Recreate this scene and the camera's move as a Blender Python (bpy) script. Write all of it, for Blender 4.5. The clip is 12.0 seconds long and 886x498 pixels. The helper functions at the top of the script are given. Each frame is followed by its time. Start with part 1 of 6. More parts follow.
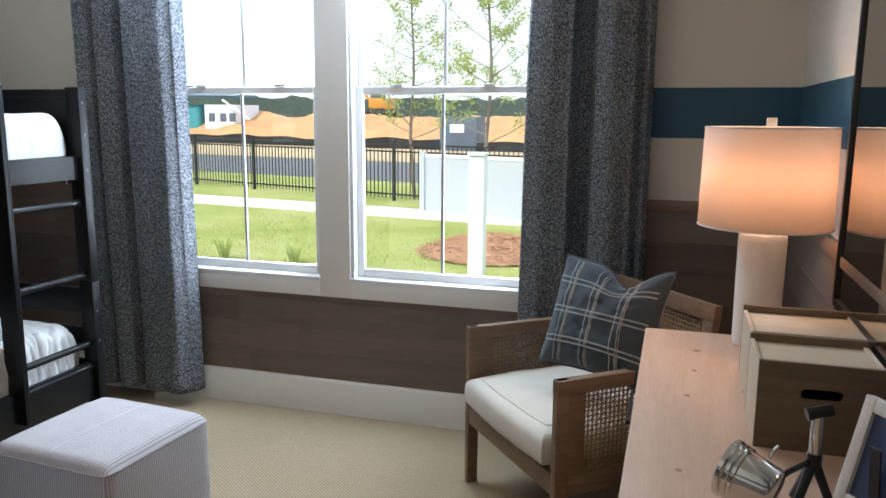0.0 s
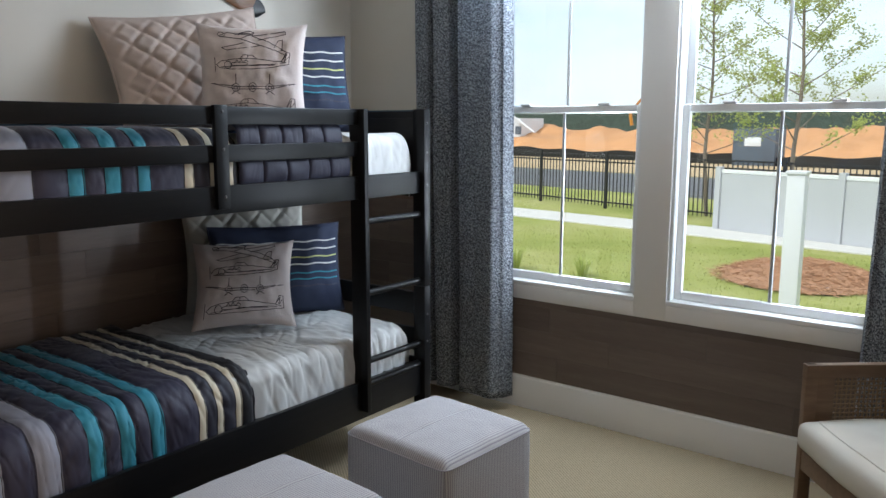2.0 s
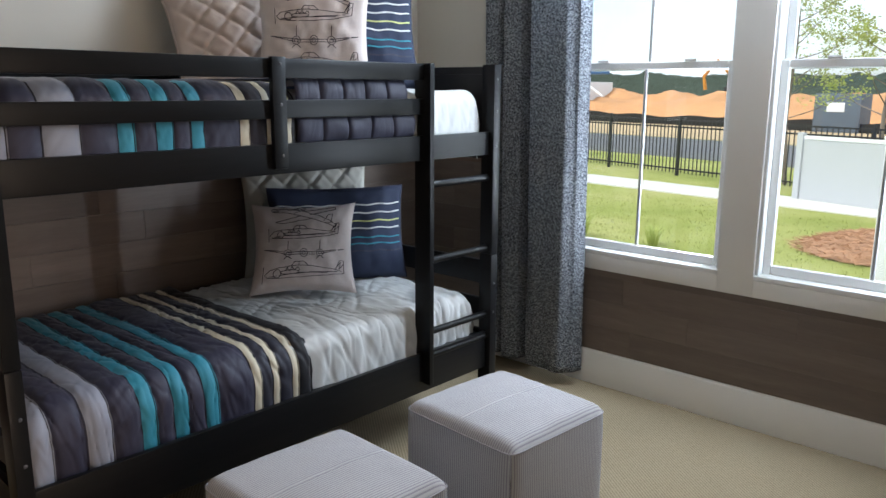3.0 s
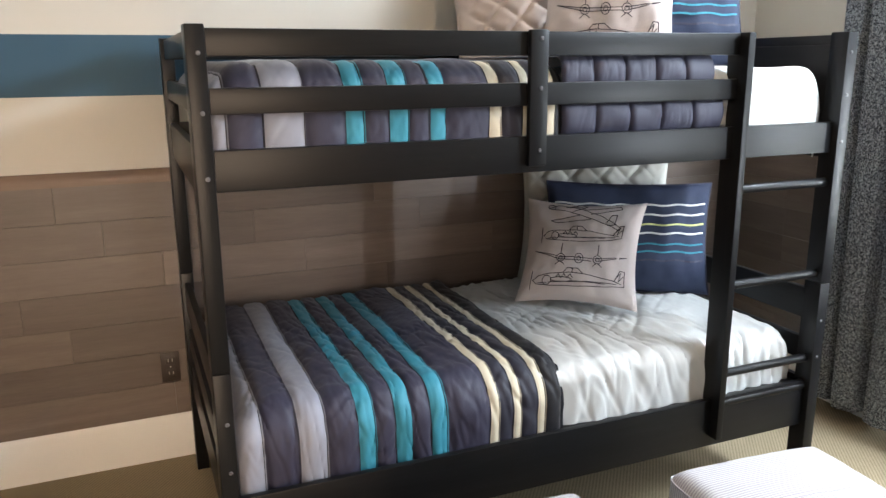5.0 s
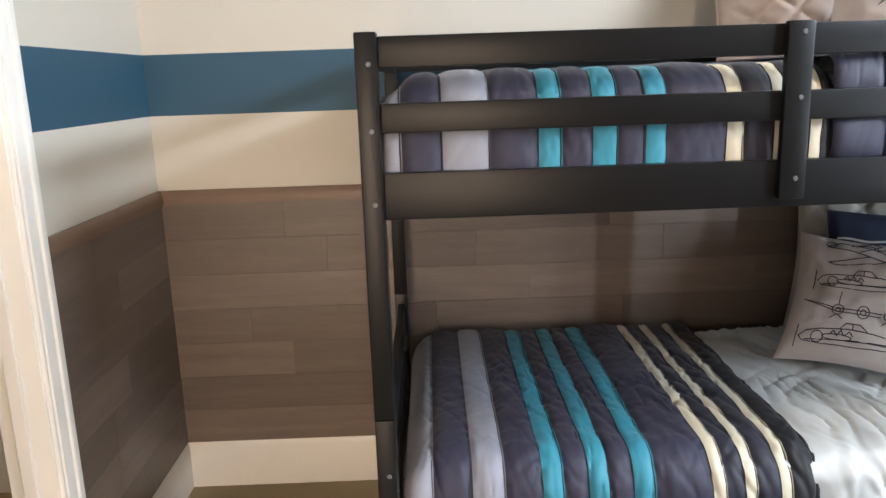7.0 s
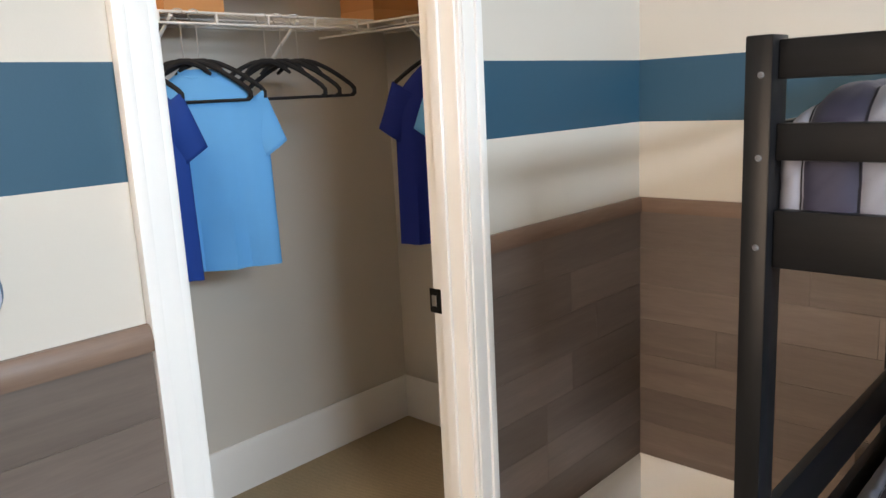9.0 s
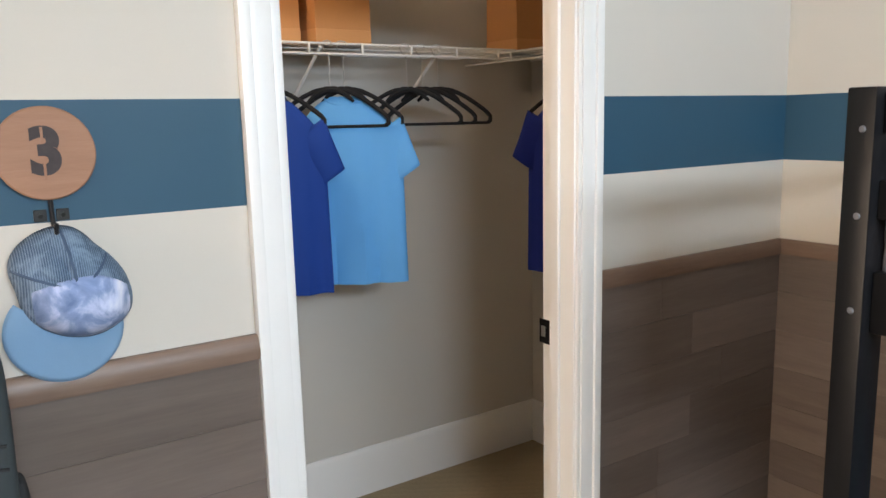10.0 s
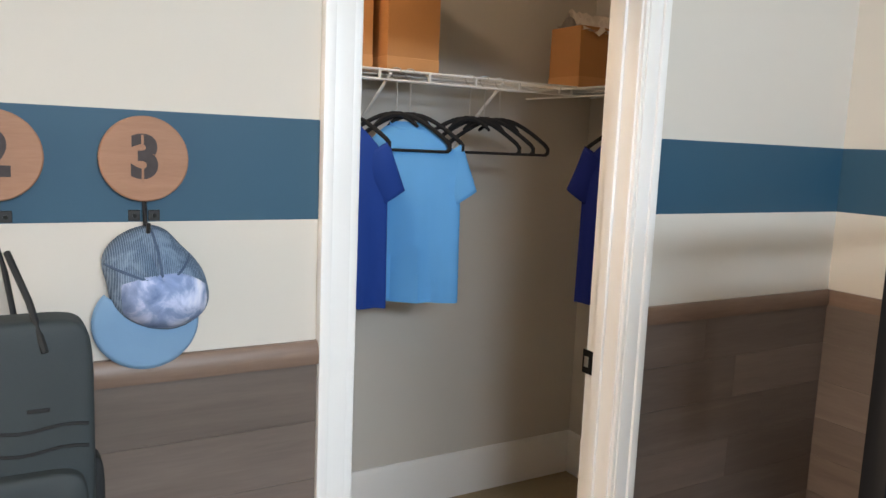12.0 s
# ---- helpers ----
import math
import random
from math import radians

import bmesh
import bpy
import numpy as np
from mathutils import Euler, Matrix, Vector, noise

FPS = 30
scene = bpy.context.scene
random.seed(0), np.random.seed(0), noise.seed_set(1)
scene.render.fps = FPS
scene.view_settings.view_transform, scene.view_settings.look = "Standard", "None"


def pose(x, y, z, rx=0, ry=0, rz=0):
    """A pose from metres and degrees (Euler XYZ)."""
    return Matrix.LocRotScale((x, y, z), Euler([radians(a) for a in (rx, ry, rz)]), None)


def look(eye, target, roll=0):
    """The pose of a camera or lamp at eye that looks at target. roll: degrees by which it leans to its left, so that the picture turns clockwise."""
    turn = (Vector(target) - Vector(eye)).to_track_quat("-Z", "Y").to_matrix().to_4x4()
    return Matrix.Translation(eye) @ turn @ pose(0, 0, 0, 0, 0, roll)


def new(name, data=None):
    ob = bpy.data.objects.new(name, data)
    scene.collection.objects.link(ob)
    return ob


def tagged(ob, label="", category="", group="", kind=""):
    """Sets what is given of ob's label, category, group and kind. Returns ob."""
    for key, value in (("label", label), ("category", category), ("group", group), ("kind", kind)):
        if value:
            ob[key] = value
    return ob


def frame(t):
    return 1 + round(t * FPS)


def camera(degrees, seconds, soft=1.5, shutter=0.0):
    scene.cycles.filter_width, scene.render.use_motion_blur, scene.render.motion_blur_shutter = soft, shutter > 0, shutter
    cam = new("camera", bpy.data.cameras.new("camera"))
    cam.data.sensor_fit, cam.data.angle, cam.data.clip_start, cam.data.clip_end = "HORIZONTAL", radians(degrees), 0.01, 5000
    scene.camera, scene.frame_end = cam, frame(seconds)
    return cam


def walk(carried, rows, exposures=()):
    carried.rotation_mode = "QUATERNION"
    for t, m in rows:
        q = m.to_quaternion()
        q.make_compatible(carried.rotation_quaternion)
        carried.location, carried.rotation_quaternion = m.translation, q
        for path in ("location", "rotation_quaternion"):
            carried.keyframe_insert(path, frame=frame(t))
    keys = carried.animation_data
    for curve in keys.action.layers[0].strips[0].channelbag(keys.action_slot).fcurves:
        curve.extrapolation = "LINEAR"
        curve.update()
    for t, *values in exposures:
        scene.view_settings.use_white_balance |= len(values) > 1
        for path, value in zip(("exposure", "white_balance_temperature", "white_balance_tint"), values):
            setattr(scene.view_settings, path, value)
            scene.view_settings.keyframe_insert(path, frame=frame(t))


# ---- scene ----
cam = camera(60.0, 12.0)
PATH = [
    (0, (0.2425, 0.331, 1.538), (-0.3275, 2.217, 1.192), 0.4),
    (0.5, (0.2315, 0.321, 1.57), (-0.3975, 2.204, 1.322), 0.5),
    (1, (0.1955, 0.301, 1.565), (-0.6505, 2.095, 1.314), 0.8),
    (1.5, (0.1525, 0.258, 1.572), (-0.8915, 1.943, 1.299), 0.8),
    (2, (0.0655, 0.232, 1.566), (-1.1325, 1.801, 1.248), 0.1),
    (2.5, (0.0105, 0.281, 1.546), (-1.2485, 1.791, 1.179), 0.4),
    (4.5, (-0.3315, 0.745, 1.527), (-1.9795, 1.763, 1.033), -1.3),
    (5, (-0.3345, 0.864, 1.549), (-2.1315, 1.606, 1.079), -0.4),
    (5.5, (-0.3055, 0.956, 1.552), (-2.1775, 1.518, 1.125), -0.3),
    (6, (-0.3595, 1.02, 1.562), (-2.2625, 1.449, 1.121), -1.3),
    (6.5, (-0.4855, 1.057, 1.552), (-2.4135, 1.351, 1.109), -1.1),
    (7, (-0.5975, 1.158, 1.545), (-2.5485, 1.18, 1.11), -1.9),
    (7.5, (-0.6305, 1.296, 1.546), (-2.5365, 0.883, 1.105), -2.2),
    (9.5, (-0.9675, 1.591, 1.585), (-2.2135, 0.069, 1.219), -2.4),
    (10, (-0.9855, 1.661, 1.608), (-2.0885, 0.027, 1.272), -1.4),
    (10.5, (-0.9955, 1.695, 1.638), (-2.0465, 0.017, 1.358), -0.6),
    (11, (-0.9865, 1.721, 1.646), (-2.0275, 0.031, 1.398), 0.1),
    (11.5, (-0.9675, 1.729, 1.637), (-2.0135, 0.044, 1.385), 1.2),
    (12, (-0.9135, 1.719, 1.617), (-1.9265, 0.016, 1.345), 2.4),
]
walk(cam, [(t, look(e, g, r)) for t, e, g, r in PATH],
     exposures=[(0.0, 0.32, 5850, 10), (0.5, 0.17, 5900, 10), (1.0, -0.22, 5950, 10), (2.7, -0.08, 6000, 10), (4.5, 0.96, 6050, 10), (5.5, 1.08, 6600, 10), (7.0, 1.08, 6250, 10), (7.5, 1.30, 6250, 10), (9.5, 0.86, 6100, 10), (12.0, 0.77, 6150, 10)])

# ---- world, sun, lamps ----
world = bpy.data.worlds.new("sky")
scene.world = world
world.use_nodes = True
wn = world.node_tree.nodes
wl = world.node_tree.links
sky = wn.new("ShaderNodeTexSky")
sky.sky_type = 'NISHITA'
sky.sun_disc = False
sky.sun_elevation = radians(52)
sky.sun_rotation = radians(150)
sky.air_density = 1.2
sky.dust_density = 2.0
wtc = wn.new("ShaderNodeTexCoord")
wmap = wn.new("ShaderNodeMapping")
wmap.inputs["Scale"].default_value = (1.0, 1.0, 2.6)
wl.new(wtc.outputs["Generated"], wmap.inputs["Vector"])
wnoise = wn.new("ShaderNodeTexNoise")
wnoise.inputs["Scale"].default_value = 2.4
wnoise.inputs["Detail"].default_value = 7
wnoise.inputs["Roughness"].default_value = 0.55
wl.new(wmap.outputs[0], wnoise.inputs["Vector"])
wramp = wn.new("ShaderNodeValToRGB")
wramp.color_ramp.elements[0].position = 0.34
wramp.color_ramp.elements[0].color = (0.22, 0.22, 0.22, 1)
wramp.color_ramp.elements[1].position = 0.58
wramp.color_ramp.elements[1].color = (1, 1, 1, 1)
wl.new(wnoise.outputs["Fac"], wramp.inputs["Fac"])
wmix = wn.new("ShaderNodeMix")
wmix.data_type = 'RGBA'
wl.new(wramp.outputs["Color"], wmix.inputs["Factor"])
wl.new(sky.outputs[0], wmix.inputs["A"])
wmix.inputs["B"].default_value = (5.9, 6.1, 6.4, 1)
wl.new(wmix.outputs["Result"], wn["Background"].inputs["Color"])
wn["Background"].inputs["Strength"].default_value = 0.225

sun = new("sun", bpy.data.lights.new("sun", 'SUN'))
sun.data.energy = 4.2
sun.data.angle = radians(3)
sun.data.color = (1.0, 0.95, 0.86)
sun.matrix_basis = pose(0, 0, 20, 38, 0, -30)


# ---- helpers of this scene ----
def place_of(ob):
    m = ob.matrix_parent_inverse @ ob.matrix_basis
    return place_of(ob.parent) @ m if ob.parent else ob.matrix_basis.copy()


def mesh_of(name, bm, material, smooth=True):
    me = bpy.data.meshes.new(name)
    bm.to_mesh(me)
    bm.free()
    me.materials.append(material)
    if smooth:
        for p in me.polygons:
            p.use_smooth = True
        me.set_sharp_from_angle(angle=radians(38))
    return me


def part(name, bm, material, parent, label="", local=False, smooth=True):
    """One mesh under a thing; its coordinates are the room's, or the thing's own when local."""
    ob = new(name, mesh_of(name, bm, material, smooth))
    ob.parent = parent
    if not local:
        ob.matrix_parent_inverse = place_of(parent).inverted()
    if label:
        ob["label"] = label
    return ob


def thing(name, at, label, category, group="", turn=0):
    ob = new(name)
    ob.empty_display_size = 0.05
    ob.matrix_basis = pose(at[0], at[1], at[2], 0, 0, turn)
    return tagged(ob, label, category, group)


def solid(name, bm, material, label, category, group="", kind="", smooth=True):
    return tagged(new(name, mesh_of(name, bm, material, smooth)), label, category, group, kind)


def box(bm, x0, y0, z0, x1, y1, z1, bevel=0.0, seg=2, m=None):
    """A box between two corners, with rounded edges, turned by m."""
    if bevel <= 0:
        vs = [bm.verts.new((x, y, z)) for z in (z0, z1) for y in (y0, y1) for x in (x0, x1)]
        for q in ((0, 2, 3, 1), (4, 5, 7, 6), (0, 1, 5, 4), (2, 6, 7, 3), (0, 4, 6, 2), (1, 3, 7, 5)):
            bm.faces.new([vs[i] for i in q])
        out = vs
    else:
        tmp = bmesh.new()
        box(tmp, x0, y0, z0, x1, y1, z1)
        bmesh.ops.bevel(tmp, geom=tmp.edges[:], offset=bevel, segments=seg, affect='EDGES', profile=0.6)
        idx = {}
        out = []
        for v in tmp.verts:
            idx[v] = bm.verts.new(v.co)
            out.append(idx[v])
        for f in tmp.faces:
            bm.faces.new([idx[v] for v in f.verts])
        tmp.free()
    if m is not None:
        for v in out:
            v.co = m @ v.co
    return bm


def bx(*a, **k):
    return box(bmesh.new(), *a, **k)


def rod(bm, a, b, r, n=12, r2=None, caps=True):
    """A round bar from a to b."""
    a, b = Vector(a), Vector(b)
    d = (b - a).normalized()
    u = d.orthogonal().normalized()
    w = d.cross(u)
    r2 = r if r2 is None else r2
    rings = []
    for c, rr in ((a, r), (b, r2)):
        rings.append([bm.verts.new(c + rr * (math.cos(2 * math.pi * i / n) * u + math.sin(2 * math.pi * i / n) * w)) for i in range(n)])
    for i in range(n):
        bm.faces.new((rings[0][i], rings[0][(i + 1) % n], rings[1][(i + 1) % n], rings[1][i]))
    if caps:
        bm.faces.new(rings[0][::-1])
        bm.faces.new(rings[1])
    return bm


def tube(bm, pts, r, n=8):
    """A bent round bar through points."""
    pts = [Vector(p) for p in pts]
    rings = []
    u = (pts[1] - pts[0]).orthogonal().normalized()
    for i, p in enumerate(pts):
        d = (pts[min(i + 1, len(pts) - 1)] - pts[max(i - 1, 0)]).normalized()
        u = (u - d * u.dot(d)).normalized()
        w = d.cross(u)
        rr = r[i] if isinstance(r, (list, tuple)) else r
        rings.append([bm.verts.new(p + rr * (math.cos(2 * math.pi * k / n) * u + math.sin(2 * math.pi * k / n) * w)) for k in range(n)])
    for a, b in zip(rings, rings[1:]):
        for i in range(n):
            bm.faces.new((a[i], a[(i + 1) % n], b[(i + 1) % n], b[i]))
    bm.faces.new(rings[0][::-1])
    bm.faces.new(rings[-1])
    return bm


def lathe(bm, profile, n=32, at=(0, 0, 0), caps=True):
    """A turned body from (radius, height) pairs."""
    rings = []
    for r, z in profile:
        rings.append([bm.verts.new((at[0] + r * math.cos(2 * math.pi * i / n), at[1] + r * math.sin(2 * math.pi * i / n), at[2] + z)) for i in range(n)])
    for a, b in zip(rings, rings[1:]):
        for i in range(n):
            bm.faces.new((a[i], a[(i + 1) % n], b[(i + 1) % n], b[i]))
    if caps:
        bm.faces.new(rings[0][::-1])
        bm.faces.new(rings[-1])
    return bm


def sheet(bm, f, nu, nv, close_u=False):
    """A surface f(u, v), u and v from 0 to 1."""
    g = [[bm.verts.new(f(i / nu, j / nv)) for j in range(nv + 1)] for i in range(nu + (0 if close_u else 1))]
    for i in range(nu):
        a, b = g[i], g[(i + 1) % len(g)]
        for j in range(nv):
            bm.faces.new((a[j], b[j], b[j + 1], a[j + 1]))
    return bm


def thick(ob, t, offset=-1):
    md = ob.modifiers.new("thickness", 'SOLIDIFY')
    md.thickness = t
    md.offset = offset
    return ob


# ---- materials ----
def base_nodes(name):
    m = bpy.data.materials.new(name)
    m.use_nodes = True
    nt = m.node_tree
    return m, nt, nt.nodes["Principled BSDF"]


def noise_of(nt, scale, detail=4, vec=None, rough=0.55, dist=0.0):
    n = nt.nodes.new("ShaderNodeTexNoise")
    n.inputs["Scale"].default_value = scale
    n.inputs["Detail"].default_value = detail
    n.inputs["Roughness"].default_value = rough
    n.inputs["Distortion"].default_value = dist
    if vec:
        nt.links.new(vec, n.inputs["Vector"])
    return n


def object_vec(nt, scale=(1, 1, 1), shift=False, rot=(0, 0, 0)):
    tc = nt.nodes.new("ShaderNodeTexCoord")
    mp = nt.nodes.new("ShaderNodeMapping")
    mp.inputs["Scale"].default_value = scale
    mp.inputs["Rotation"].default_value = rot
    out = tc.outputs["Object"]
    if shift:
        oi = nt.nodes.new("ShaderNodeObjectInfo")
        mul = nt.nodes.new("ShaderNodeMath")
        mul.operation = 'MULTIPLY'
        mul.inputs[1].default_value = 37.0
        nt.links.new(oi.outputs["Random"], mul.inputs[0])
        nt.links.new(mul.outputs[0], mp.inputs["Location"])
    nt.links.new(out, mp.inputs["Vector"])
    return mp.outputs[0]


def mix_col(nt, fac, a, b, blend='MIX'):
    n = nt.nodes.new("ShaderNodeMix")
    n.data_type = 'RGBA'
    n.blend_type = blend
    for key, v in (("Factor", fac), ("A", a), ("B", b)):
        sock = n.inputs[key]
        if isinstance(v, bpy.types.NodeSocket):
            nt.links.new(v, sock)
        elif key == "Factor":
            sock.default_value = v
        else:
            sock.default_value = (*v, 1)
    return n.outputs["Result"]


def ramp_of(nt, fac, stops, mode='LINEAR'):
    r = nt.nodes.new("ShaderNodeValToRGB")
    r.color_ramp.interpolation = mode
    el = r.color_ramp.elements
    while len(el) > 1:
        el.remove(el[-1])
    el[0].position = stops[0][0]
    el[0].color = (*stops[0][1], 1)
    for p, c in stops[1:]:
        e = el.new(p)
        e.color = (*c, 1)
    nt.links.new(fac, r.inputs["Fac"])
    return r.outputs["Color"]


def bump_of(nt, bsdf, height, strength=0.3, dist=0.002, normal=None):
    b = nt.nodes.new("ShaderNodeBump")
    b.inputs["Strength"].default_value = strength
    b.inputs["Distance"].default_value = dist
    nt.links.new(height, b.inputs["Height"])
    if normal:
        nt.links.new(normal, b.inputs["Normal"])
    nt.links.new(b.outputs[0], bsdf.inputs["Normal"])
    return b.outputs[0]


def shade(c, k):
    return tuple(min(1, v * k) for v in c)


def plain(name, col, rough=0.6, var=0.12, scale=3.0, bump=0.15, bscale=120.0, metal=0.0, spec=0.5, dist=0.002, fine=0.06):
    """A surface with broad and fine variation and a fine relief."""
    m, nt, b = base_nodes(name)
    v = object_vec(nt)
    n1 = noise_of(nt, scale, 5, v)
    n2 = noise_of(nt, bscale, 3, v)
    c = mix_col(nt, n1.outputs["Fac"], shade(col, 1 - var), shade(col, 1 + var))
    c = mix_col(nt, n2.outputs["Fac"], mix_col(nt, 1.0, c, (1 - fine,) * 3, 'MULTIPLY'), c)
    nt.links.new(c, b.inputs["Base Color"])
    b.inputs["Roughness"].default_value = rough
    b.inputs["Metallic"].default_value = metal
    b.inputs["Specular IOR Level"].default_value = spec
    if bump:
        bump_of(nt, b, n2.outputs["Fac"], bump, dist)
    return m


def wood(name, dark, light, axis=1, rough=0.5, stretch=14.0, scale=3.0, shift=True, bump=0.12, tone=0.0, spec=0.4):
    """Grain along an axis; tone varies from piece to piece."""
    m, nt, b = base_nodes(name)
    sc = [stretch] * 3
    sc[axis] = 1.0
    v = object_vec(nt, tuple(s * 1.0 for s in sc), shift)
    n1 = noise_of(nt, scale, 6, v, 0.6, 0.6)
    n2 = noise_of(nt, scale * 9, 3, v, 0.6)
    f = mix_col(nt, 0.3, n1.outputs["Color"], n2.outputs["Color"])
    c = ramp_of(nt, f, [(0.30, dark), (0.55, tuple((a + d) / 2 for a, d in zip(dark, light))), (0.72, light)])
    if tone:
        oi = nt.nodes.new("ShaderNodeObjectInfo")
        r = ramp_of(nt, oi.outputs["Random"], [(0, (1 - tone,) * 3), (1, (1 + tone,) * 3)])
        c = mix_col(nt, 1.0, c, r, 'MULTIPLY')
    nt.links.new(c, b.inputs["Base Color"])
    b.inputs["Roughness"].default_value = rough
    b.inputs["Specular IOR Level"].default_value = spec
    bump_of(nt, b, n1.outputs["Fac"], bump, 0.002)
    return m


def weave(name, col, col2, pitch=0.004, rough=0.9, bump=0.5, var=0.1, rot=(0, 0, 0)):
    """Cloth with fine crossing threads."""
    m, nt, b = base_nodes(name)
    v = object_vec(nt, (1, 1, 1), False, rot)
    hs = []
    for d in ('X', 'Y', 'Z'):
        w = nt.nodes.new("ShaderNodeTexWave")
        w.bands_direction = d
        w.inputs["Scale"].default_value = 0.314 / pitch
        w.inputs["Distortion"].default_value = 0.6
        nt.links.new(v, w.inputs["Vector"])
        hs.append(w.outputs["Fac"])
    a = nt.nodes.new("ShaderNodeMath")
    a.operation = 'ADD'
    nt.links.new(hs[0], a.inputs[0])
    nt.links.new(hs[1], a.inputs[1])
    a2 = nt.nodes.new("ShaderNodeMath")
    a2.operation = 'ADD'
    nt.links.new(a.outputs[0], a2.inputs[0])
    nt.links.new(hs[2], a2.inputs[1])
    d3 = nt.nodes.new("ShaderNodeMath")
    d3.operation = 'DIVIDE'
    d3.inputs[1].default_value = 3.0
    nt.links.new(a2.outputs[0], d3.inputs[0])
    n1 = noise_of(nt, 5, 4, v)
    c = mix_col(nt, d3.outputs[0], col2, col)
    c = mix_col(nt, n1.outputs["Fac"], mix_col(nt, 1.0, c, (1 - var,) * 3, 'MULTIPLY'), c)
    nt.links.new(c, b.inputs["Base Color"])
    b.inputs["Roughness"].default_value = rough
    b.inputs["Sheen Weight"].default_value = 0.2
    bump_of(nt, b, d3.outputs[0], bump, 0.001)
    return m


M_WALL = plain("wall_paint_greige", (0.60, 0.56, 0.49), 0.75, 0.03, 1.5, 0.12, 260, fine=0.02)
M_BLUE = plain("wall_paint_navy_teal", (0.020, 0.075, 0.125), 0.6, 0.06, 1.5, 0.12, 260, fine=0.03)
M_WHITE = plain("trim_paint_white", (0.80, 0.79, 0.76), 0.35, 0.03, 2.0, 0.05, 90, fine=0.02)
M_CEIL = plain("ceiling_paint_white", (0.80, 0.79, 0.76), 0.9, 0.02, 2.0, 0.2, 180)
M_CLOSET = plain("closet_paint_grey", (0.56, 0.53, 0.475), 0.75, 0.03, 1.5, 0.12, 260, fine=0.02)
M_PLANK_X = wood("wainscot_wood_along_x", (0.118, 0.092, 0.076), (0.208, 0.165, 0.140), 0, 0.42, 12, 1.6, True, 0.1, 0.18)
M_PLANK_Y = wood("wainscot_wood_along_y", (0.118, 0.092, 0.076), (0.208, 0.165, 0.140), 1, 0.42, 12, 1.6, True, 0.1, 0.18)
M_CAP_X = wood("wainscot_cap_along_x", (0.13, 0.08, 0.055), (0.24, 0.165, 0.12), 0, 0.4, 12, 1.6)
M_CAP_Y = wood("wainscot_cap_along_y", (0.13, 0.08, 0.055), (0.24, 0.165, 0.12), 1, 0.4, 12, 1.6)
M_BLACK = wood("bed_black_stained_wood", (0.0042, 0.0044, 0.0050), (0.011, 0.011, 0.012), 1, 0.33, 16, 3.0, True, 0.08, 0.0, 0.22)
M_STEEL = plain("steel", (0.62, 0.61, 0.58), 0.28, 0.06, 8, 0.05, 200, 1.0)
M_CHROME = plain("chrome", (0.75, 0.74, 0.71), 0.12, 0.04, 8, 0.0, 200, 1.0)


def carpet_material():
    m, nt, b = base_nodes("carpet_beige_loop")
    v = object_vec(nt, (1, 1, 1), False, (0, 0, radians(38)))
    w = nt.nodes.new("ShaderNodeTexWave")
    w.bands_direction = 'Y'
    w.inputs["Scale"].default_value = 26
    w.inputs["Distortion"].default_value = 1.5
    w.inputs["Detail"].default_value = 2
    w.inputs["Detail Scale"].default_value = 6
    nt.links.new(v, w.inputs["Vector"])
    n1 = noise_of(nt, 240, 2, v)
    n2 = noise_of(nt, 2.2, 4, v)
    h = mix_col(nt, 0.68, w.outputs["Color"], n1.outputs["Color"])
    c = ramp_of(nt, h, [(0.22, (0.255, 0.205, 0.128)), (0.72, (0.440, 0.358, 0.236))])
    c = mix_col(nt, n2.outputs["Fac"], mix_col(nt, 1.0, c, (0.85, 0.85, 0.85), 'MULTIPLY'), c)
    nt.links.new(c, b.inputs["Base Color"])
    b.inputs["Roughness"].default_value = 1.0
    b.inputs["Specular IOR Level"].default_value = 0.1
    bump_of(nt, b, h, 0.5, 0.004)
    return m


M_CARPET = carpet_material()


def glass_material():
    m, nt, b = base_nodes("window_glass")
    nt.nodes.remove(b)
    t = nt.nodes.new("ShaderNodeBsdfTransparent")
    t.inputs["Color"].default_value = (0.95, 0.97, 0.96, 1)
    g = nt.nodes.new("ShaderNodeBsdfGlossy")
    g.inputs["Roughness"].default_value = 0.02
    fr = nt.nodes.new("ShaderNodeFresnel")
    fr.inputs["IOR"].default_value = 1.45
    mx = nt.nodes.new("ShaderNodeMixShader")
    nt.links.new(fr.outputs[0], mx.inputs[0])
    nt.links.new(t.outputs[0], mx.inputs[1])
    nt.links.new(g.outputs[0], mx.inputs[2])
    nt.links.new(mx.outputs[0], nt.nodes["Material Output"].inputs[0])
    return m


M_GLASS = glass_material()

# ---- the room ----
XW, XE, YS, YN, ZC = -3.387, 0.715, 0.160, 3.800, 2.74
WAIN, SB, ST, BASE = 1.177, 1.444, 1.656, 0.188
T = 0.12
DX0, DX1, DTOP = -2.425, -1.618, 2.07      # closet opening
HY0, HY1 = 0.22, 1.04                       # added unseen doorway for the warm fill lamp
CXE, CYS = -0.95, -1.14                     # closet's far walls
W1 = (-2.36, -1.448)
W2 = (-1.283, -0.37)
WZ0, WZ1 = 0.714, 2.63


def structure(name, bm, material, label, smooth=False):
    return solid(name, bm, material, label, name.split("_")[0], kind="structure", smooth=smooth)


# floor and ceiling
structure("floor", bx(XW - T, CYS - T, -0.12, XE + T, YN + T, 0.0), M_CARPET, "beige looped wall-to-wall carpet with fine diagonal ribs")
structure("ceiling", bx(XW - T, CYS - T, ZC, XE + T, YN + T, ZC + 0.1), M_CEIL, "plain white painted ceiling")


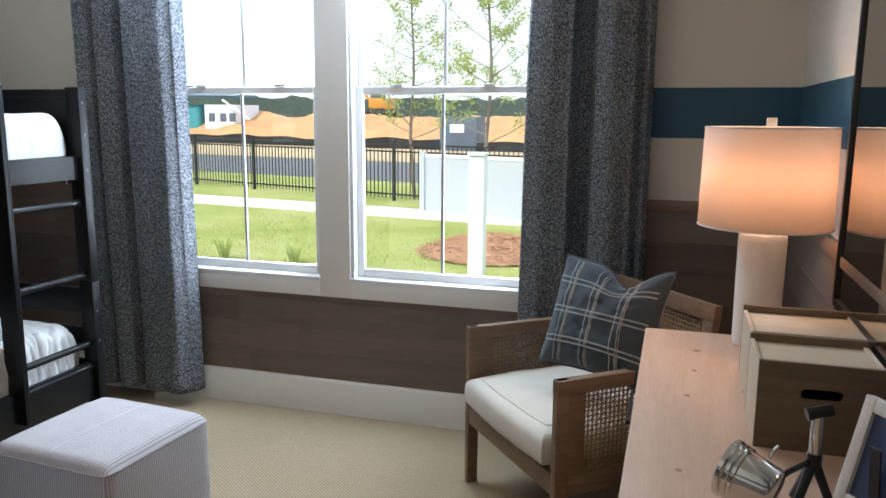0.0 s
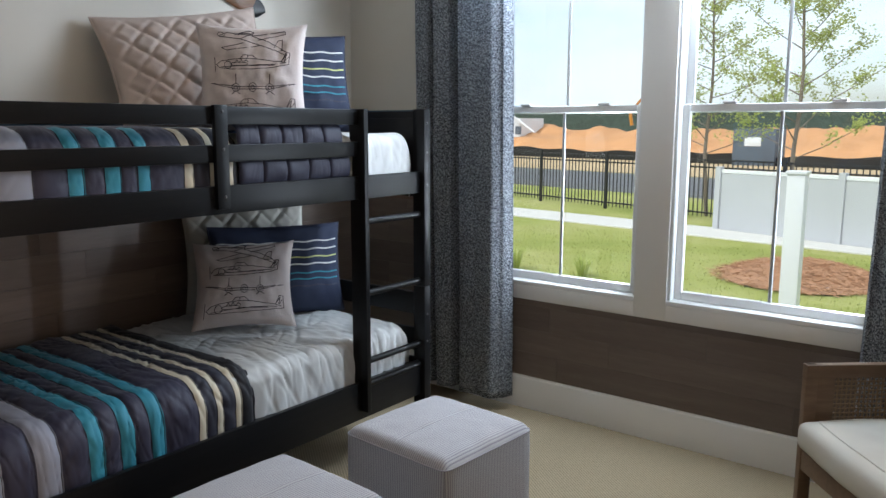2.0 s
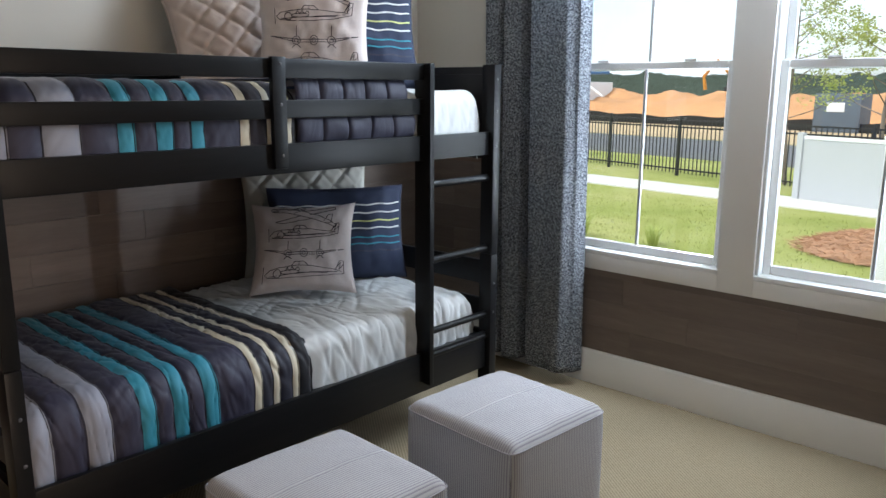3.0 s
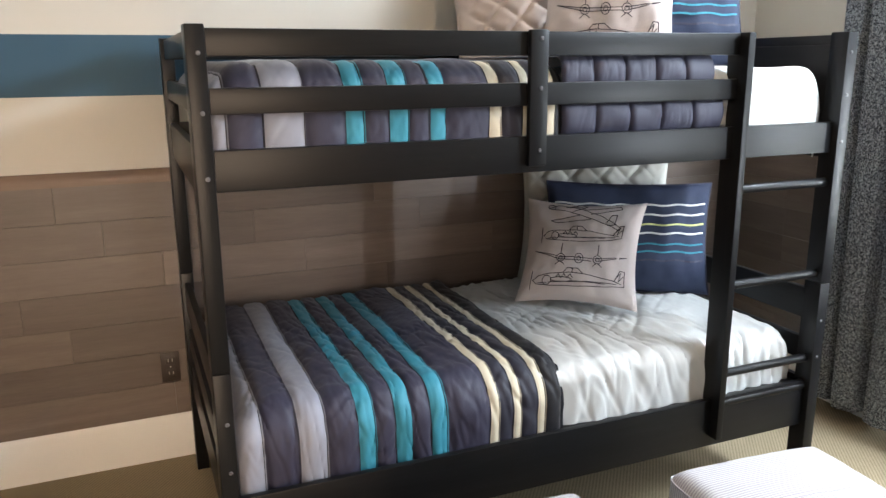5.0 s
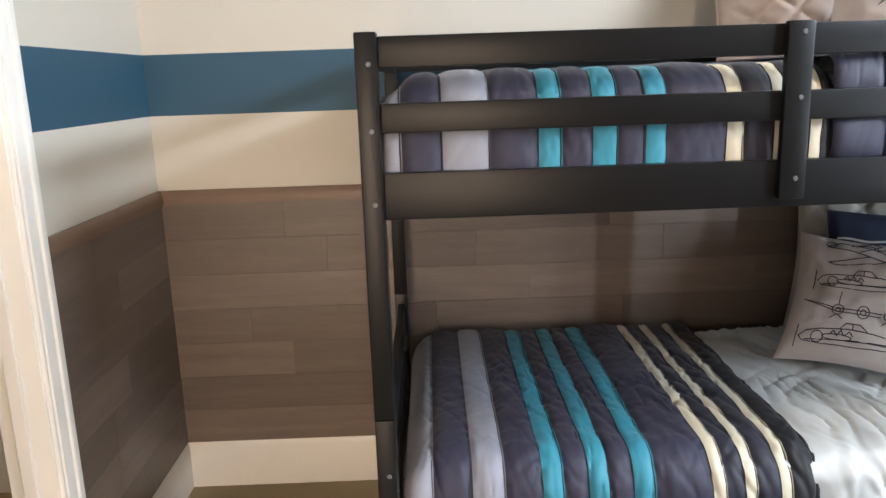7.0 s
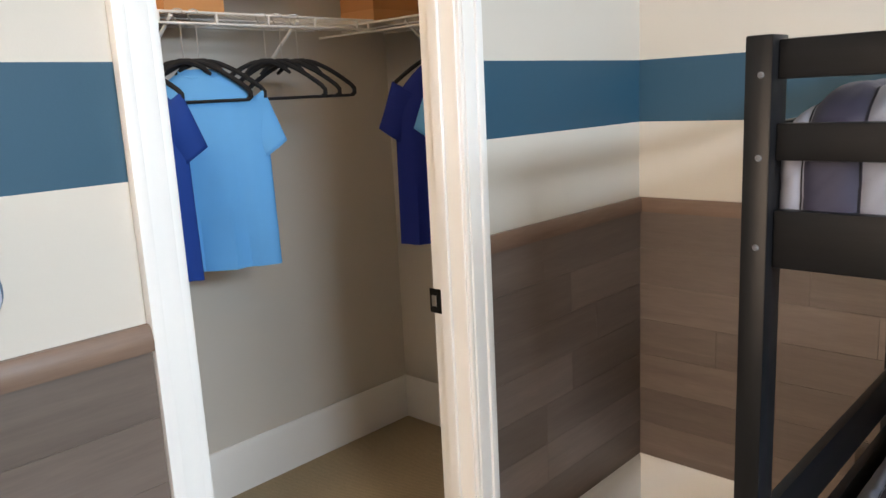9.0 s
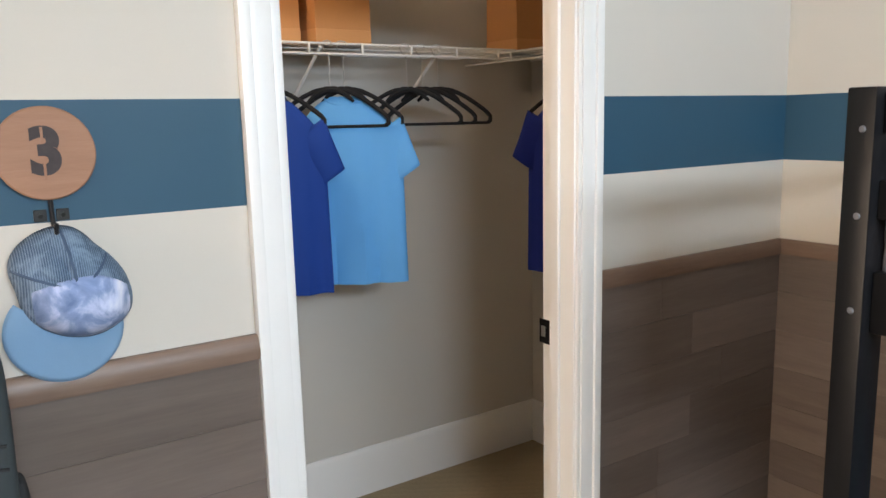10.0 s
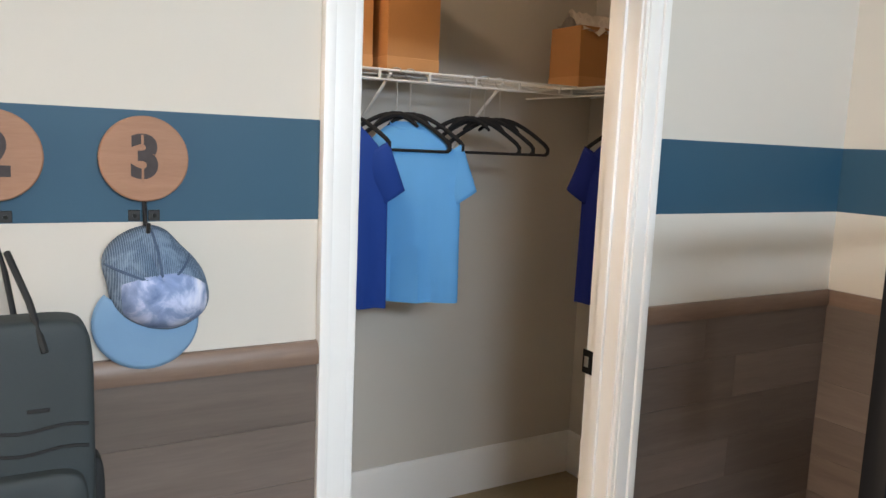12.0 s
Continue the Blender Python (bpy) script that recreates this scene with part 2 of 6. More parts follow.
def banded(bm_fn, names, label):
    """A wall in three painted bands over the panelling: low, stripe and high."""
    for nm, z0, z1, mat in names:
        structure(nm, bm_fn(z0, z1), mat, label)


def wall_west(z0, z1):
    return bx(XW - T, YS - T, z0, XW, YN + T, z1)


def wall_east(z0, z1):
    bm = bmesh.new()
    box(bm, XE, CYS - T, z0, XE + T, HY0, z1)
    box(bm, XE, HY1, z0, XE + T, YN + T, z1)
    if z1 > DTOP:
        box(bm, XE, HY0, max(z0, DTOP), XE + T, HY1, z1)
    return bm


def wall_north(z0, z1):
    bm = bmesh.new()
    spans = [(XW, W1[0]), (W1[1], W2[0]), (W2[1], XE)]
    for a, b in spans:
        box(bm, a, YN, z0, b, YN + T, z1)
    for a, b in (W1, W2):
        if z0 < WZ0:
            box(bm, a, YN, z0, b, YN + T, min(z1, WZ0))
        if z1 > WZ1:
            box(bm, a, YN, max(z0, WZ1), b, YN + T, z1)
    return bm


def wall_south(z0, z1):
    bm = bmesh.new()
    box(bm, XW, YS - T, z0, DX0 - 0.02, YS, z1)
    box(bm, DX1 + 0.02, YS - T, z0, XE, YS, z1)
    if z1 > DTOP:
        box(bm, DX0 - 0.02, YS - T, max(z0, DTOP + 0.02), DX1 + 0.02, YS, z1)
    return bm


for fn, nm in ((wall_west, "wall_west"), (wall_east, "wall_east"), (wall_north, "wall_north"), (wall_south, "wall_south")):
    for piece, z0, z1, mat, lab in (("", 0.0, SB, M_WALL, "greige painted wall below a navy stripe"),
                                    ("_stripe", SB, ST, M_BLUE, "wide navy-teal stripe painted on the wall"),
                                    ("_upper", ST, ZC, M_WALL, "greige painted wall above a navy stripe")):
        structure(nm + piece, fn(z0, z1), mat, lab)

# unseen hall, added behind the doorway of the fill lamp
bm = bmesh.new()
box(bm, XE + T, -0.6, -0.12, XE + 1.5, 1.9, 0.0)
structure("floor_hall", bm, M_CARPET, "beige carpet of an added, unseen hall")
bm = bmesh.new()
box(bm, XE + 1.5, -0.7, 0, XE + 1.6, 2.0, ZC)
box(bm, XE + T, -0.7, 0, XE + 1.5, -0.6, ZC)
box(bm, XE + T, 1.9, 0, XE + 1.5, 2.0, ZC)
structure("wall_hall", bm, M_WALL, "plain greige walls of an added, unseen hall")
structure("ceiling_hall", bx(XE + T, -0.7, ZC, XE + 1.6, 2.0, ZC + 0.1), M_CEIL, "plain white ceiling of an added, unseen hall")

# closet walls
structure("wall_closet_west", bx(XW - T, CYS - T, 0, XW - 0.012, YS - T, ZC), M_CLOSET, "plain grey closet side wall")
structure("wall_closet_south", bx(XW - 0.012, CYS - T, 0, XE, CYS, ZC), M_CLOSET, "plain grey closet back wall")
structure("wall_closet_east", bx(CXE, CYS, 0, CXE + T, YS - T, ZC), M_CLOSET, "plain grey closet side wall")
bm = bmesh.new()
box(bm, XW - 0.012, YS - T - 0.006, 0, DX0 - 0.02, YS - T, ZC)
box(bm, DX1 + 0.02, YS - T - 0.006, 0, CXE, YS - T, ZC)
box(bm, DX0 - 0.02, YS - T - 0.006, DTOP + 0.02, DX1 + 0.02, YS - T, ZC)
structure("wall_closet_north", bm, M_CLOSET, "plain grey closet wall beside the doorway")


def profile_run(pts, a, b, axis, sign):
    """A moulding: profile (out, up) swept from a to b along an axis; out goes by sign across it."""
    bm = bmesh.new()
    rings = []
    for s in (a, b):
        ring = []
        for o, z in pts:
            ring.append(bm.verts.new((s, axis[1] + sign * o, z) if axis[0] == 'x' else (axis[1] + sign * o, s, z)))
        rings.append(ring)
    n = len(pts)
    for i in range(n):
        bm.faces.new((rings[0][i], rings[0][(i + 1) % n], rings[1][(i + 1) % n], rings[1][i]))
    bm.faces.new(rings[0][::-1])
    bm.faces.new(rings[1])
    bmesh.ops.recalc_face_normals(bm, faces=bm.faces[:])
    return bm


BP = [(0, 0), (0.016, 0), (0.016, BASE - 0.02), (0.013, BASE - 0.008), (0.007, BASE), (0, BASE)]
CP = [(0.012, WAIN - 0.050), (0.022, WAIN - 0.050), (0.024, WAIN - 0.03), (0.018, WAIN - 0.008), (0.012, WAIN), (0, WAIN), (0, WAIN - 0.05)]
runs = [("west", 'y', XW, 1, YS, YN), ("east", 'y', XE, -1, HY1, YN), ("north", 'x', YN, -1, XW, XE),
        ("south_a", 'x', YS, 1, XW, DX0 - 0.088), ("south_b", 'x', YS, 1, DX1 + 0.095, XE)]
for nm, ax, c, sg, a, b in runs:
    structure("baseboard_" + nm, profile_run(BP, a, b, (ax, c), sg), M_WHITE, "tall white painted baseboard", True)
    capm = M_CAP_Y if ax == 'y' else M_CAP_X
    if nm == "north":
        structure("trim_cap_north_a", profile_run(CP, XW, W1[0] - 0.1, (ax, c), sg), capm, "brown wooden cap rail on the panelling", True)
        structure("trim_cap_north_b", profile_run(CP, W2[1] + 0.1, XE, (ax, c), sg), capm, "brown wooden cap rail on the panelling", True)
    else:
        structure("trim_cap_" + nm, profile_run(CP, a, b, (ax, c), sg), capm, "brown wooden cap rail on the panelling", True)
for nm, ax, c, sg, a, b in (("closet_south", 'x', CYS, 1, XW, CXE), ("closet_west", 'y', XW - 0.012, 1, CYS, YS - T)):
    structure("baseboard_" + nm, profile_run([(o, z * 1.12) for o, z in BP], a, b, (ax, c), sg), M_WHITE, "tall white painted baseboard", True)

# closet doorway: jambs with stops, casing on the room side
bm = bmesh.new()
box(bm, DX0 - 0.02, YS - T - 0.004, 0, DX0, YS + 0.002, DTOP, 0.002, 1)
box(bm, DX0, YS - 0.085, 0, DX0 + 0.011, YS - 0.050, DTOP, 0.002, 1)
box(bm, DX1, YS - T - 0.004, 0, DX1 + 0.02, YS + 0.002, DTOP, 0.002, 1)
box(bm, DX1 - 0.011, YS - 0.085, 0, DX1, YS - 0.050, DTOP, 0.002, 1)
box(bm, DX0 - 0.02, YS - T - 0.004, DTOP, DX1 + 0.02, YS + 0.002, DTOP + 0.02, 0.002, 1)
jamb = structure("door_1", bm, M_WHITE, "white painted closet doorway with the door taken off", True)


def casing(bm, x0, x1, z0, z1, inner):
    """A stepped flat casing standing 20 mm proud of the wall; inner is the side with the bead."""
    w = x1 - x0
    s = 1 if inner == 'right' else -1
    a, b = (x0, x1) if s == 1 else (x1, x0)
    for o0, o1, d in ((0.0, 0.025, 0.024), (0.025, 0.07, 0.017), (0.07, w, 0.012)):
        p, q = sorted((a + s * o0, a + s * o1))
        box(bm, p, YS, z0, q, YS + d, z1, 0.003, 2)


cas = bmesh.new()
casing(cas, DX0 - 0.088, DX0 - 0.006, 0, DTOP + 0.1, 'right')
part("casing", cas, M_WHITE, jamb)
cas = bmesh.new()
casing(cas, DX1 + 0.006, DX1 + 0.095, 0, DTOP + 0.1, 'left')
part("casing", cas, M_WHITE, jamb)
part("casing", bx(DX0 - 0.006, YS, DTOP + 0.006, DX1 + 0.006, YS + 0.018, DTOP + 0.1, 0.003), M_WHITE, jamb)
M_STRIKE = plain("dark_bronze", (0.012, 0.011, 0.010), 0.35, 0.1, 20, 0.05, 150, 0.7)
st = part("strike_plate", bx(DX0, YS - 0.145 + 0.008, 0.958, DX0 + 0.0025, YS - 0.098 + 0.008, 1.030, 0.001, 1), M_STRIKE, jamb, "dark bronze strike plate")
part("latch_lip", bx(DX0 + 0.0025, YS - 0.128, 0.978, DX0 + 0.004, YS - 0.110, 1.010, 0.0006, 1), M_STEEL, st, "bright steel latch opening")

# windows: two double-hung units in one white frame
# The bars' backlit shade is put into this grey; the frame stays white.
M_GRILLE = plain("backlit_grey_grille", (0.42, 0.43, 0.43), 0.5, 0.04, 6, 0.05, 90, fine=0.03)
M_VINYL = plain("window_vinyl_white", (0.78, 0.79, 0.78), 0.4, 0.02, 3, 0.03, 90, fine=0.02)
for k, (a, b) in enumerate((W1, W2)):
    bm = bmesh.new()
    d0, d1 = YN + 0.045, YN + T + 0.02
    f = 0.036
    box(bm, a, YN - 0.004, WZ0, a + 0.014, d1, WZ1, 0.003, 1)
    box(bm, b - 0.014, YN - 0.004, WZ0, b, d1, WZ1, 0.003, 1)
    box(bm, a, YN - 0.004, WZ1 - 0.014, b, d1, WZ1, 0.003, 1)
    box(bm, a, YN - 0.02, WZ0 - 0.012, b, d1, WZ0 + 0.012, 0.003, 1)
    w = structure("window_%d" % (k + 1), bm, M_VINYL, "white double-hung window with one vertical bar in each sash", True)
    mid = 1.648
    xm = (a + b) / 2
    for nm, z0, z1, y in (("lower_sash", WZ0 + 0.012, mid + 0.02, d0), ("upper_sash", mid - 0.02, WZ1 - 0.014, d0 + 0.034)):
        bm = bmesh.new()
        box(bm, a + 0.014, y, z0, a + 0.014 + f, y + 0.03, z1, 0.004, 1)
        box(bm, b - 0.014 - f, y, z0, b - 0.014, y + 0.03, z1, 0.004, 1)
        box(bm, a + 0.014 + f, y, z0, b - 0.014 - f, y + 0.03, z0 + (0.042 if nm == "lower_sash" else 0.036), 0.004, 1)
        box(bm, a + 0.014 + f, y, z1 - 0.036, b - 0.014 - f, y + 0.03, z1, 0.004, 1)
        s = part(nm, bm, M_VINYL, w)
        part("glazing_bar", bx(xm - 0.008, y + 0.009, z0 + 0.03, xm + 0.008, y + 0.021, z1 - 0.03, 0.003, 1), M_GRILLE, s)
        g = part("pane", bx(a + 0.014 + f - 0.004, y + 0.0130, z0 + 0.03, b - 0.014 - f + 0.004, y + 0.0165, z1 - 0.03), M_GLASS, s, "clear glass pane", smooth=False)
        g.visible_shadow = False
        if nm == "lower_sash":
            for fx in (0.25, 0.75):
                xx = a + (b - a) * fx
                part("sash_lock", bx(xx - 0.03, y - 0.008, z1, xx + 0.03, y + 0.022, z1 + 0.012, 0.004), M_VINYL, s)
bm = bmesh.new()
cy = YN - 0.018
box(bm, W1[1], cy, WZ0 - 0.09, W2[0], YN, WZ1 + 0.09, 0.003)
box(bm, W1[0] - 0.09, cy, WZ0 - 0.09, W1[0], YN, WZ1 + 0.09, 0.003)
box(bm, W2[1], cy, WZ0 - 0.09, W2[1] + 0.09, YN, WZ1 + 0.09, 0.003)
for a, b in (W1, W2):
    box(bm, a, cy, WZ0 - 0.09, b, YN, WZ0 - 0.012, 0.003)
    box(bm, a, cy, WZ1, b, YN, WZ1 + 0.09, 0.003)
structure("trim_window", bm, M_WHITE, "flat white painted casing round the window pair", True)

# ---- window daylight stand-ins and added unseen lamps ----
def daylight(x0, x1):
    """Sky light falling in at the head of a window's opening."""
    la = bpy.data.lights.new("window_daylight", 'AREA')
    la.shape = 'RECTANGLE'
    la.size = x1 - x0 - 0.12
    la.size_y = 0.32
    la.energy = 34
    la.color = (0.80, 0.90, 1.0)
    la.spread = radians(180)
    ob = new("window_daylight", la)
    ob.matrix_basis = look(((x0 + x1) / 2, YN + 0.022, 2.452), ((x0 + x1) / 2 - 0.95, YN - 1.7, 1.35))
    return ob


# Added warm fill from an unseen doorway, aimed at the south-west corner.
la = bpy.data.lights.new("unseen_hall_fill", 'AREA')
la.shape = 'RECTANGLE'
la.size = HY1 - HY0 - 0.04
la.size_y = DTOP - 0.1
la.energy = 5.2
la.spread = radians(60)
la.color = (1.0, 0.74, 0.52)
new("unseen_hall_fill", la).matrix_basis = look((XE + 0.06, (HY0 + HY1) / 2, DTOP / 2), (XW, 0.50, 0.75))
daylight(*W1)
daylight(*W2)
for jamb_x in (W1[1] - 0.017, W2[1] - 0.017):
    # low sky light falling in sideways through each opening
    la = bpy.data.lights.new("window_daylight", 'AREA')
    la.shape = 'RECTANGLE'
    la.size = 1.20
    la.size_y = 0.03
    la.energy = 22
    la.color = (0.86, 0.93, 1.0)
    new("window_daylight", la).matrix_basis = Matrix.Translation((jamb_x, YN + T + 0.003, 1.34)) @ Matrix.Rotation(radians(90), 4, 'Y')

# Unseen ceiling lamps: one adds warm fill to the room, one lights the closet.
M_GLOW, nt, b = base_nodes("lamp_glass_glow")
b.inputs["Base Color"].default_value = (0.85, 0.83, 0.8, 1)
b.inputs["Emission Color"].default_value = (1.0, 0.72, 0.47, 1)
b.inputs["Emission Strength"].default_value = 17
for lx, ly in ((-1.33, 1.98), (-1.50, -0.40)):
    cl = thing("unseen_ceiling_light", (lx, ly, ZC), "unseen round white glass ceiling light, added and switched on", "light")
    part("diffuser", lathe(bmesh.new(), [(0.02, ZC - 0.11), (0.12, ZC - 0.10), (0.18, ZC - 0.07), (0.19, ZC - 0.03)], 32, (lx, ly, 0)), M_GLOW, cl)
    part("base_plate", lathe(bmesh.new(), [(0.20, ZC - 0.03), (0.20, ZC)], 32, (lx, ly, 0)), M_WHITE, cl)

# ---- outdoors ----
GZ = -0.45


def lawn_material():
    m, nt, b = base_nodes("lawn_grass")
    v = object_vec(nt)
    n1 = noise_of(nt, 0.55, 5, v)
    n2 = noise_of(nt, 26, 4, v)
    f = mix_col(nt, 0.4, n1.outputs["Color"], n2.outputs["Color"])
    c = ramp_of(nt, f, [(0.34, (0.20, 0.24, 0.05)), (0.5, (0.32, 0.34, 0.10)), (0.66, (0.46, 0.42, 0.20))])
    nt.links.new(c, b.inputs["Base Color"])
    b.inputs["Roughness"].default_value = 0.95
    b.inputs["Specular IOR Level"].default_value = 0.1
    bump_of(nt, b, n2.outputs["Fac"], 0.8, 0.05)
    return m


M_LAWN = lawn_material()
M_CONC = plain("concrete", (0.58, 0.56, 0.52), 0.85, 0.08, 1.0, 0.2, 40)
M_ASPH = plain("asphalt", (0.115, 0.115, 0.12), 0.9, 0.12, 0.4, 0.3, 30)
M_SAND = plain("sandy_soil", (0.46, 0.34, 0.19), 0.95, 0.2, 0.3, 0.5, 6, dist=0.05)
M_CLAY = plain("orange_clay", (0.52, 0.265, 0.115), 0.95, 0.35, 0.35, 0.7, 3, dist=0.15)
M_STRAW = plain("pine_straw", (0.43, 0.235, 0.13), 0.9, 0.35, 6, 0.8, 60, dist=0.02)
M_IRON = plain("black_metal", (0.014, 0.013, 0.013), 0.45, 0.2, 6, 0.1, 90)
M_PVC = plain("white_vinyl", (0.74, 0.75, 0.76), 0.35, 0.04, 1.0, 0.05, 40)
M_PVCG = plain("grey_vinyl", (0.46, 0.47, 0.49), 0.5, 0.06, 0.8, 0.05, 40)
M_SILT = plain("black_silt_cloth", (0.02, 0.018, 0.016), 0.9, 0.3, 2, 0.3, 20)
# Distance haze is mixed into this paler, bluish green.
M_FARTREE = plain("hazy_far_woods", (0.075, 0.105, 0.085), 0.95, 0.35, 0.12, 0.8, 1.2, dist=0.5, fine=0.5)
M_LEAF = plain("spring_leaf", (0.37, 0.41, 0.12), 0.7, 0.4, 3.0, 0.1, 40)
lt = M_LEAF.node_tree
tr = lt.nodes.new("ShaderNodeBsdfTranslucent")
tr.inputs["Color"].default_value = (0.52, 0.58, 0.18, 1)
mx = lt.nodes.new("ShaderNodeMixShader")
mx.inputs[0].default_value = 0.45
lt.links.new(lt.nodes["Principled BSDF"].outputs[0], mx.inputs[1])
lt.links.new(tr.outputs[0], mx.inputs[2])
lt.links.new(mx.outputs[0], lt.nodes["Material Output"].inputs[0])
M_BARK = plain("young_bark", (0.21, 0.17, 0.135), 0.9, 0.25, 12, 0.4, 60)
M_TRAILER = plain("grey_site_box", (0.10, 0.12, 0.15), 0.6, 0.15, 1.0, 0.1, 20)
M_TEAL = plain("teal_panel", (0.06, 0.28, 0.30), 0.6, 0.15, 1.0, 0.1, 20)
M_SITEBLUE = plain("blue_panel", (0.06, 0.18, 0.40), 0.6, 0.15, 1.0, 0.1, 20)
M_DIGGER = plain("machine_orange", (0.55, 0.24, 0.03), 0.5, 0.15, 2.0, 0.1, 20)

structure("ground", bx(-250, -250, GZ - 0.4, 250, 420, GZ), M_LAWN, "mown green lawn with paler dry patches")


def slab(name, a, b, w, z0, z1, material, label):
    """A straight strip of the given width from a to b."""
    d = (Vector((b[0], b[1], 0)) - Vector((a[0], a[1], 0)))
    m = Matrix.Translation((a[0], a[1], 0)) @ Matrix.Rotation(math.atan2(d.y, d.x), 4, 'Z')
    return structure(name, box(bmesh.new(), 0, 0, z0, d.length, w, z1, 0.01, 1, m), material, label)


slab("pavement", (-22, 16.75), (8, 12.35), 1.25, GZ - 0.1, GZ + 0.03, M_CONC, "pale concrete footpath across the lawn")
slab("road", (-60, 32.0), (40, 12.5), 8.0, GZ - 0.1, GZ + 0.012, M_ASPH, "grey asphalt road beyond the fence")
slab("ground_sand", (-120, 52.2), (90, 11.2), 240, GZ - 0.1, GZ + 0.02, M_SAND, "bare sandy building ground")

# metal fence
FA, FB = Vector((-20.0, 21.1, GZ)), Vector((3.0, 14.35, GZ))
fd = (FB - FA).normalized()
flen = (FB - FA).length
fence = thing("metal_fence", FA, "black metal picket fence behind the footpath", "fence")
fm = Matrix.Translation(FA) @ Matrix.Rotation(math.atan2(fd.y, fd.x), 4, 'Z')
for z in (0.14, 1.12, 1.28):
    part("rail", box(bmesh.new(), 0, -0.016, z, flen, 0.016, z + 0.035, 0, 1, fm), M_IRON, fence, smooth=False)
pick = mesh_of("picket", bx(-0.009, -0.009, 0.06, 0.009, 0.009, 1.30), M_IRON, False)
post = mesh_of("post", bx(-0.032, -0.032, 0.0, 0.032, 0.032, 1.40), M_IRON, False)
n = int(flen / 0.115)
for i in range(n):
    ob = new("post" if i % 20 == 7 else "picket", post if i % 20 == 7 else pick)
    ob.parent = fence
    ob.matrix_basis = Matrix.Translation(fd * (i * 0.115)) @ Matrix.Rotation(math.atan2(fd.y, fd.x), 4, 'Z')

# vinyl fence panel and the nearer post
vf = thing("vinyl_fence", (-3.4, 14.9, GZ), "pale grey vinyl privacy fence panel beside the footpath", "fence")
va, vb = Vector((-4.72, 15.32, GZ)), Vector((3.5, 12.75, GZ))
vd = (vb - va).normalized()
vm = Matrix.Translation(va) @ Matrix.Rotation(math.atan2(vd.y, vd.x), 4, 'Z')
L = (vb - va).length
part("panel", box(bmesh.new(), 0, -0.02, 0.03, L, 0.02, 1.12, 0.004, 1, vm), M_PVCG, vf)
part("top_rail", box(bmesh.new(), 0, -0.03, 1.12, L, 0.03, 1.19, 0.006, 1, vm), M_PVC, vf)
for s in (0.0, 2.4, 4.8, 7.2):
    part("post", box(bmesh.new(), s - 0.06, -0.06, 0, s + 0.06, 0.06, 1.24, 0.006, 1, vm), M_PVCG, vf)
vp = thing("white_post", (-1.40, 6.8, GZ), "white square vinyl post with a flat cap on the lawn", "post")
part("shaft", bx(-1.468, 6.735, GZ, -1.332, 6.865, 1.19, 0.006), M_PVC, vp)
part("cap", bx(-1.480, 6.723, 1.19, -1.320, 6.877, 1.215, 0.006), M_PVC, vp)

# straw bed
bm = sheet(bmesh.new(), lambda u, v: Vector((-2.22 + 1.06 * u * math.cos(2 * math.pi * v) * (1 + 0.10 * math.sin(6 * math.pi * v)), 11.05 + 1.0 * u * math.sin(2 * math.pi * v),
                                            GZ + 0.02 + 0.22 * (1 - u * u) + 0.12 * noise.noise((6 * u * math.cos(6.28 * v), 6 * u * math.sin(6.28 * v), 1)) * (1 - u))), 14, 40)
tagged(solid("straw_bed", bm, M_STRAW, "low mound of reddish-brown pine straw on the lawn", "mulch"), kind="stuff")
bm = bmesh.new()
for i in range(2600):
    a, r = random.uniform(0, 6.283), math.sqrt(random.random()) * 1.12
    p = Vector((-2.22 + r * math.cos(a), 11.05 + r * math.sin(a), GZ + 0.04 + 0.22 * max(0, 1 - (r / 1.03) ** 2)))
    q = p + Vector((random.uniform(-.14, .14), random.uniform(-.14, .14), random.uniform(-.015, .05)))
    w = Vector((0.004, 0.003, 0.006))
    bm.faces.new([bm.verts.new(p - w), bm.verts.new(p + w), bm.verts.new(q)])
tagged(solid("straw", bm, M_STRAW, "loose reddish-brown pine needles on the mound", "mulch", smooth=False), kind="stuff")
bm = bmesh.new()
for i in range(9000):
    x, y = random.uniform(-8, 1.5), random.uniform(4.6, 14.0)
    h = random.uniform(0.015, 0.038)
    a = random.uniform(0, 6.283)
    d = Vector((math.cos(a), math.sin(a), 0)) * 0.008
    p = Vector((x, y, GZ))
    bm.faces.new([bm.verts.new(p - d), bm.verts.new(p + d), bm.verts.new(p + Vector((random.uniform(-.02, .02), random.uniform(-.02, .02), h)))])
tagged(solid("grass", bm, M_LAWN, "short green grass blades", "grass", smooth=False), kind="stuff")


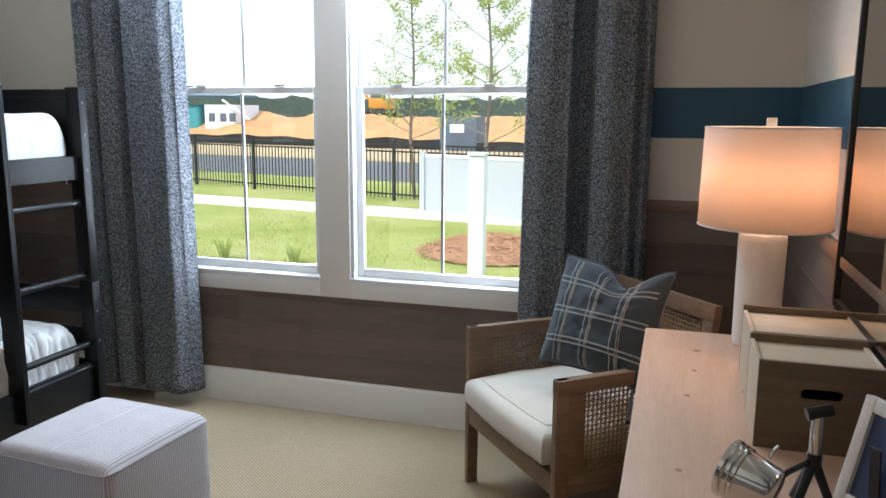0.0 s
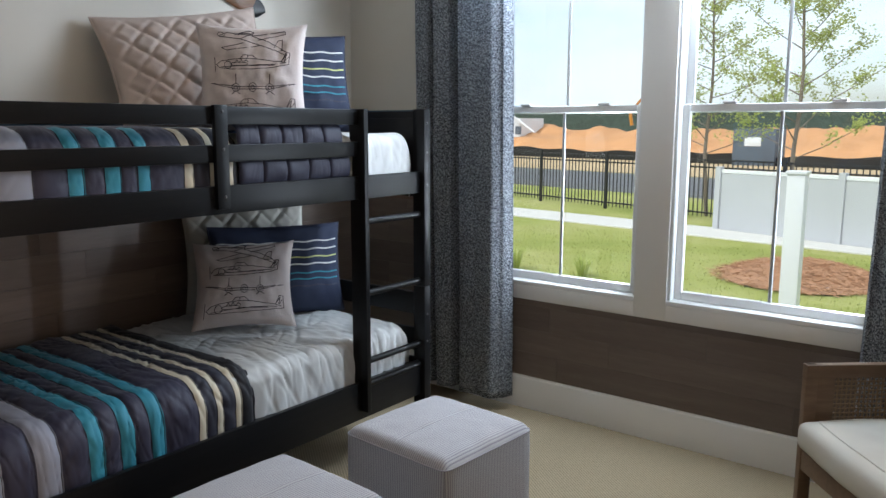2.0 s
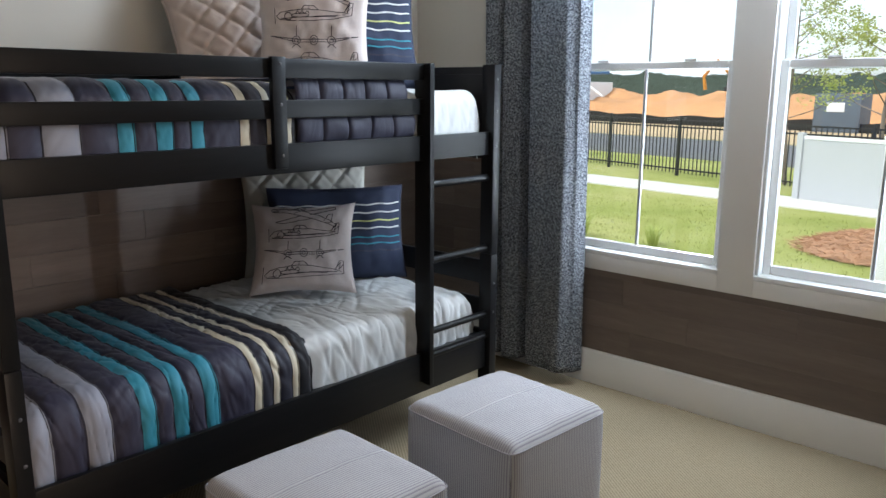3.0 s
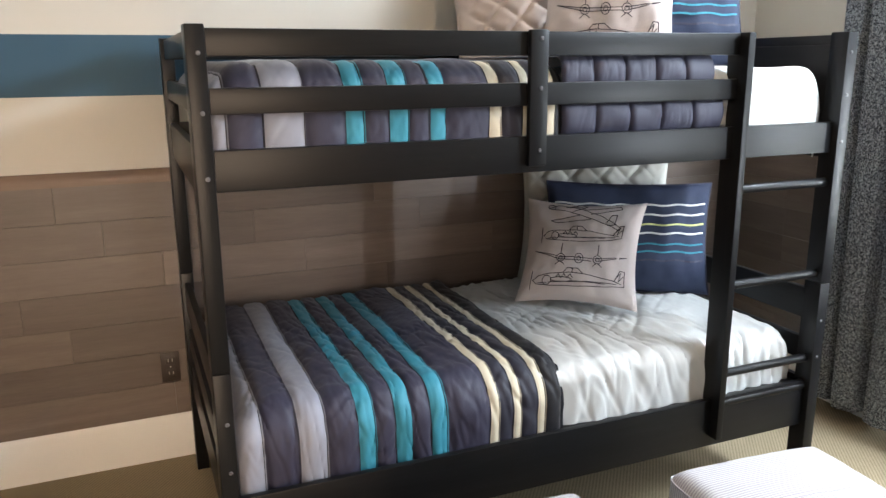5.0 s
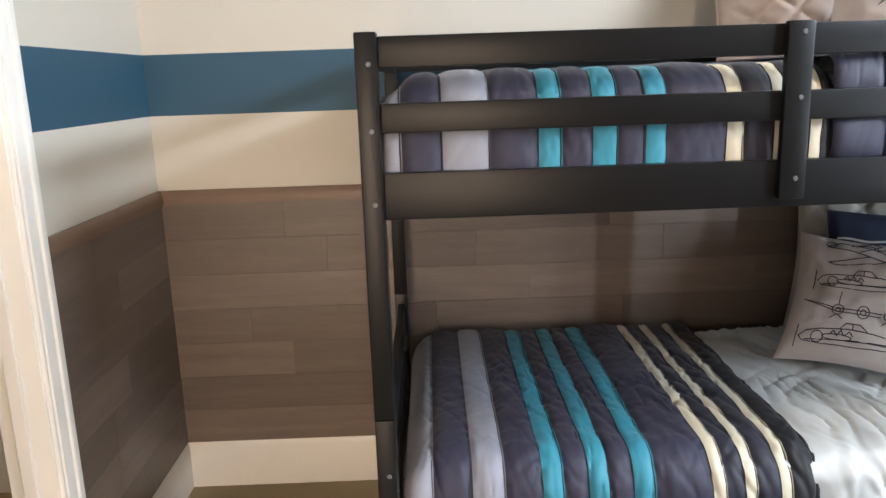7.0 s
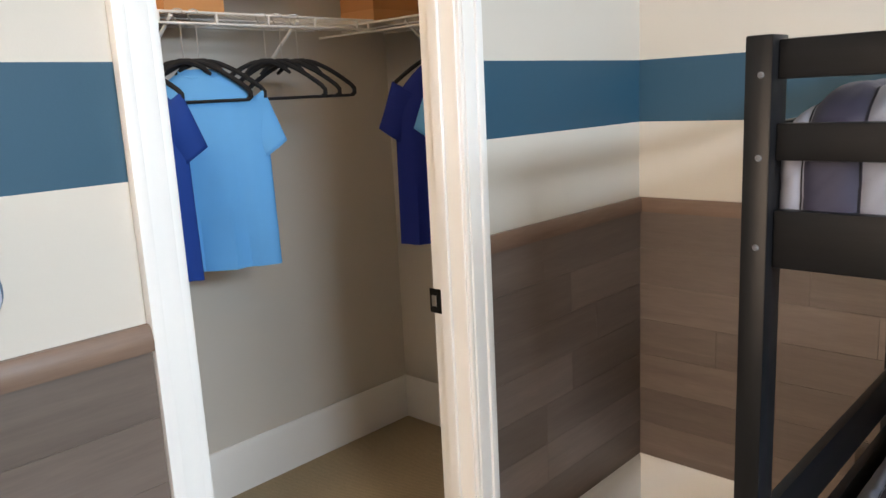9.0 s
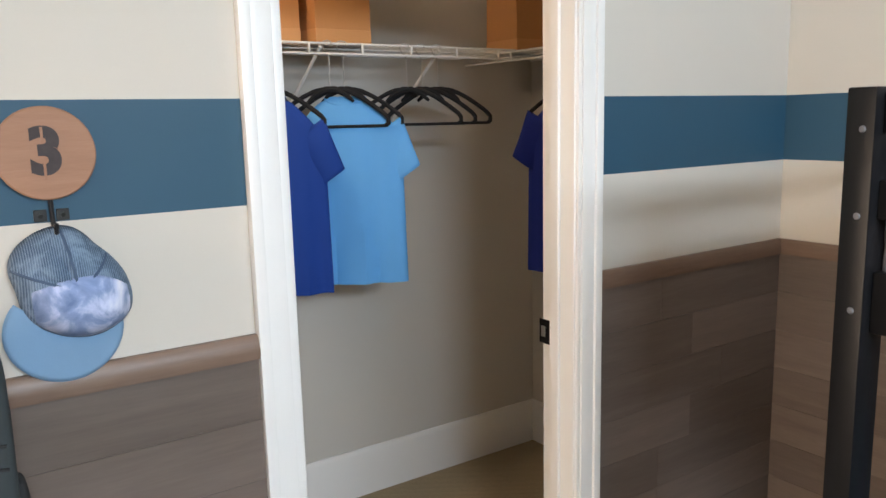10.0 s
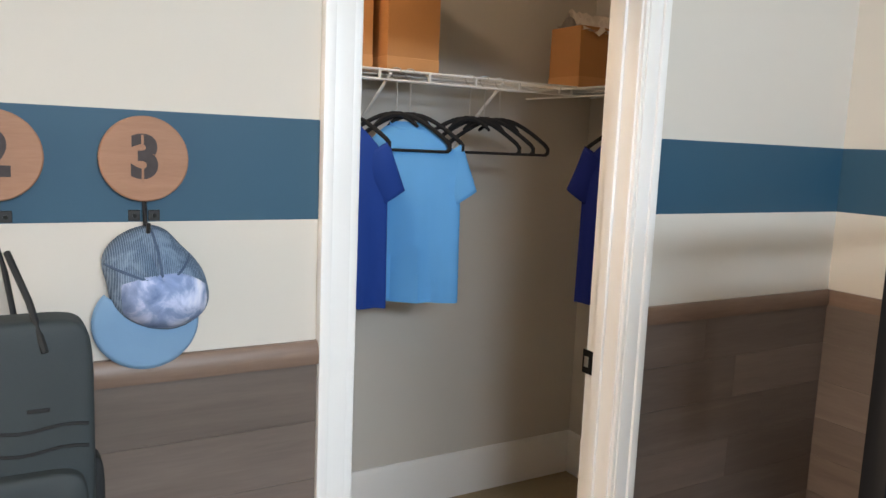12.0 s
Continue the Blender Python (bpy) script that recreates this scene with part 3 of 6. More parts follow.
def grass_clump(x, y, h, seed):
    """A tuft of long blades bending outwards."""
    rnd = random.Random(seed)
    bm = bmesh.new()
    for k in range(70):
        a, r, ln = rnd.uniform(0, 6.283), rnd.uniform(0.0, 0.07), h * rnd.uniform(0.6, 1.1)
        d = Vector((math.cos(a), math.sin(a), 0))
        side = Vector((-d.y, d.x, 0)) * 0.006
        base = Vector((x, y, GZ)) + d * r
        mid = base + d * ln * 0.18 + Vector((0, 0, ln * 0.65))
        tip = base + d * ln * rnd.uniform(0.4, 0.75) + Vector((0, 0, ln))
        lo = [bm.verts.new(base - side), bm.verts.new(base + side)]
        up = [bm.verts.new(mid - side), bm.verts.new(mid + side)]
        bm.faces.new((lo[0], lo[1], up[1], up[0]))
        bm.faces.new((up[0], up[1], bm.verts.new(tip)))
    ob = solid("grass_clump", bm, M_LEAF, "tuft of long green ornamental grass on the lawn", "grass", "grass tufts", smooth=False)
    return ob


grass_clump(-5.66, 9.44, 0.36, 2)
grass_clump(-4.63, 9.49, 0.30, 5)


def young_tree(at, height, spread, leaves, seed, first=0.3):
    """A thin street tree: trunk, forked limbs and many small leaves."""
    rnd = random.Random(seed)
    t = thing("young_tree", at, "slender young tree with sparse light-green spring leaves", "tree", "street trees")
    bm = bmesh.new()
    base = Vector(at)
    pts = [base + Vector((0.04 * math.sin(k * 1.3 + seed), 0.04 * math.cos(k * 1.7), height * k / 8)) for k in range(9)]
    tube(bm, pts, [0.045 * (1 - k / 9.5) + 0.006 for k in range(9)], 8)
    tips = []
    for i in range(26):
        f = first + (0.96 - first) * i / 26
        k = f * 8
        p = pts[int(k)].lerp(pts[min(8, int(k) + 1)], k % 1)
        a = i * 2.4 + rnd.uniform(-.4, .4)
        ln = spread * (1.15 - f) * rnd.uniform(0.7, 1.2) + 0.2
        up = rnd.uniform(0.35, 0.9)
        q = [p + Vector((math.cos(a) * ln * s, math.sin(a) * ln * s, ln * up * s ** 1.2)) for s in (0, 0.33, 0.66, 1.0)]
        tube(bm, q, [0.014, 0.010, 0.007, 0.003], 5)
        for j in range(4):
            s = rnd.uniform(0.3, 1.0)
            o = q[0].lerp(q[3], s)
            e = o + Vector((rnd.uniform(-.35, .35), rnd.uniform(-.35, .35), rnd.uniform(0.0, .35)))
            tube(bm, [o, o.lerp(e, .5), e], [0.005, 0.004, 0.002], 4)
            tips.append((o, e))
        tips.append((q[1], q[3]))
    part("trunk", bm, M_BARK, t)
    bm = bmesh.new()
    for i in range(leaves):
        o, e = tips[rnd.randrange(len(tips))]
        c = o.lerp(e, rnd.uniform(0.1, 1.1)) + Vector((rnd.gauss(0, .07), rnd.gauss(0, .07), rnd.gauss(0, .07)))
        u = Vector((rnd.gauss(0, 1), rnd.gauss(0, 1), rnd.gauss(0, .5))).normalized()
        w = u.orthogonal().normalized()
        r = rnd.uniform(0.022, 0.045)
        bm.faces.new([bm.verts.new(c + u * r), bm.verts.new(c + w * r * .55), bm.verts.new(c - u * r), bm.verts.new(c - w * r * .55)])
    part("crown", bm, M_LEAF, t, smooth=False)
    return t


young_tree((-3.7, 16.7, GZ), 6.2, 1.6, 8200, 3, 0.22)
young_tree((-5.75, 17.6, GZ), 5.6, 1.3, 4200, 8, 0.25)

# building ground beyond the road
sf = thing("silt_fence", (-20, 46, GZ), "low sagging black silt fence across the building ground", "fence")
bm = sheet(bmesh.new(), lambda u, v: Vector((-75 + 110 * u, 53 - 20 * u, GZ + (0.56 + 0.06 * math.sin(u * 190) + 0.06 * math.sin(u * 61)) * v)), 260, 1)
thick(part("cloth", bm, M_SILT, sf, smooth=False), 0.03)
for i in range(5):
    bm = bmesh.new()
    cx, cyy, rx, h = ((-42, 64, 16, 2.3), (-24, 60, 12, 2.0), (-11, 57, 10, 2.1), (2, 54, 9, 1.9), (-64, 70, 14, 2.0))[i]
    sheet(bm, lambda u, v: Vector((cx + rx * (2 * u - 1), cyy + 7 * (2 * v - 1) - 0.18 * (cx + rx * (2 * u - 1) - cx),
                                   GZ - 0.1 + h * (max(0, 1 - abs(2 * u - 1) ** 4) * max(0, 1 - abs(2 * v - 1) ** 2.2)) * (0.86 + 0.3 * noise.noise((u * 7 + i * 9, v * 5, 0)) + 0.16 * noise.noise((u * 21, v * 13, i))))), 70, 24)
    solid("clay_heap", bm, M_CLAY, "long heap of freshly dug orange clay", "heap", "clay heaps")
bm = sheet(bmesh.new(), lambda u, v: Vector((-330 + 560 * u, 190 - 30 * math.sin(u * 3.1), GZ + v * (5.2 + 4.2 * math.exp(-((u - 0.36) / 0.045) ** 2)
                                             + 0.9 * noise.noise((u * 60, 0, 2)) + 0.7 * noise.noise((u * 220, 3, 2))))), 420, 1)
structure("backdrop", bm, M_FARTREE, "low line of dark green far woods on the horizon, paled by painted haze")
sbx = thing("site_box", (-11.2, 42, GZ), "dark grey equipment cabinet with a pale notice on the building ground", "cabinet")
part("body", bx(-12.3, 41, GZ, -10.2, 43, 1.42, 0.05), M_TRAILER, sbx)
part("notice", bx(-11.7, 40.97, 0.55, -10.9, 41.0, 1.0, 0.005), M_PVC, sbx, "pale notice board")
hut = thing("site_hut", (-38, 58, GZ), "white site cabin with a blue roof and a teal tank", "cabin")
part("body", bx(-38.5, 58, GZ, -35.6, 62, 2.2, 0.05), M_PVC, hut)
part("roof", bx(-42.5, 57.6, 2.9, -36.2, 62.4, 3.25, 0.05), M_SITEBLUE, hut)
part("tank", bx(-42.2, 58.3, GZ, -39.2, 61, 2.2, 0.4, 4), M_TEAL, hut)
part("mast", rod(bmesh.new(), (-36.4, 57.5, 2.6), (-33.9, 57.5, 1.0), 0.09, 8), M_PVC, hut)
for xx in (-38.1, -37.0, -36.1):
    part("window", bx(xx, 57.96, 0.8, xx + 0.6, 58.0, 1.5, 0.01), M_TRAILER, hut)
dg = thing("digger", (-27, 70, 1.2), "small orange excavator standing on the clay heap", "excavator")
part("body", bx(-28, 69, 2.0, -26, 71, 3.0, 0.15), M_DIGGER, dg)
part("cab", bx(-27.9, 69.2, 3.0, -26.9, 70.8, 3.9, 0.1), M_TRAILER, dg)
part("track", bx(-28.4, 68.8, 1.2, -25.8, 69.4, 1.95, 0.2), M_IRON, dg)
part("track", bx(-28.4, 70.6, 1.2, -25.8, 71.2, 1.95, 0.2), M_IRON, dg)
part("arm", tube(bmesh.new(), [(-28, 70, 2.6), (-29.6, 70, 4.2), (-30.8, 70, 2.8), (-30.6, 70, 1.6)], 0.17, 6), M_DIGGER, dg)

# ---- bunk bed ----
BX0, BX1, BY0, BY1 = -3.300, -2.190, 1.010, 3.087
bed = thing("bunk_bed", ((BX0 + BX1) / 2, (BY0 + BY1) / 2, 0), "black-stained wooden bunk bed with guard rails and a ladder", "bed")
M_BLACKX = wood("bed_black_stained_wood_across", (0.0042, 0.0044, 0.0050), (0.011, 0.011, 0.012), 0, 0.33, 16, 3.0, True, 0.08, 0.0, 0.22)
M_BLACKZ = wood("bed_black_stained_wood_upright", (0.0042, 0.0044, 0.0050), (0.011, 0.011, 0.012), 2, 0.33, 16, 3.0, True, 0.08, 0.0, 0.22)


M_BOLT = plain("dull_steel", (0.12, 0.12, 0.125), 0.45, 0.2, 60, 0.1, 200)


def bolt(parent, x, y, z, way):
    bm = bmesh.new()
    n = {"x": Vector((1, 0, 0)), "y": Vector((0, -1, 0)), "Y": Vector((0, 1, 0))}[way]
    p = Vector((x, y, z))
    rod(bm, p, p + n * 0.003, 0.0058, 12, 0.0042)
    part("bolt", bm, M_BOLT, parent, "dull steel bolt head")


pw = 0.045
for x0, x1 in ((BX1 - 0.07, BX1), (BX0, BX0 + 0.07)):
    for y0 in (BY0, BY1 - pw):
        lo = part("leg", bx(x0, y0, 0, x1, y0 + pw, 0.800, 0.004), M_BLACKZ, bed)
        up = part("post", bx(x0, y0, 0.802, x1, y0 + pw, 1.640, 0.004), M_BLACKZ, bed)
        if x1 == BX1:
            by = BY0 + 0.027 if y0 == BY0 else y0 + 0.020
            for z in (1.576, 1.441, 1.289):
                bolt(up, BX1, by, z, "x")
            for z in (0.664, 0.529):
                bolt(lo, BX1, by, z, "x")
        if y0 != BY0:
            for z in (1.585, 1.475, 1.34):
                bolt(up, (x0 + x1) / 2, BY1, z, "Y")
            for z in (0.70, 0.45, 0.35):
                bolt(lo, (x0 + x1) / 2, BY1, z, "Y")
BOARDS = ((1.568, 1.632, "guard_rail"), (1.435, 1.497, "guard_rail"), (1.251, 1.352, "side_rail"))
for z0, z1, nm in BOARDS:
    part(nm, bx(BX1 - 0.046, BY0 + pw, z0, BX1 - 0.024, BY1 - pw if nm == "side_rail" else 2.645, z1, 0.004), M_BLACK, bed)
    part(nm, bx(BX0 + 0.022, BY0 + pw, z0, BX0 + 0.044, BY1 - pw, z1, 0.004), M_BLACK, bed)
    for y in (BY0 + 0.012, BY1 - 0.034):
        part("end_board", bx(BX0 + 0.07, y, z0 - (0.02 if nm == "side_rail" else 0), BX1 - 0.07, y + 0.022, z1, 0.004), M_BLACKX, bed)
part("end_panel", bx(BX0 + 0.07, BY1 - 0.042, 1.335, BX1 - 0.07, BY1 - 0.036, 1.60, 0.002), M_BLACKX, bed)
for y in (BY0 + 0.012, BY1 - 0.034):
    for z0, z1 in ((0.655, 0.765), (0.500, 0.585), (0.300, 0.435)):
        part("end_board", bx(BX0 + 0.07, y, z0, BX1 - 0.07, y + 0.022, z1, 0.004), M_BLACKX, bed)
for x in (BX1 - 0.046, BX0 + 0.022):
    part("side_rail", bx(x, BY0 + pw, 0.262, x + 0.022, BY1 - pw, 0.434, 0.004), M_BLACK, bed)
for lev in (0.40, 1.285):
    part("slat_base", bx(BX0 + 0.045, BY0 + pw, lev, BX1 - 0.047, BY1 - pw, lev + 0.018, 0.003), M_BLACKX, bed)
br = part("brace", bx(BX1 - 0.024, 1.890, 1.270, BX1 - 0.004, 1.945, 1.636, 0.004), M_BLACKZ, bed)
for z in (1.613, 1.482, 1.314):
    bolt(br, BX1 - 0.004, 1.923, z, "x")
ld = part("ladder", bx(BX1 - 0.075, 2.622, 0.299, BX1 + 0.012, 2.648, 1.634, 0.004), M_BLACKZ, bed)
for z in (1.150, 0.830, 0.518, 0.412):
    part("rung", rod(bmesh.new(), (BX1 - 0.034, 2.648, z), (BX1 - 0.034, BY1 - pw, z), 0.015, 14), M_BLACK, ld)

# ---- bedding ----
YS_Q = [1.062, 1.132, 1.226, 1.306, 1.398, 1.448, 1.510, 1.559, 1.618, 1.668, 1.808, 1.839, 1.886, 1.914, 1.971, 1.998, 2.066]
NAVY, TEAL, LGREY, CREAM, INK = (0.022, 0.021, 0.046), (0.030, 0.235, 0.330), (0.25, 0.26, 0.315), (0.62, 0.56, 0.43), (0.006, 0.006, 0.010)
DEEP = (0.014, 0.014, 0.028)
COL_Q = [LGREY, NAVY, LGREY, NAVY, TEAL, NAVY, TEAL, NAVY, TEAL, NAVY, CREAM, DEEP, CREAM, DEEP, CREAM, INK]


def quilt_material(name, ys, cols, slant, x_front):
    m, nt, b = base_nodes(name)
    tc = nt.nodes.new("ShaderNodeTexCoord")
    dot = nt.nodes.new("ShaderNodeVectorMath")
    dot.operation = 'DOT_PRODUCT'
    dot.inputs[1].default_value = (slant, 1, 0)
    nt.links.new(tc.outputs["Object"], dot.inputs[0])
    mr = nt.nodes.new("ShaderNodeMapRange")
    lo, hi = ys[0] - 0.1, ys[-1] + 0.1
    mr.inputs["From Min"].default_value = lo + slant * x_front
    mr.inputs["From Max"].default_value = hi + slant * x_front
    nt.links.new(dot.outputs["Value"], mr.inputs["Value"])
    stops = [(0.0, cols[0])] + [((y - lo) / (hi - lo), c) for y, c in zip(ys[1:], cols[1:])]
    c = ramp_of(nt, mr.outputs[0], stops, 'CONSTANT')
    v = object_vec(nt)
    n1 = noise_of(nt, 9, 4, v)
    n2 = noise_of(nt, 500, 2, v)
    c = mix_col(nt, n1.outputs["Fac"], mix_col(nt, 1.0, c, (0.93, 0.93, 0.93), 'MULTIPLY'), mix_col(nt, 1.0, c, (1.05, 1.05, 1.05), 'MULTIPLY'))
    nt.links.new(c, b.inputs["Base Color"])
    b.inputs["Roughness"].default_value = 0.62
    b.inputs["Sheen Weight"].default_value = 0.08
    bump_of(nt, b, n2.outputs["Fac"], 0.25, 0.001)
    return m


M_QUILT = quilt_material("striped_quilt_cloth", YS_Q, COL_Q, 0.0, -2.2)
UY = [1.050, 1.092, 1.180, 1.282, 1.387, 1.435, 1.503, 1.555, 1.613, 1.662, 1.790, 1.825, 1.890, 1.918, 1.968, 1.995, 2.020]
M_QUILTU = quilt_material("striped_quilt_cloth_upper", UY, COL_Q, 0.0, -2.2)
M_SHEET = plain("white_cotton_sheet", (0.61, 0.62, 0.61), 0.8, 0.04, 4, 0.12, 500, fine=0.03, dist=0.001)
M_NAVYC = plain("navy_quilt_cloth", (0.022, 0.022, 0.046), 0.62, 0.2, 9, 0.25, 500, dist=0.001)


M_BINDING = plain("black_binding_cloth", (0.006, 0.006, 0.010), 0.8, 0.2, 30, 0.2, 300)


def drape(s, top, low, xb, xf, r=0.07):
    """A cloth's section: from the wall side over the top and down the front; s from 0 to 1. Gives x, z and the way out."""
    flat = (xf - r) - xb
    arc = r * math.pi / 2
    drop = top - r - low
    d = s * (flat + arc + drop)
    if d < flat:
        return xb + d, top, (0, 1)
    if d < flat + arc:
        a = (d - flat) / r
        return xf - r + r * math.sin(a), top - r + r * math.cos(a), (math.sin(a), math.cos(a))
    return xf, top - r - (d - flat - arc), (1, 0)


def creases(d, y, seed):
    """Sharp little folds in cloth, running aslant over it; 0 on the smooth, 1 in a fold."""
    out = 0.0
    for c, s, fa, fb, q in ((0.94, 0.34, 3.2, 17.0, 0.0), (0.80, -0.60, 4.0, 21.0, 9.0), (0.98, 0.10, 7.0, 34.0, 21.0)):
        a, b = d * c + y * s, y * c - d * s
        r = 1 - abs(noise.noise((a * fa + seed, b * fb, q + seed))) * 5.5
        k = max(0.0, noise.noise((a * 3.1 + q, b * 3.1 + seed, 5.0)) + 0.25)
        out += max(0.0, r) * min(1.0, k * 2)
    return out


def quilt(name, ys, y0, y1, top, low, xb, xf, slant, puff, material, label, seed, wrinkle=0.010):
    def f(u, v):
        x, z, (ox, oz) = drape(u, top, low, xb, xf, 0.11)
        y = y0 + (y1 - y0) * v
        k = max(i for i in range(len(ys)) if ys[i] <= y + 1e-6)
        k = min(k, len(ys) - 2)
        w = (y - ys[k]) / (ys[k + 1] - ys[k])
        wd = min(1.0, (ys[k + 1] - ys[k]) / 0.08)
        h = puff * (0.22 + 0.78 * wd ** 2) * (1 - abs(2 * w - 1) ** 3)
        h += 0.8 * wrinkle * noise.noise((x * 7 + seed, y * 9, z * 7)) + 0.22 * wrinkle * noise.noise((x * 34 + y * 12, y * 30, z * 34 + seed))
        near = math.exp(-(min(y - ys[k], ys[k + 1] - y) / 0.016) ** 2)
        h -= wrinkle * (0.55 + 0.5 * near) * creases(u * 1.2, y, seed) * 0.75
        h += wrinkle * 0.25 * near * noise.noise((u * 38, y * 9, seed))
        edge = min(v, 1 - v) * (y1 - y0)
        if edge < 0.03:
            h -= 0.012 * (1 - edge / 0.03) ** 2
        yy = y - slant * (x - xf)
        end = max(0.0, 1 - (y - y0) / 0.11)
        z -= 0.075 * end ** 2.2 * (1 - 0.8 * ox)
        return Vector((x + ox * h, yy, z + oz * h))
    q = thing(name, ((xb + xf) / 2, (y0 + y1) / 2, top), label, "quilt", "striped quilts")
    ob = part("cover", sheet(bmesh.new(), f, 170, int((y1 - y0) / 0.0052)), material, q)
    thick(ob, 0.014)
    part("edge_binding", tube(bmesh.new(), [f(k / 60, 1.0) - Vector((0, 0, 0.004)) for k in range(61)], 0.009, 8), M_BINDING, q, "black cloth edge binding")
    for k in range(1, len(ys) - 1):
        v = (ys[k] - y0) / (y1 - y0)
        part("seam", tube(bmesh.new(), [f(j / 90, v) + Vector((0.0012, 0, 0.0008)) for j in range(91)], 0.0014, 5), M_BINDING, q)
    return q


# lower bunk
def mattress(y0, z0, z1, label):
    """A twin mattress with a piped edge round its top and its underside."""
    t = thing("mattress", (-2.77, (y0 + 3.02) / 2, z0), label, "mattress", "mattresses")
    part("body", bx(-3.235, y0, z0, -2.305, 3.020, z1, 0.06, 4), M_SHEET, t)
    for z in (z0 + 0.045, z1 - 0.055):
        part("edge_piping", tube(bmesh.new(), [(-3.20, y0, z), (-2.34, y0, z), (-2.305, y0 + 0.035, z), (-2.305, 2.985, z), (-2.34, 3.02, z), (-3.20, 3.02, z)], 0.005, 8), M_SHEET, t)
    return t


mattress(1.115, 0.419, 0.588, "thick white twin mattress on the lower bunk")


def sheet_cloth(name, y0, y1, top, low, xb, xf, seed, label, amp=0.010):
    def f(u, v):
        x, z, (ox, oz) = drape(u, top, low, xb, xf, 0.06)
        y = y0 + (y1 - y0) * v
        end = max(0.0, (v - 0.93) / 0.07)
        front = max(0.0, (u - 0.62) / 0.38)
        h = amp * (0.35 + 0.9 * front) * noise.noise((x * 5 + seed, y * 17 + 3 * u, z * 4)) + 0.3 * amp * noise.noise((x * 12, y * 30 + 5 * u, z * 6 + seed))
        h += amp * 0.5 * max(0, noise.noise((x * 3 + y * 6, y * 3 - x * 6, seed + 4))) * (1 - front)
        h -= amp * 0.55 * creases(u * 0.9, y * 0.55, seed + 2)
        if u > 0.6 and 2.70 < y < 2.74:
            h += 0.006 * (1 - abs(y - 2.72) / 0.02)
        under = max(0.0, 1 - (y - y0) / 0.17)
        h = h * (1 - under) - 0.012 * min(1.0, under * 2)
        z2 = z - end ** 2 * 0.09
        return Vector((x + ox * h - end ** 2 * 0.03 * front, y, z2 + oz * h))
    ob = solid(name, sheet(bmesh.new(), f, 130, 170), M_SHEET, label, "sheet")
    thick(ob, 0.004)
    return ob


sheet_cloth("bed_sheet", 1.98, 3.035, 0.622, 0.405, -3.245, -2.262, 2.0, "creased white cotton sheet over the lower mattress", 0.014)
quilt("striped_quilt", YS_Q, 1.062, 2.066, 0.640, 0.405, -3.255, -2.258, 0.0, 0.012, M_QUILT, "puffy navy quilt with grey, teal and cream stripes", 1.0, 0.009)

# upper bunk
mattress(1.100, 1.304, 1.500, "thick white twin mattress on the upper bunk")
sheet_cloth("bed_sheet", 1.98, 3.035, 1.530, 1.32, -3.245, -2.246, 7.0, "creased white cotton sheet over the upper mattress", 0.006)
quilt("striped_quilt", UY, 1.050, 2.020, 1.552, 1.33, -3.245, -2.238, 0.0, 0.010, M_QUILTU, "puffy navy quilt with grey, teal and cream stripes", 5.0, 0.005)


def folded(name, y0, y1, z0, z1, seed, label):
    """A folded layer of navy quilt with rounded edge and cross seams."""
    def f(u, v):
        a = -math.pi / 2 + math.pi * u
        y = y0 + (y1 - y0) * v
        k = (v * 5) % 1
        h = 0.010 * (1 - abs(2 * k - 1) ** 8) - 0.002 * creases(u * 0.3, y, seed) + 0.006 * noise.noise((y * 9, u * 3, seed))
        rz = (z1 - z0) / 2
        return Vector((-2.262 + 0.03 * math.cos(a) + h * max(0, math.cos(a)), y, (z0 + z1) / 2 + rz * math.sin(a) + h * math.sin(a)))
    bm = sheet(bmesh.new(), f, 16, 130)
    top = [v for v in bm.verts]
    g = 17
    n = 131
    up = [bm.verts.new((-3.20, top[16 * n + j].co.y, z1)) for j in range(n)]
    dn = [bm.verts.new((-3.20, top[j].co.y, z0)) for j in range(n)]
    for j in range(n - 1):
        bm.faces.new((top[16 * n + j], up[j], up[j + 1], top[16 * n + j + 1]))
        bm.faces.new((top[j + 1], dn[j + 1], dn[j], top[j]))
    bmesh.ops.recalc_face_normals(bm, faces=bm.faces[:])
    return solid(name, bm, M_NAVYC, label, "quilt", "folded quilt layers")


folded("folded_quilt", 2.015, 2.590, 1.335, 1.452, 3, "folded navy quilt layer on the upper bunk")
folded("folded_quilt", 2.010, 2.545, 1.455, 1.566, 9, "folded navy quilt layer on the upper bunk")


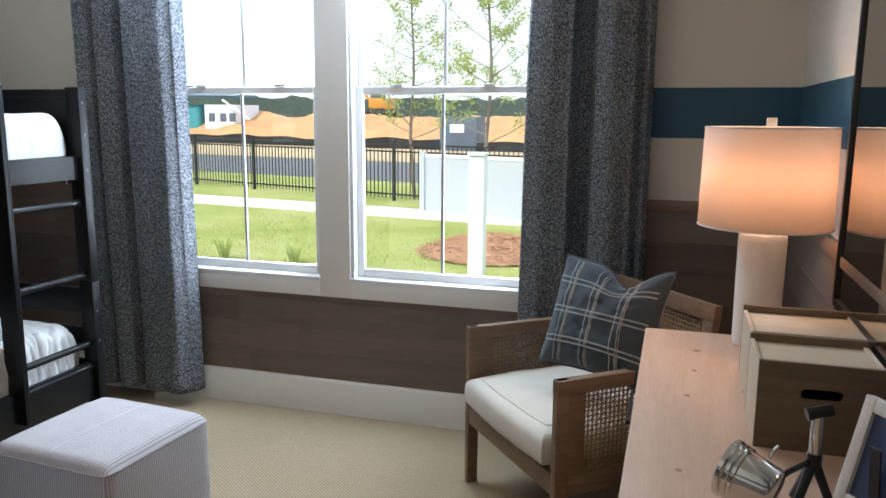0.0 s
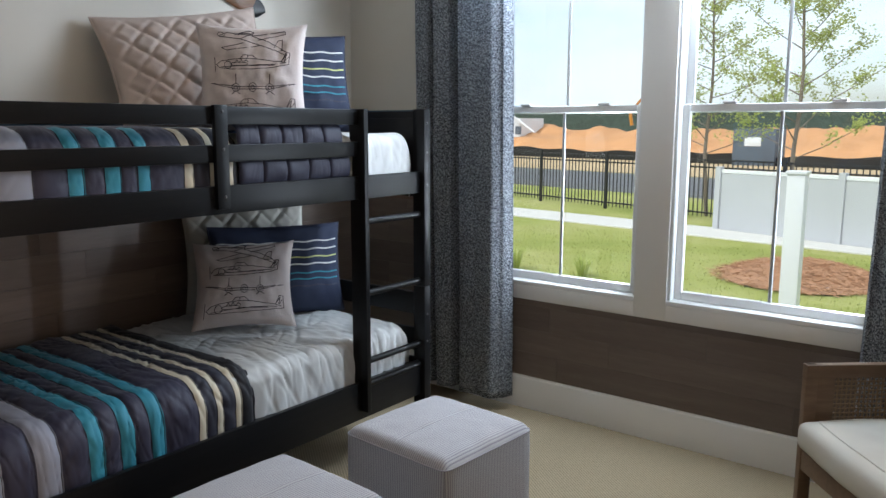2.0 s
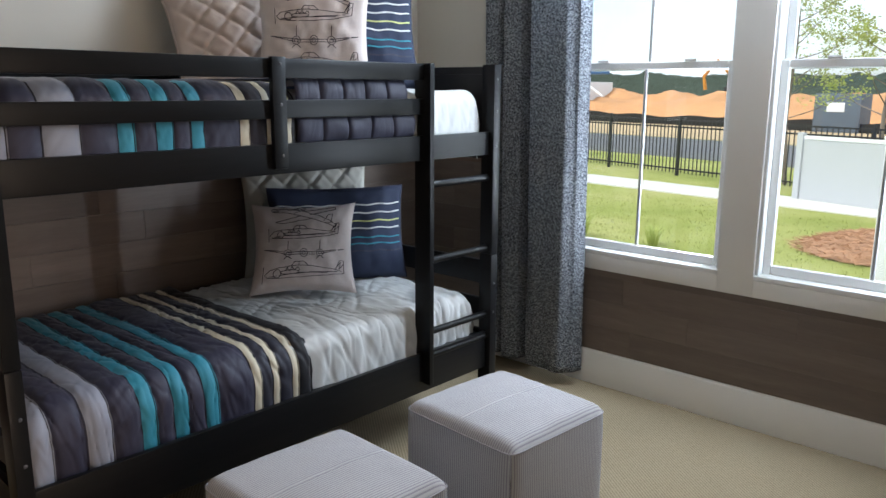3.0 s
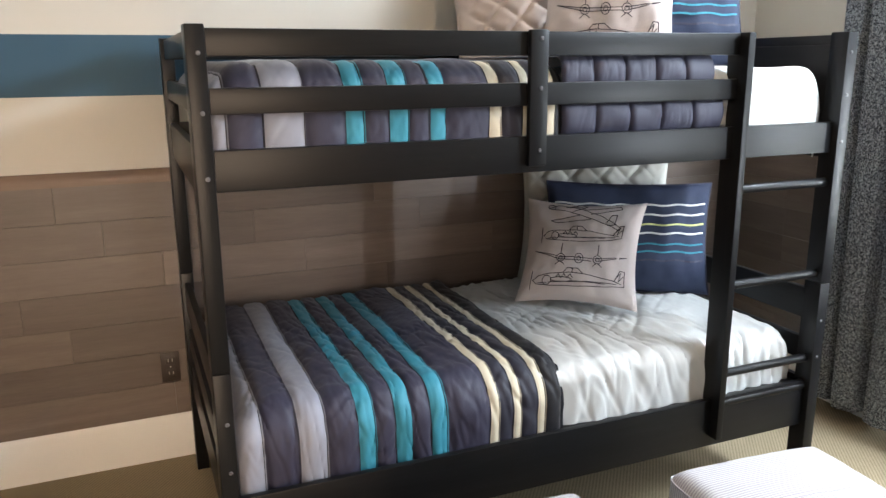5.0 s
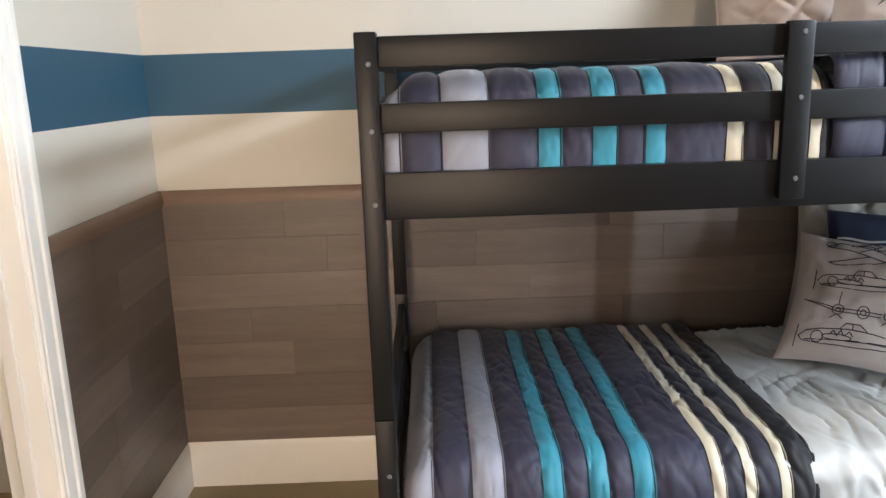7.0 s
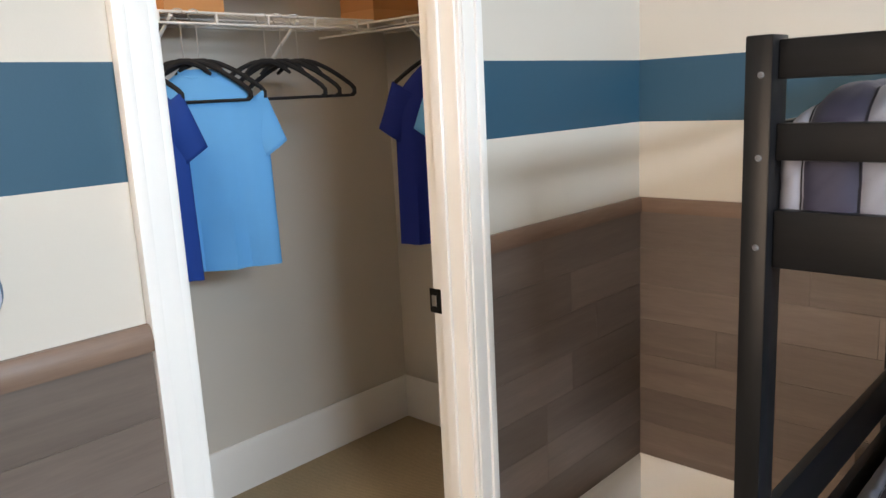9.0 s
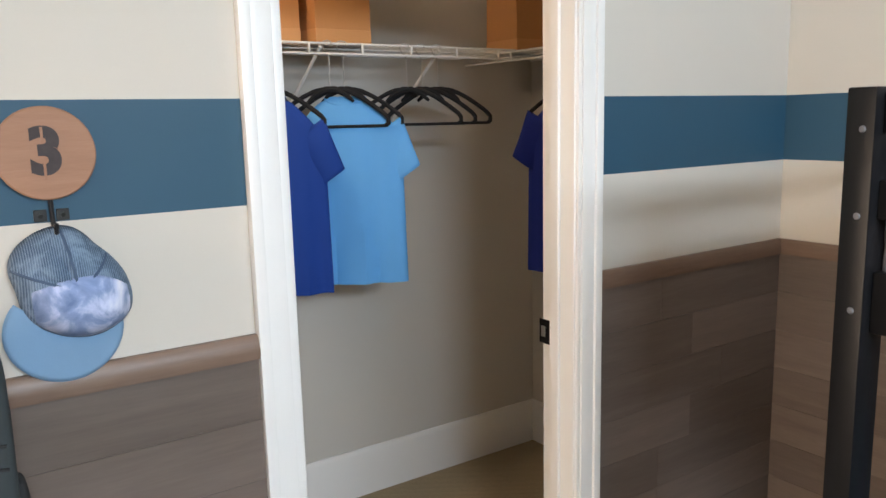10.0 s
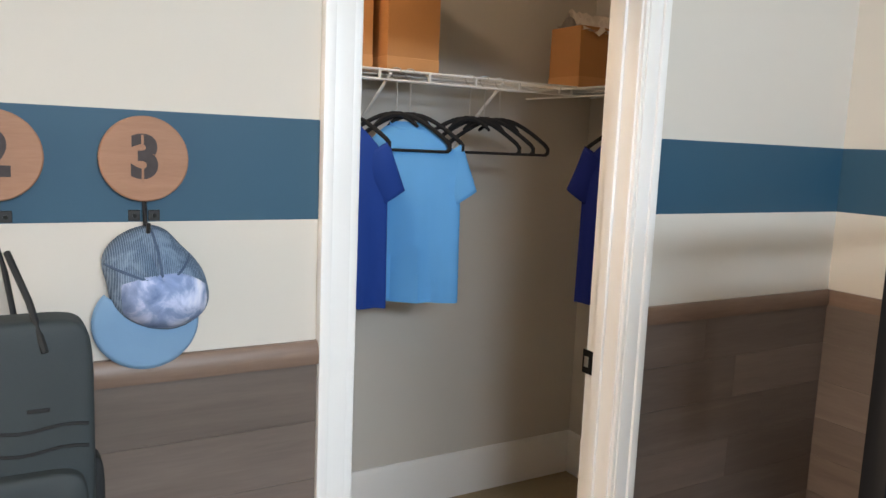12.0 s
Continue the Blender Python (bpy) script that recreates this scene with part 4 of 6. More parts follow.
# ---- pillows ----
def pillow_mesh(w, h, t, seed, pinch=0.085, wr=0.006, n=36, tuft=None, chop=0.0):
    def surf(u, v, side=1):
        x = u * w / 2 * (1 - pinch * (1 - v * v))
        y = v * h / 2 * (1 - pinch * (1 - u * u))
        d = t / 2 * max(0.0, (1 - u ** 2) * (1 - v ** 2)) ** 0.42
        dent = math.exp(-((u - 0.30) / 0.34) ** 2) * max(0.0, v) ** 2
        y -= chop * dent
        d *= 1 - 3.5 * chop * dent
        k = min(1.0, 4 * (1 - max(abs(u), abs(v))))
        d += wr * k * (noise.noise((u * 3 + seed, v * 3, side)) + 0.5 * noise.noise((u * 8, v * 8 + seed, side)))
        if tuft:
            p, q = (x + y) / tuft, (x - y) / tuft
            d += k * 0.017 * (min(1, 5 * abs(((p + .5) % 1) - .5)) ** 0.7 * min(1, 5 * abs(((q + .5) % 1) - .5)) ** 0.7 - 0.7)
        return Vector((x, y, side * d))
    bm = bmesh.new()
    sheet(bm, lambda a, b: surf(2 * a - 1, 2 * b - 1, 1), n, n)
    sheet(bm, lambda a, b: surf(1 - 2 * a, 2 * b - 1, -1), n, n)
    bmesh.ops.remove_doubles(bm, verts=bm.verts[:], dist=0.0004)
    bmesh.ops.recalc_face_normals(bm, faces=bm.faces[:])
    return bm, surf


def facing(center, right, up):
    """A pose with its x along right and its y close to up."""
    r = Vector(right).normalized()
    n = r.cross(Vector(up)).normalized()
    u = n.cross(r)
    m = Matrix((r, u, n)).transposed().to_4x4()
    m.translation = center
    return m


def piping(surf, r=0.004):
    bm = bmesh.new()
    pts = []
    for k in range(80):
        s = k / 20
        e = s % 1 * 2 - 1
        u, v = ((e, -1), (1, e), (-e, 1), (-1, -e))[int(s)]
        pts.append(surf(u, v))
    pts.append(pts[0])
    return tube(bm, pts, r, 6)


def ribbon(bm, pts, surf, w, h, width, lift=0.0012):
    """A flat drawn line along points (in metres from the middle), laid on the cloth."""
    ps = []
    for x, y in pts:
        u, v = max(-.97, min(.97, 2 * x / w)), max(-.97, min(.97, 2 * y / h))
        ps.append((Vector((x, y, 0)), surf(u, v) + Vector((0, 0, lift))))
    vs = []
    for i, (f, p) in enumerate(ps):
        d = ps[min(i + 1, len(ps) - 1)][0] - ps[max(i - 1, 0)][0]
        if d.length < 1e-7:
            d = Vector((1, 0, 0))
        s = Vector((-d.y, d.x, 0)).normalized() * width / 2
        vs.append((bm.verts.new(p - s), bm.verts.new(p + s)))
    for a, b in zip(vs, vs[1:]):
        bm.faces.new((a[0], b[0], b[1], a[1]))


def arc(cx, cy, rx, ry, a0=0, a1=360, n=18):
    return [(cx + rx * math.cos(radians(a0 + (a1 - a0) * i / n)), cy + ry * math.sin(radians(a0 + (a1 - a0) * i / n))) for i in range(n + 1)]


def line(a, b, n=8):
    return [(a[0] + (b[0] - a[0]) * i / n, a[1] + (b[1] - a[1]) * i / n) for i in range(n + 1)]


def poly(*pts):
    out = []
    for a, b in zip(pts, pts[1:]):
        out += line(a, b, 5)
    return out


def plane_side(cx, cy, s):
    """A propeller aircraft in side view."""
    k = s
    body = poly((-.50, .00), (-.44, .05), (-.30, .075), (-.10, .09), (.10, .08), (.30, .055), (.40, .05), (.46, .17), (.51, .17), (.50, .01), (.30, -.03), (0, -.06), (-.30, -.06), (-.46, -.04), (-.50, 0))
    out = [body, poly((-.16, .09), (-.12, .14), (0, .14), (.06, .085)), arc(-.18, .01, .12, .025), arc(-.34, .0, .05, .05, 0, 360, 12),
           line((-.30, -.02), (.30, .0)), line((-.06, .09), (-.06, .14), 3), poly((-.24, .03), (-.21, .07), (-.18, .02), (-.15, .075), (-.12, .025), (-.08, .07), (-.05, .03)), poly((.40, .06), (.47, .15), (.44, .05), (.50, .12)), line((-.44, -.03), (.42, .02)), line((-.52, -.10), (-.52, .10), 4), line((.38, .05), (.47, .03), 4)]
    return [[(cx + k * x, cy + k * y) for x, y in p] for p in out]


def plane_front(cx, cy, s):
    """A twin-engined aircraft from the front."""
    out = [poly((-.50, .05), (-.2, .0), (.2, .0), (.50, .05)), poly((-.50, .05), (-.2, -.03), (.2, -.03), (.50, .05)), arc(0, -.01, .045, .055), arc(0, -.01, .02, .025)]
    for x in (-.2, .2):
        out += [arc(x, -.01, .045, .045), arc(x, -.01, .02, .02), line((x, .04), (x + .005, .15), 4), line((x, -.05), (x - .05, -.09), 4), line((x, -.05), (x + .05, -.09), 4)]
    return [[(cx + s * x, cy + s * y) for x, y in p] for p in out]


def plane_view(cx, cy, s):
    """An aircraft seen obliquely from above."""
    out = [poly((-.48, .12), (-.2, .10), (.05, .02), (.35, -.10), (.44, -.08), (.20, .06), (-.05, .16), (-.35, .19), (-.48, .12)),
           poly((-.25, .16), (-.06, .23), (.02, .20), (-.16, .10)), poly((-.05, .05), (-.44, -.06), (-.36, -.09), (.10, -.01)), poly((.08, .08), (.46, .16), (.44, .20), (0, .15)),
           poly((.32, -.08), (.48, -.16), (.50, -.12), (.40, -.07)), poly((.30, -.06), (.36, .06), (.42, .07), (.42, -.06)), arc(-.44, .15, .05, .035), arc(-.10, .15, .10, .04, 0, 180)]
    return [[(cx + s * x, cy + s * y) for x, y in p] for p in out]


M_LINEN = weave("pale_pink_linen", (0.68, 0.60, 0.57), (0.60, 0.52, 0.49), 0.002, 0.9, 0.2)
M_PRINT = plain("dark_ink", (0.035, 0.025, 0.035), 0.85, 0.3, 30, 0.0)
M_SHAM = plain("grey_quilted_cloth", (0.47, 0.46, 0.41), 0.85, 0.08, 6, 0.2, 400, dist=0.001)
M_SHAMW = plain("beige_quilted_cloth", (0.50, 0.41, 0.36), 0.85, 0.08, 6, 0.2, 400, dist=0.001)
M_NAVYP = plain("navy_pillow_cloth", (0.016, 0.024, 0.056), 0.8, 0.25, 12, 0.3, 300, dist=0.001)
M_LINEW = plain("white_piping", (0.62, 0.62, 0.60), 0.8, 0.05, 20, 0.1, 300)
M_LINEY = plain("lime_piping", (0.50, 0.52, 0.20), 0.8, 0.05, 20, 0.1, 300)
M_LINET = plain("teal_piping", (0.03, 0.20, 0.27), 0.8, 0.05, 20, 0.1, 300)


def plane_pillow(center, right, up, w, h, t, seed):
    p = thing("throw_pillow", center, "pale pink throw pillow printed with dark line drawings of propeller aircraft", "pillow", "aircraft pillows")
    p.matrix_basis = facing(center, right, up)
    bm, surf = pillow_mesh(w, h, t, seed, 0.105, 0.012)
    part("cover", bm, M_LINEN, p, local=True)
    for fn, cy, s in ((plane_view, 0.31, 0.66), (plane_side, 0.11, 0.70), (plane_front, -0.10, 0.82), (plane_side, -0.33, 0.78)):
        bm = bmesh.new()
        for pts in fn(0.02 * w, cy * h, s * w):
            ribbon(bm, pts, surf, w, h, 0.0029)
        part("printed_aircraft", bm, M_PRINT, p, "dark aircraft line drawing", local=True, smooth=False)
    return p


def striped_pillow(center, right, up, w, h, t, seed):
    p = thing("striped_pillow", center, "navy pillow with thin white, lime and teal piped stripes", "pillow", "navy pillows")
    p.matrix_basis = facing(center, right, up)
    bm, surf = pillow_mesh(w, h, t, seed, 0.06, 0.013)
    part("cover", bm, M_NAVYP, p, local=True)
    for v, mat in ((0.62, M_LINEW), (0.44, M_LINEW), (0.26, M_LINEY), (0.10, M_LINEW), (-0.10, M_LINET), (-0.24, M_LINET), (-0.40, M_NAVYC)):
        bm = bmesh.new()
        ribbon(bm, [(w * (k / 30 - .5) * 0.94, v * h / 2 + 0.003 * math.sin(k * 1.1)) for k in range(31)], surf, w, h, 0.007, 0.002)
        part("piped_stripe", bm, mat, p, local=True, smooth=False)
    part("edge_piping", piping(surf, 0.004), M_NAVYC, p, local=True)
    return p


def quilted_sham(center, right, up, w, h, t, seed, mat, label):
    p = thing("quilted_sham", center, label, "pillow", "quilted shams")
    p.matrix_basis = facing(center, right, up)
    bm, surf = pillow_mesh(w, h, t, seed, 0.085, 0.010, 90, 0.125)
    part("cover", bm, mat, p, local=True)
    part("edge_piping", piping(surf, 0.005), mat, p, local=True)
    return p


U1 = (-0.17, 0.09, 0.98)
plane_pillow((-2.825, 2.475, 0.825), (0.68, 0.733, 0.014), (-0.36, 0.33, 0.86), 0.475, 0.435, 0.15, 1)
striped_pillow((-2.895, 2.745, 0.845), (0.40, 0.916, -0.019), U1, 0.675, 0.46, 0.14, 2)
quilted_sham((-3.095, 2.715, 0.935), (0.333, 0.942, -0.03), (-0.20, 0.12, 0.95), 0.66, 0.60, 0.15, 3, M_SHAM, "pale grey diamond-quilted sham leaning against the wall")
plane_pillow((-2.700, 2.470, 1.765), (0.72, 0.69, 0.0), (-0.10, 0.08, 0.98), 0.485, 0.49, 0.15, 4)
striped_pillow((-2.816, 2.748, 1.760), (0.40, 0.916, 0.02), U1, 0.68, 0.48, 0.14, 5)
quilted_sham((-3.067, 2.425, 1.815), (0.327, 0.936, 0.134), (-0.42, 0.03, 0.90), 0.76, 0.60, 0.17, 6, M_SHAMW, "beige diamond-quilted sham leaning in the upper bunk")

# ---- curtains ----
def curtain_material():
    m, nt, b = base_nodes("curtain_woven_black_white")
    tc = nt.nodes.new("ShaderNodeTexCoord")
    mp = nt.nodes.new("ShaderNodeMapping")
    mp.inputs["Scale"].default_value = (1.0, 0.8, 1.0)
    nt.links.new(tc.outputs["UV"], mp.inputs["Vector"])
    n1 = noise_of(nt, 118, 1, mp.outputs[0], 0.4, 0.4)
    n2 = noise_of(nt, 420, 2, tc.outputs["UV"])
    n3 = noise_of(nt, 5, 3, tc.outputs["UV"])
    ink, pale, mid = (0.012, 0.016, 0.028), (0.68, 0.73, 0.79), (0.26, 0.29, 0.35)
    c = ramp_of(nt, n1.outputs["Fac"], [(0.30, mid), (0.37, ink), (0.43, ink), (0.465, pale), (0.52, pale), (0.555, ink), (0.61, ink), (0.66, pale)])
    c = mix_col(nt, n2.outputs["Fac"], mix_col(nt, 1.0, c, (0.72, 0.72, 0.72), 'MULTIPLY'), c)
    c = mix_col(nt, n3.outputs["Fac"], mix_col(nt, 1.0, c, (0.85, 0.85, 0.85), 'MULTIPLY'), c)
    f = n1.outputs["Fac"]
    nt.links.new(c, b.inputs["Base Color"])
    b.inputs["Roughness"].default_value = 0.9
    bump_of(nt, b, f, 0.3, 0.001)
    tr = nt.nodes.new("ShaderNodeBsdfTranslucent")
    nt.links.new(c, tr.inputs["Color"])
    mx = nt.nodes.new("ShaderNodeMixShader")
    mx.inputs[0].default_value = 0.42
    nt.links.new(b.outputs[0], mx.inputs[1])
    nt.links.new(tr.outputs[0], mx.inputs[2])
    nt.links.new(mx.outputs[0], nt.nodes["Material Output"].inputs[0])
    return m


M_CURT = curtain_material()
M_RODB = plain("dark_bronze_rod", (0.02, 0.018, 0.016), 0.4, 0.1, 10, 0.05, 100, 0.6)
ROD_Z = 2.705


def curtain(folds, x0, x1, x0b, x1b, zb, seed, label):
    """A gathered panel. folds: (place along the width from 0 to 1, depth towards the room)."""
    t = thing("curtain", ((x0 + x1) / 2, 3.70, ROD_Z), label, "curtain", "window curtains")
    nu, nv = 150, 60

    def f(u, v):
        z = zb + (ROD_Z - zb) * v
        a = x0b + (x1b - x0b) * u
        b = x0 + (x1 - x0) * u
        x = a + (b - a) * v
        i = max(k for k in range(len(folds)) if folds[k][0] <= u + 1e-9)
        i = min(i, len(folds) - 2)
        w = (u - folds[i][0]) / (folds[i + 1][0] - folds[i][0])
        w = w * w * (3 - 2 * w)
        d = folds[i][1] + (folds[i + 1][1] - folds[i][1]) * w
        d *= 0.75 + 0.25 * (1 - v)
        d += 0.006 * noise.noise((u * 14, v * 3, seed)) + 0.010 * (1 - v) * math.sin(u * 23 + seed)
        x += 0.008 * noise.noise((u * 5, v * 2.5, seed + 3))
        return Vector((x, 3.745 - d, z))
    bm = sheet(bmesh.new(), f, nu, nv)
    uv = bm.loops.layers.uv.new("cloth")
    bm.verts.ensure_lookup_table()
    run = [0.0]
    for i in range(nu):
        p, q = bm.verts[i * (nv + 1)].co, bm.verts[(i + 1) * (nv + 1)].co
        run.append(run[-1] + math.hypot(p.x - q.x, p.y - q.y))
    bm.verts.index_update()
    for fc in bm.faces:
        for lp in fc.loops:
            k = lp.vert.index
            lp[uv].uv = (run[k // (nv + 1)], lp.vert.co.z)
    cl = part("cloth", bm, M_CURT, t)
    thick(cl, 0.003)
    for k in range(6):
        xr = x0 + (x1 - x0) * (k + 0.5) / 6
        bm = bmesh.new()
        tube(bm, [(xr, 3.70 + 0.022 * math.cos(a * 0.628), ROD_Z + 0.022 * math.sin(a * 0.628)) for a in range(11)], 0.003, 6)
        part("ring", bm, M_RODB, t)
    return t


curtain([(0, .01), (.05, .11), (.16, .10), (.205, -.01), (.25, .12), (.40, .105), (.44, -.02), (.475, -.02), (.52, .115), (.66, .13), (.86, .125), (.95, .09), (1, .02)],
        -2.790, -2.150, -2.720, -2.118, 0.075, 1.0, "dark blue-grey woven curtain hanging in folds beside the window")
curtain([(0, .0), (.05, .11), (.20, .125), (.38, .10), (.43, -.02), (.52, -.02), (.57, .10), (.70, .13), (.86, .10), (.92, .04), (.96, .08), (1, .01)],
        -0.385, 0.128, -0.440, 0.135, 0.075, 4.0, "dark blue-grey woven curtain hanging in folds behind the armchair")
cr = thing("curtain_rod", (-1.33, 3.70, ROD_Z), "dark bronze curtain rod over the window", "rod")
part("bar", rod(bmesh.new(), (-2.95, 3.70, ROD_Z), (0.30, 3.70, ROD_Z), 0.013, 14), M_RODB, cr)
for x in (-2.88, -1.366, 0.24):
    part("bracket", tube(bmesh.new(), [(x, 3.70, ROD_Z - 0.014), (x, 3.75, ROD_Z - 0.016), (x, 3.80, ROD_Z - 0.016)], 0.006, 8), M_RODB, cr)
for x in (-2.97, 0.32):
    bm = bmesh.new()
    bmesh.ops.create_uvsphere(bm, u_segments=16, v_segments=10, radius=0.024, matrix=Matrix.Translation((x, 3.70, ROD_Z)))
    part("finial", bm, M_RODB, cr)

# ---- ottomans ----
def stripe_cloth(name, axis):
    m, nt, b = base_nodes(name)
    v = object_vec(nt)
    w = nt.nodes.new("ShaderNodeTexWave")
    w.bands_direction = axis
    w.inputs["Scale"].default_value = 0.314 / 0.0088
    w.inputs["Distortion"].default_value = 0.15
    nt.links.new(v, w.inputs["Vector"])
    c = ramp_of(nt, w.outputs["Fac"], [(0.10, (0.33, 0.31, 0.34)), (0.40, (0.51, 0.495, 0.51)), (0.8, (0.555, 0.54, 0.54))])
    n1 = noise_of(nt, 5, 4, v)
    n2 = noise_of(nt, 600, 2, v)
    c = mix_col(nt, n1.outputs["Fac"], mix_col(nt, 1.0, c, (0.93, 0.93, 0.93), 'MULTIPLY'), c)
    nt.links.new(c, b.inputs["Base Color"])
    b.inputs["Roughness"].default_value = 0.9
    b.inputs["Sheen Weight"].default_value = 0.15
    h = mix_col(nt, 0.25, w.outputs["Color"], n2.outputs["Color"])
    bump_of(nt, b, h, 0.35, 0.0015)
    return m


M_STRX, M_STRY = stripe_cloth("pinstripe_across", 'X'), stripe_cloth("pinstripe_along", 'Y')
M_SEAM = plain("grey_piping_cord", (0.42, 0.40, 0.43), 0.9, 0.1, 20, 0.1, 300)


def soften(a, b):
    """Draws a square's outline in at its corners."""
    m = max(abs(a), abs(b))
    return 1.0 if m < 1e-6 else 1 - (1 - m / (abs(a) ** 16 + abs(b) ** 16) ** (1 / 16)) * m ** 4


def ottoman(cx, cy, turn, s=0.50, h=0.478):
    t = thing("cube_ottoman", (cx, cy, 0), "cube ottoman in white cloth with fine grey pinstripes", "ottoman", "cube ottomans", turn)
    q = s / 2

    def top(u, v):
        a, b = 2 * u - 1, 2 * v - 1
        e = max(0, (max(abs(a), abs(b)) - 0.80) / 0.20)
        dz = -0.034 * e ** 2.6 + 0.014 * (1 - a * a) * (1 - b * b) - 0.004 * math.exp(-(a / 0.012) ** 2) * (1 - e)
        dz += 0.002 * noise.noise((a * 4, b * 4, turn))
        rr = soften(a, b) * (1 - 0.006 * e ** 4)
        return Vector((a * q * rr, b * q * rr, h + dz))
    part("top_panel", sheet(bmesh.new(), top, 60, 60), M_STRX, t, local=True)
    for k in range(4):
        m = Matrix.Rotation(math.pi / 2 * k, 4, 'Z')

        def side(u, v):
            a = 2 * u - 1
            rr = soften(a, 1.0) * (1 - 0.006 * max(0.0, v * 6 - 5) ** 2)
            bow = 0.006 * (1 - a * a) * math.sin(math.pi * v) + 0.0015 * noise.noise((a * 3, v * 4, k + turn))
            return m @ Vector((a * q * rr, -q * rr - bow, 0.012 + (h - 0.042) * v))
        part("side_panel", sheet(bmesh.new(), side, 24, 12), M_STRX if k % 2 == 0 else M_STRY, t, local=True)
    pts = []
    for k in range(121):
        a = k / 120 * 4
        e = a % 1 * 2 - 1
        x, y = ((e, -1), (1, e), (-e, 1), (-1, -e))[int(a) % 4]
        rr = soften(x, y) * 0.995
        pts.append((x * q * rr, y * q * rr, h - 0.030))
    part("piping", tube(bmesh.new(), pts, 0.0022, 6), M_SEAM, t, local=True)
    part("base", bx(-q * .94, -q * .94, 0, q * .94, q * .94, 0.014), M_BLACK, t, local=True)
    return t


ottoman(-1.583, 2.371, -4.5)
ottoman(-1.632, 1.616, -2.5)

# ---- armchair ----
M_OAK = wood("washed_oak", (0.14, 0.085, 0.050), (0.29, 0.195, 0.125), 1, 0.5, 14, 3.0, True, 0.15)
M_CANE = wood("woven_cane", (0.20, 0.125, 0.065), (0.36, 0.25, 0.145), 2, 0.6, 6, 20.0, True, 0.1)
M_SEATC = plain("cream_linen", (0.66, 0.63, 0.55), 0.9, 0.06, 6, 0.3, 420, dist=0.001)
ch = thing("armchair", (-0.05, 3.24, 0), "oak armchair with woven cane panels and a cream seat cushion", "chair")
ch.matrix_basis = pose(-0.3185, 3.010, 0, 0, 0, -50.4)   # x along the front from arm to arm, y to the back
CW, CD, CA, CB = 0.725, 0.63, 0.680, 0.885


def cane(m, w, h, parent):
    """Woven cane: crossing strands with open holes."""
    bm = bmesh.new()
    step = 0.017
    nx, nz = int(w / step), int(h / step)
    for i in range(nx + 1):
        x = -w / 2 + w * i / nx
        box(bm, x - 0.0026, -0.0016, -h / 2, x + 0.0026, 0.0016, h / 2, 0, 1, m)
    for j in range(nz + 1):
        z = -h / 2 + h * j / nz
        box(bm, -w / 2, -0.0030, z - 0.0026, w / 2, -0.0002, z + 0.0026, 0, 1, m)
    for s in (-1, 1):
        for i in range(-nz, nx + 1, 2):
            p = [(i * step, 0), ((i + nz) * step, h)]
            a, b = [Vector((-w / 2 + px, 0.001, (-h / 2 + pz) * s)) for px, pz in p]
            if a.x < -w / 2:
                f = (-w / 2 - a.x) / (b.x - a.x)
                a = a.lerp(b, f)
            if b.x > w / 2:
                f = (w / 2 - a.x) / (b.x - a.x)
                b = a.lerp(b, f)
            if b.x - a.x > 0.02:
                d = (b - a).normalized()
                w2 = Vector((-d.z, 0, d.x)) * 0.0014
                vs = [bm.verts.new(m @ q) for q in (a - w2, b - w2, b + w2, a + w2)]
                bm.faces.new(vs)
    return tagged(part("cane_panel", bm, M_CANE, parent, "woven cane panel", local=True, smooth=False), kind="stuff")


for s, x in ((-1, -CW / 2), (1, CW / 2 - 0.03)):
    bm = bmesh.new()
    box(bm, x, 0, 0.0, x + 0.03, 0.048, CA, 0.004)
    part("front_leg", bm, M_OAK, ch, local=True)
    part("back_leg", bx(x, CD - 0.048, 0, x + 0.03, CD, CA - 0.02, 0.004), M_OAK, ch, local=True)
    part("arm_rail", bx(x - 0.004, 0.0, CA - 0.052, x + 0.034, CD, CA, 0.006), M_OAK, ch, local=True)
    part("side_rail", bx(x, 0.048, 0.265, x + 0.03, CD - 0.048, 0.34, 0.004), M_OAK, ch, local=True)
    part("arm_stile", bx(x + 0.004, 0.048, 0.34, x + 0.026, 0.115, CA - 0.052, 0.003), M_OAK, ch, local=True)
    part("arm_stile", bx(x + 0.004, CD - 0.115, 0.34, x + 0.026, CD - 0.048, CA - 0.052, 0.003), M_OAK, ch, local=True)
    m = Matrix.Translation((x + 0.015, CD / 2, 0.485)) @ Matrix.Rotation(math.pi / 2, 4, 'Z')
    cane(m, CD - 0.23, 0.286, ch)
tilt = Matrix.Translation((0, CD - 0.01, 0.33)) @ Matrix.Rotation(radians(-7), 4, 'X')
hw = CW / 2 - 0.032
part("back_rail", bx(-hw, -0.018, 0.475, hw, 0.018, 0.537, 0.005, 2, tilt), M_OAK, ch, local=True)
part("back_rail", bx(-hw, -0.018, 0.0, hw, 0.018, 0.06, 0.005, 2, tilt), M_OAK, ch, local=True)
for x in (-hw, hw - 0.05):
    part("back_stile", bx(x, -0.018, 0.06, x + 0.05, 0.018, 0.475, 0.005, 2, tilt), M_OAK, ch, local=True)
cane(tilt @ Matrix.Translation((0, 0, 0.2675)), 2 * hw - 0.10, 0.415, ch)
part("front_rail", bx(-CW / 2 + 0.03, 0.004, 0.265, CW / 2 - 0.03, 0.034, 0.34, 0.004), M_OAK, ch, local=True)


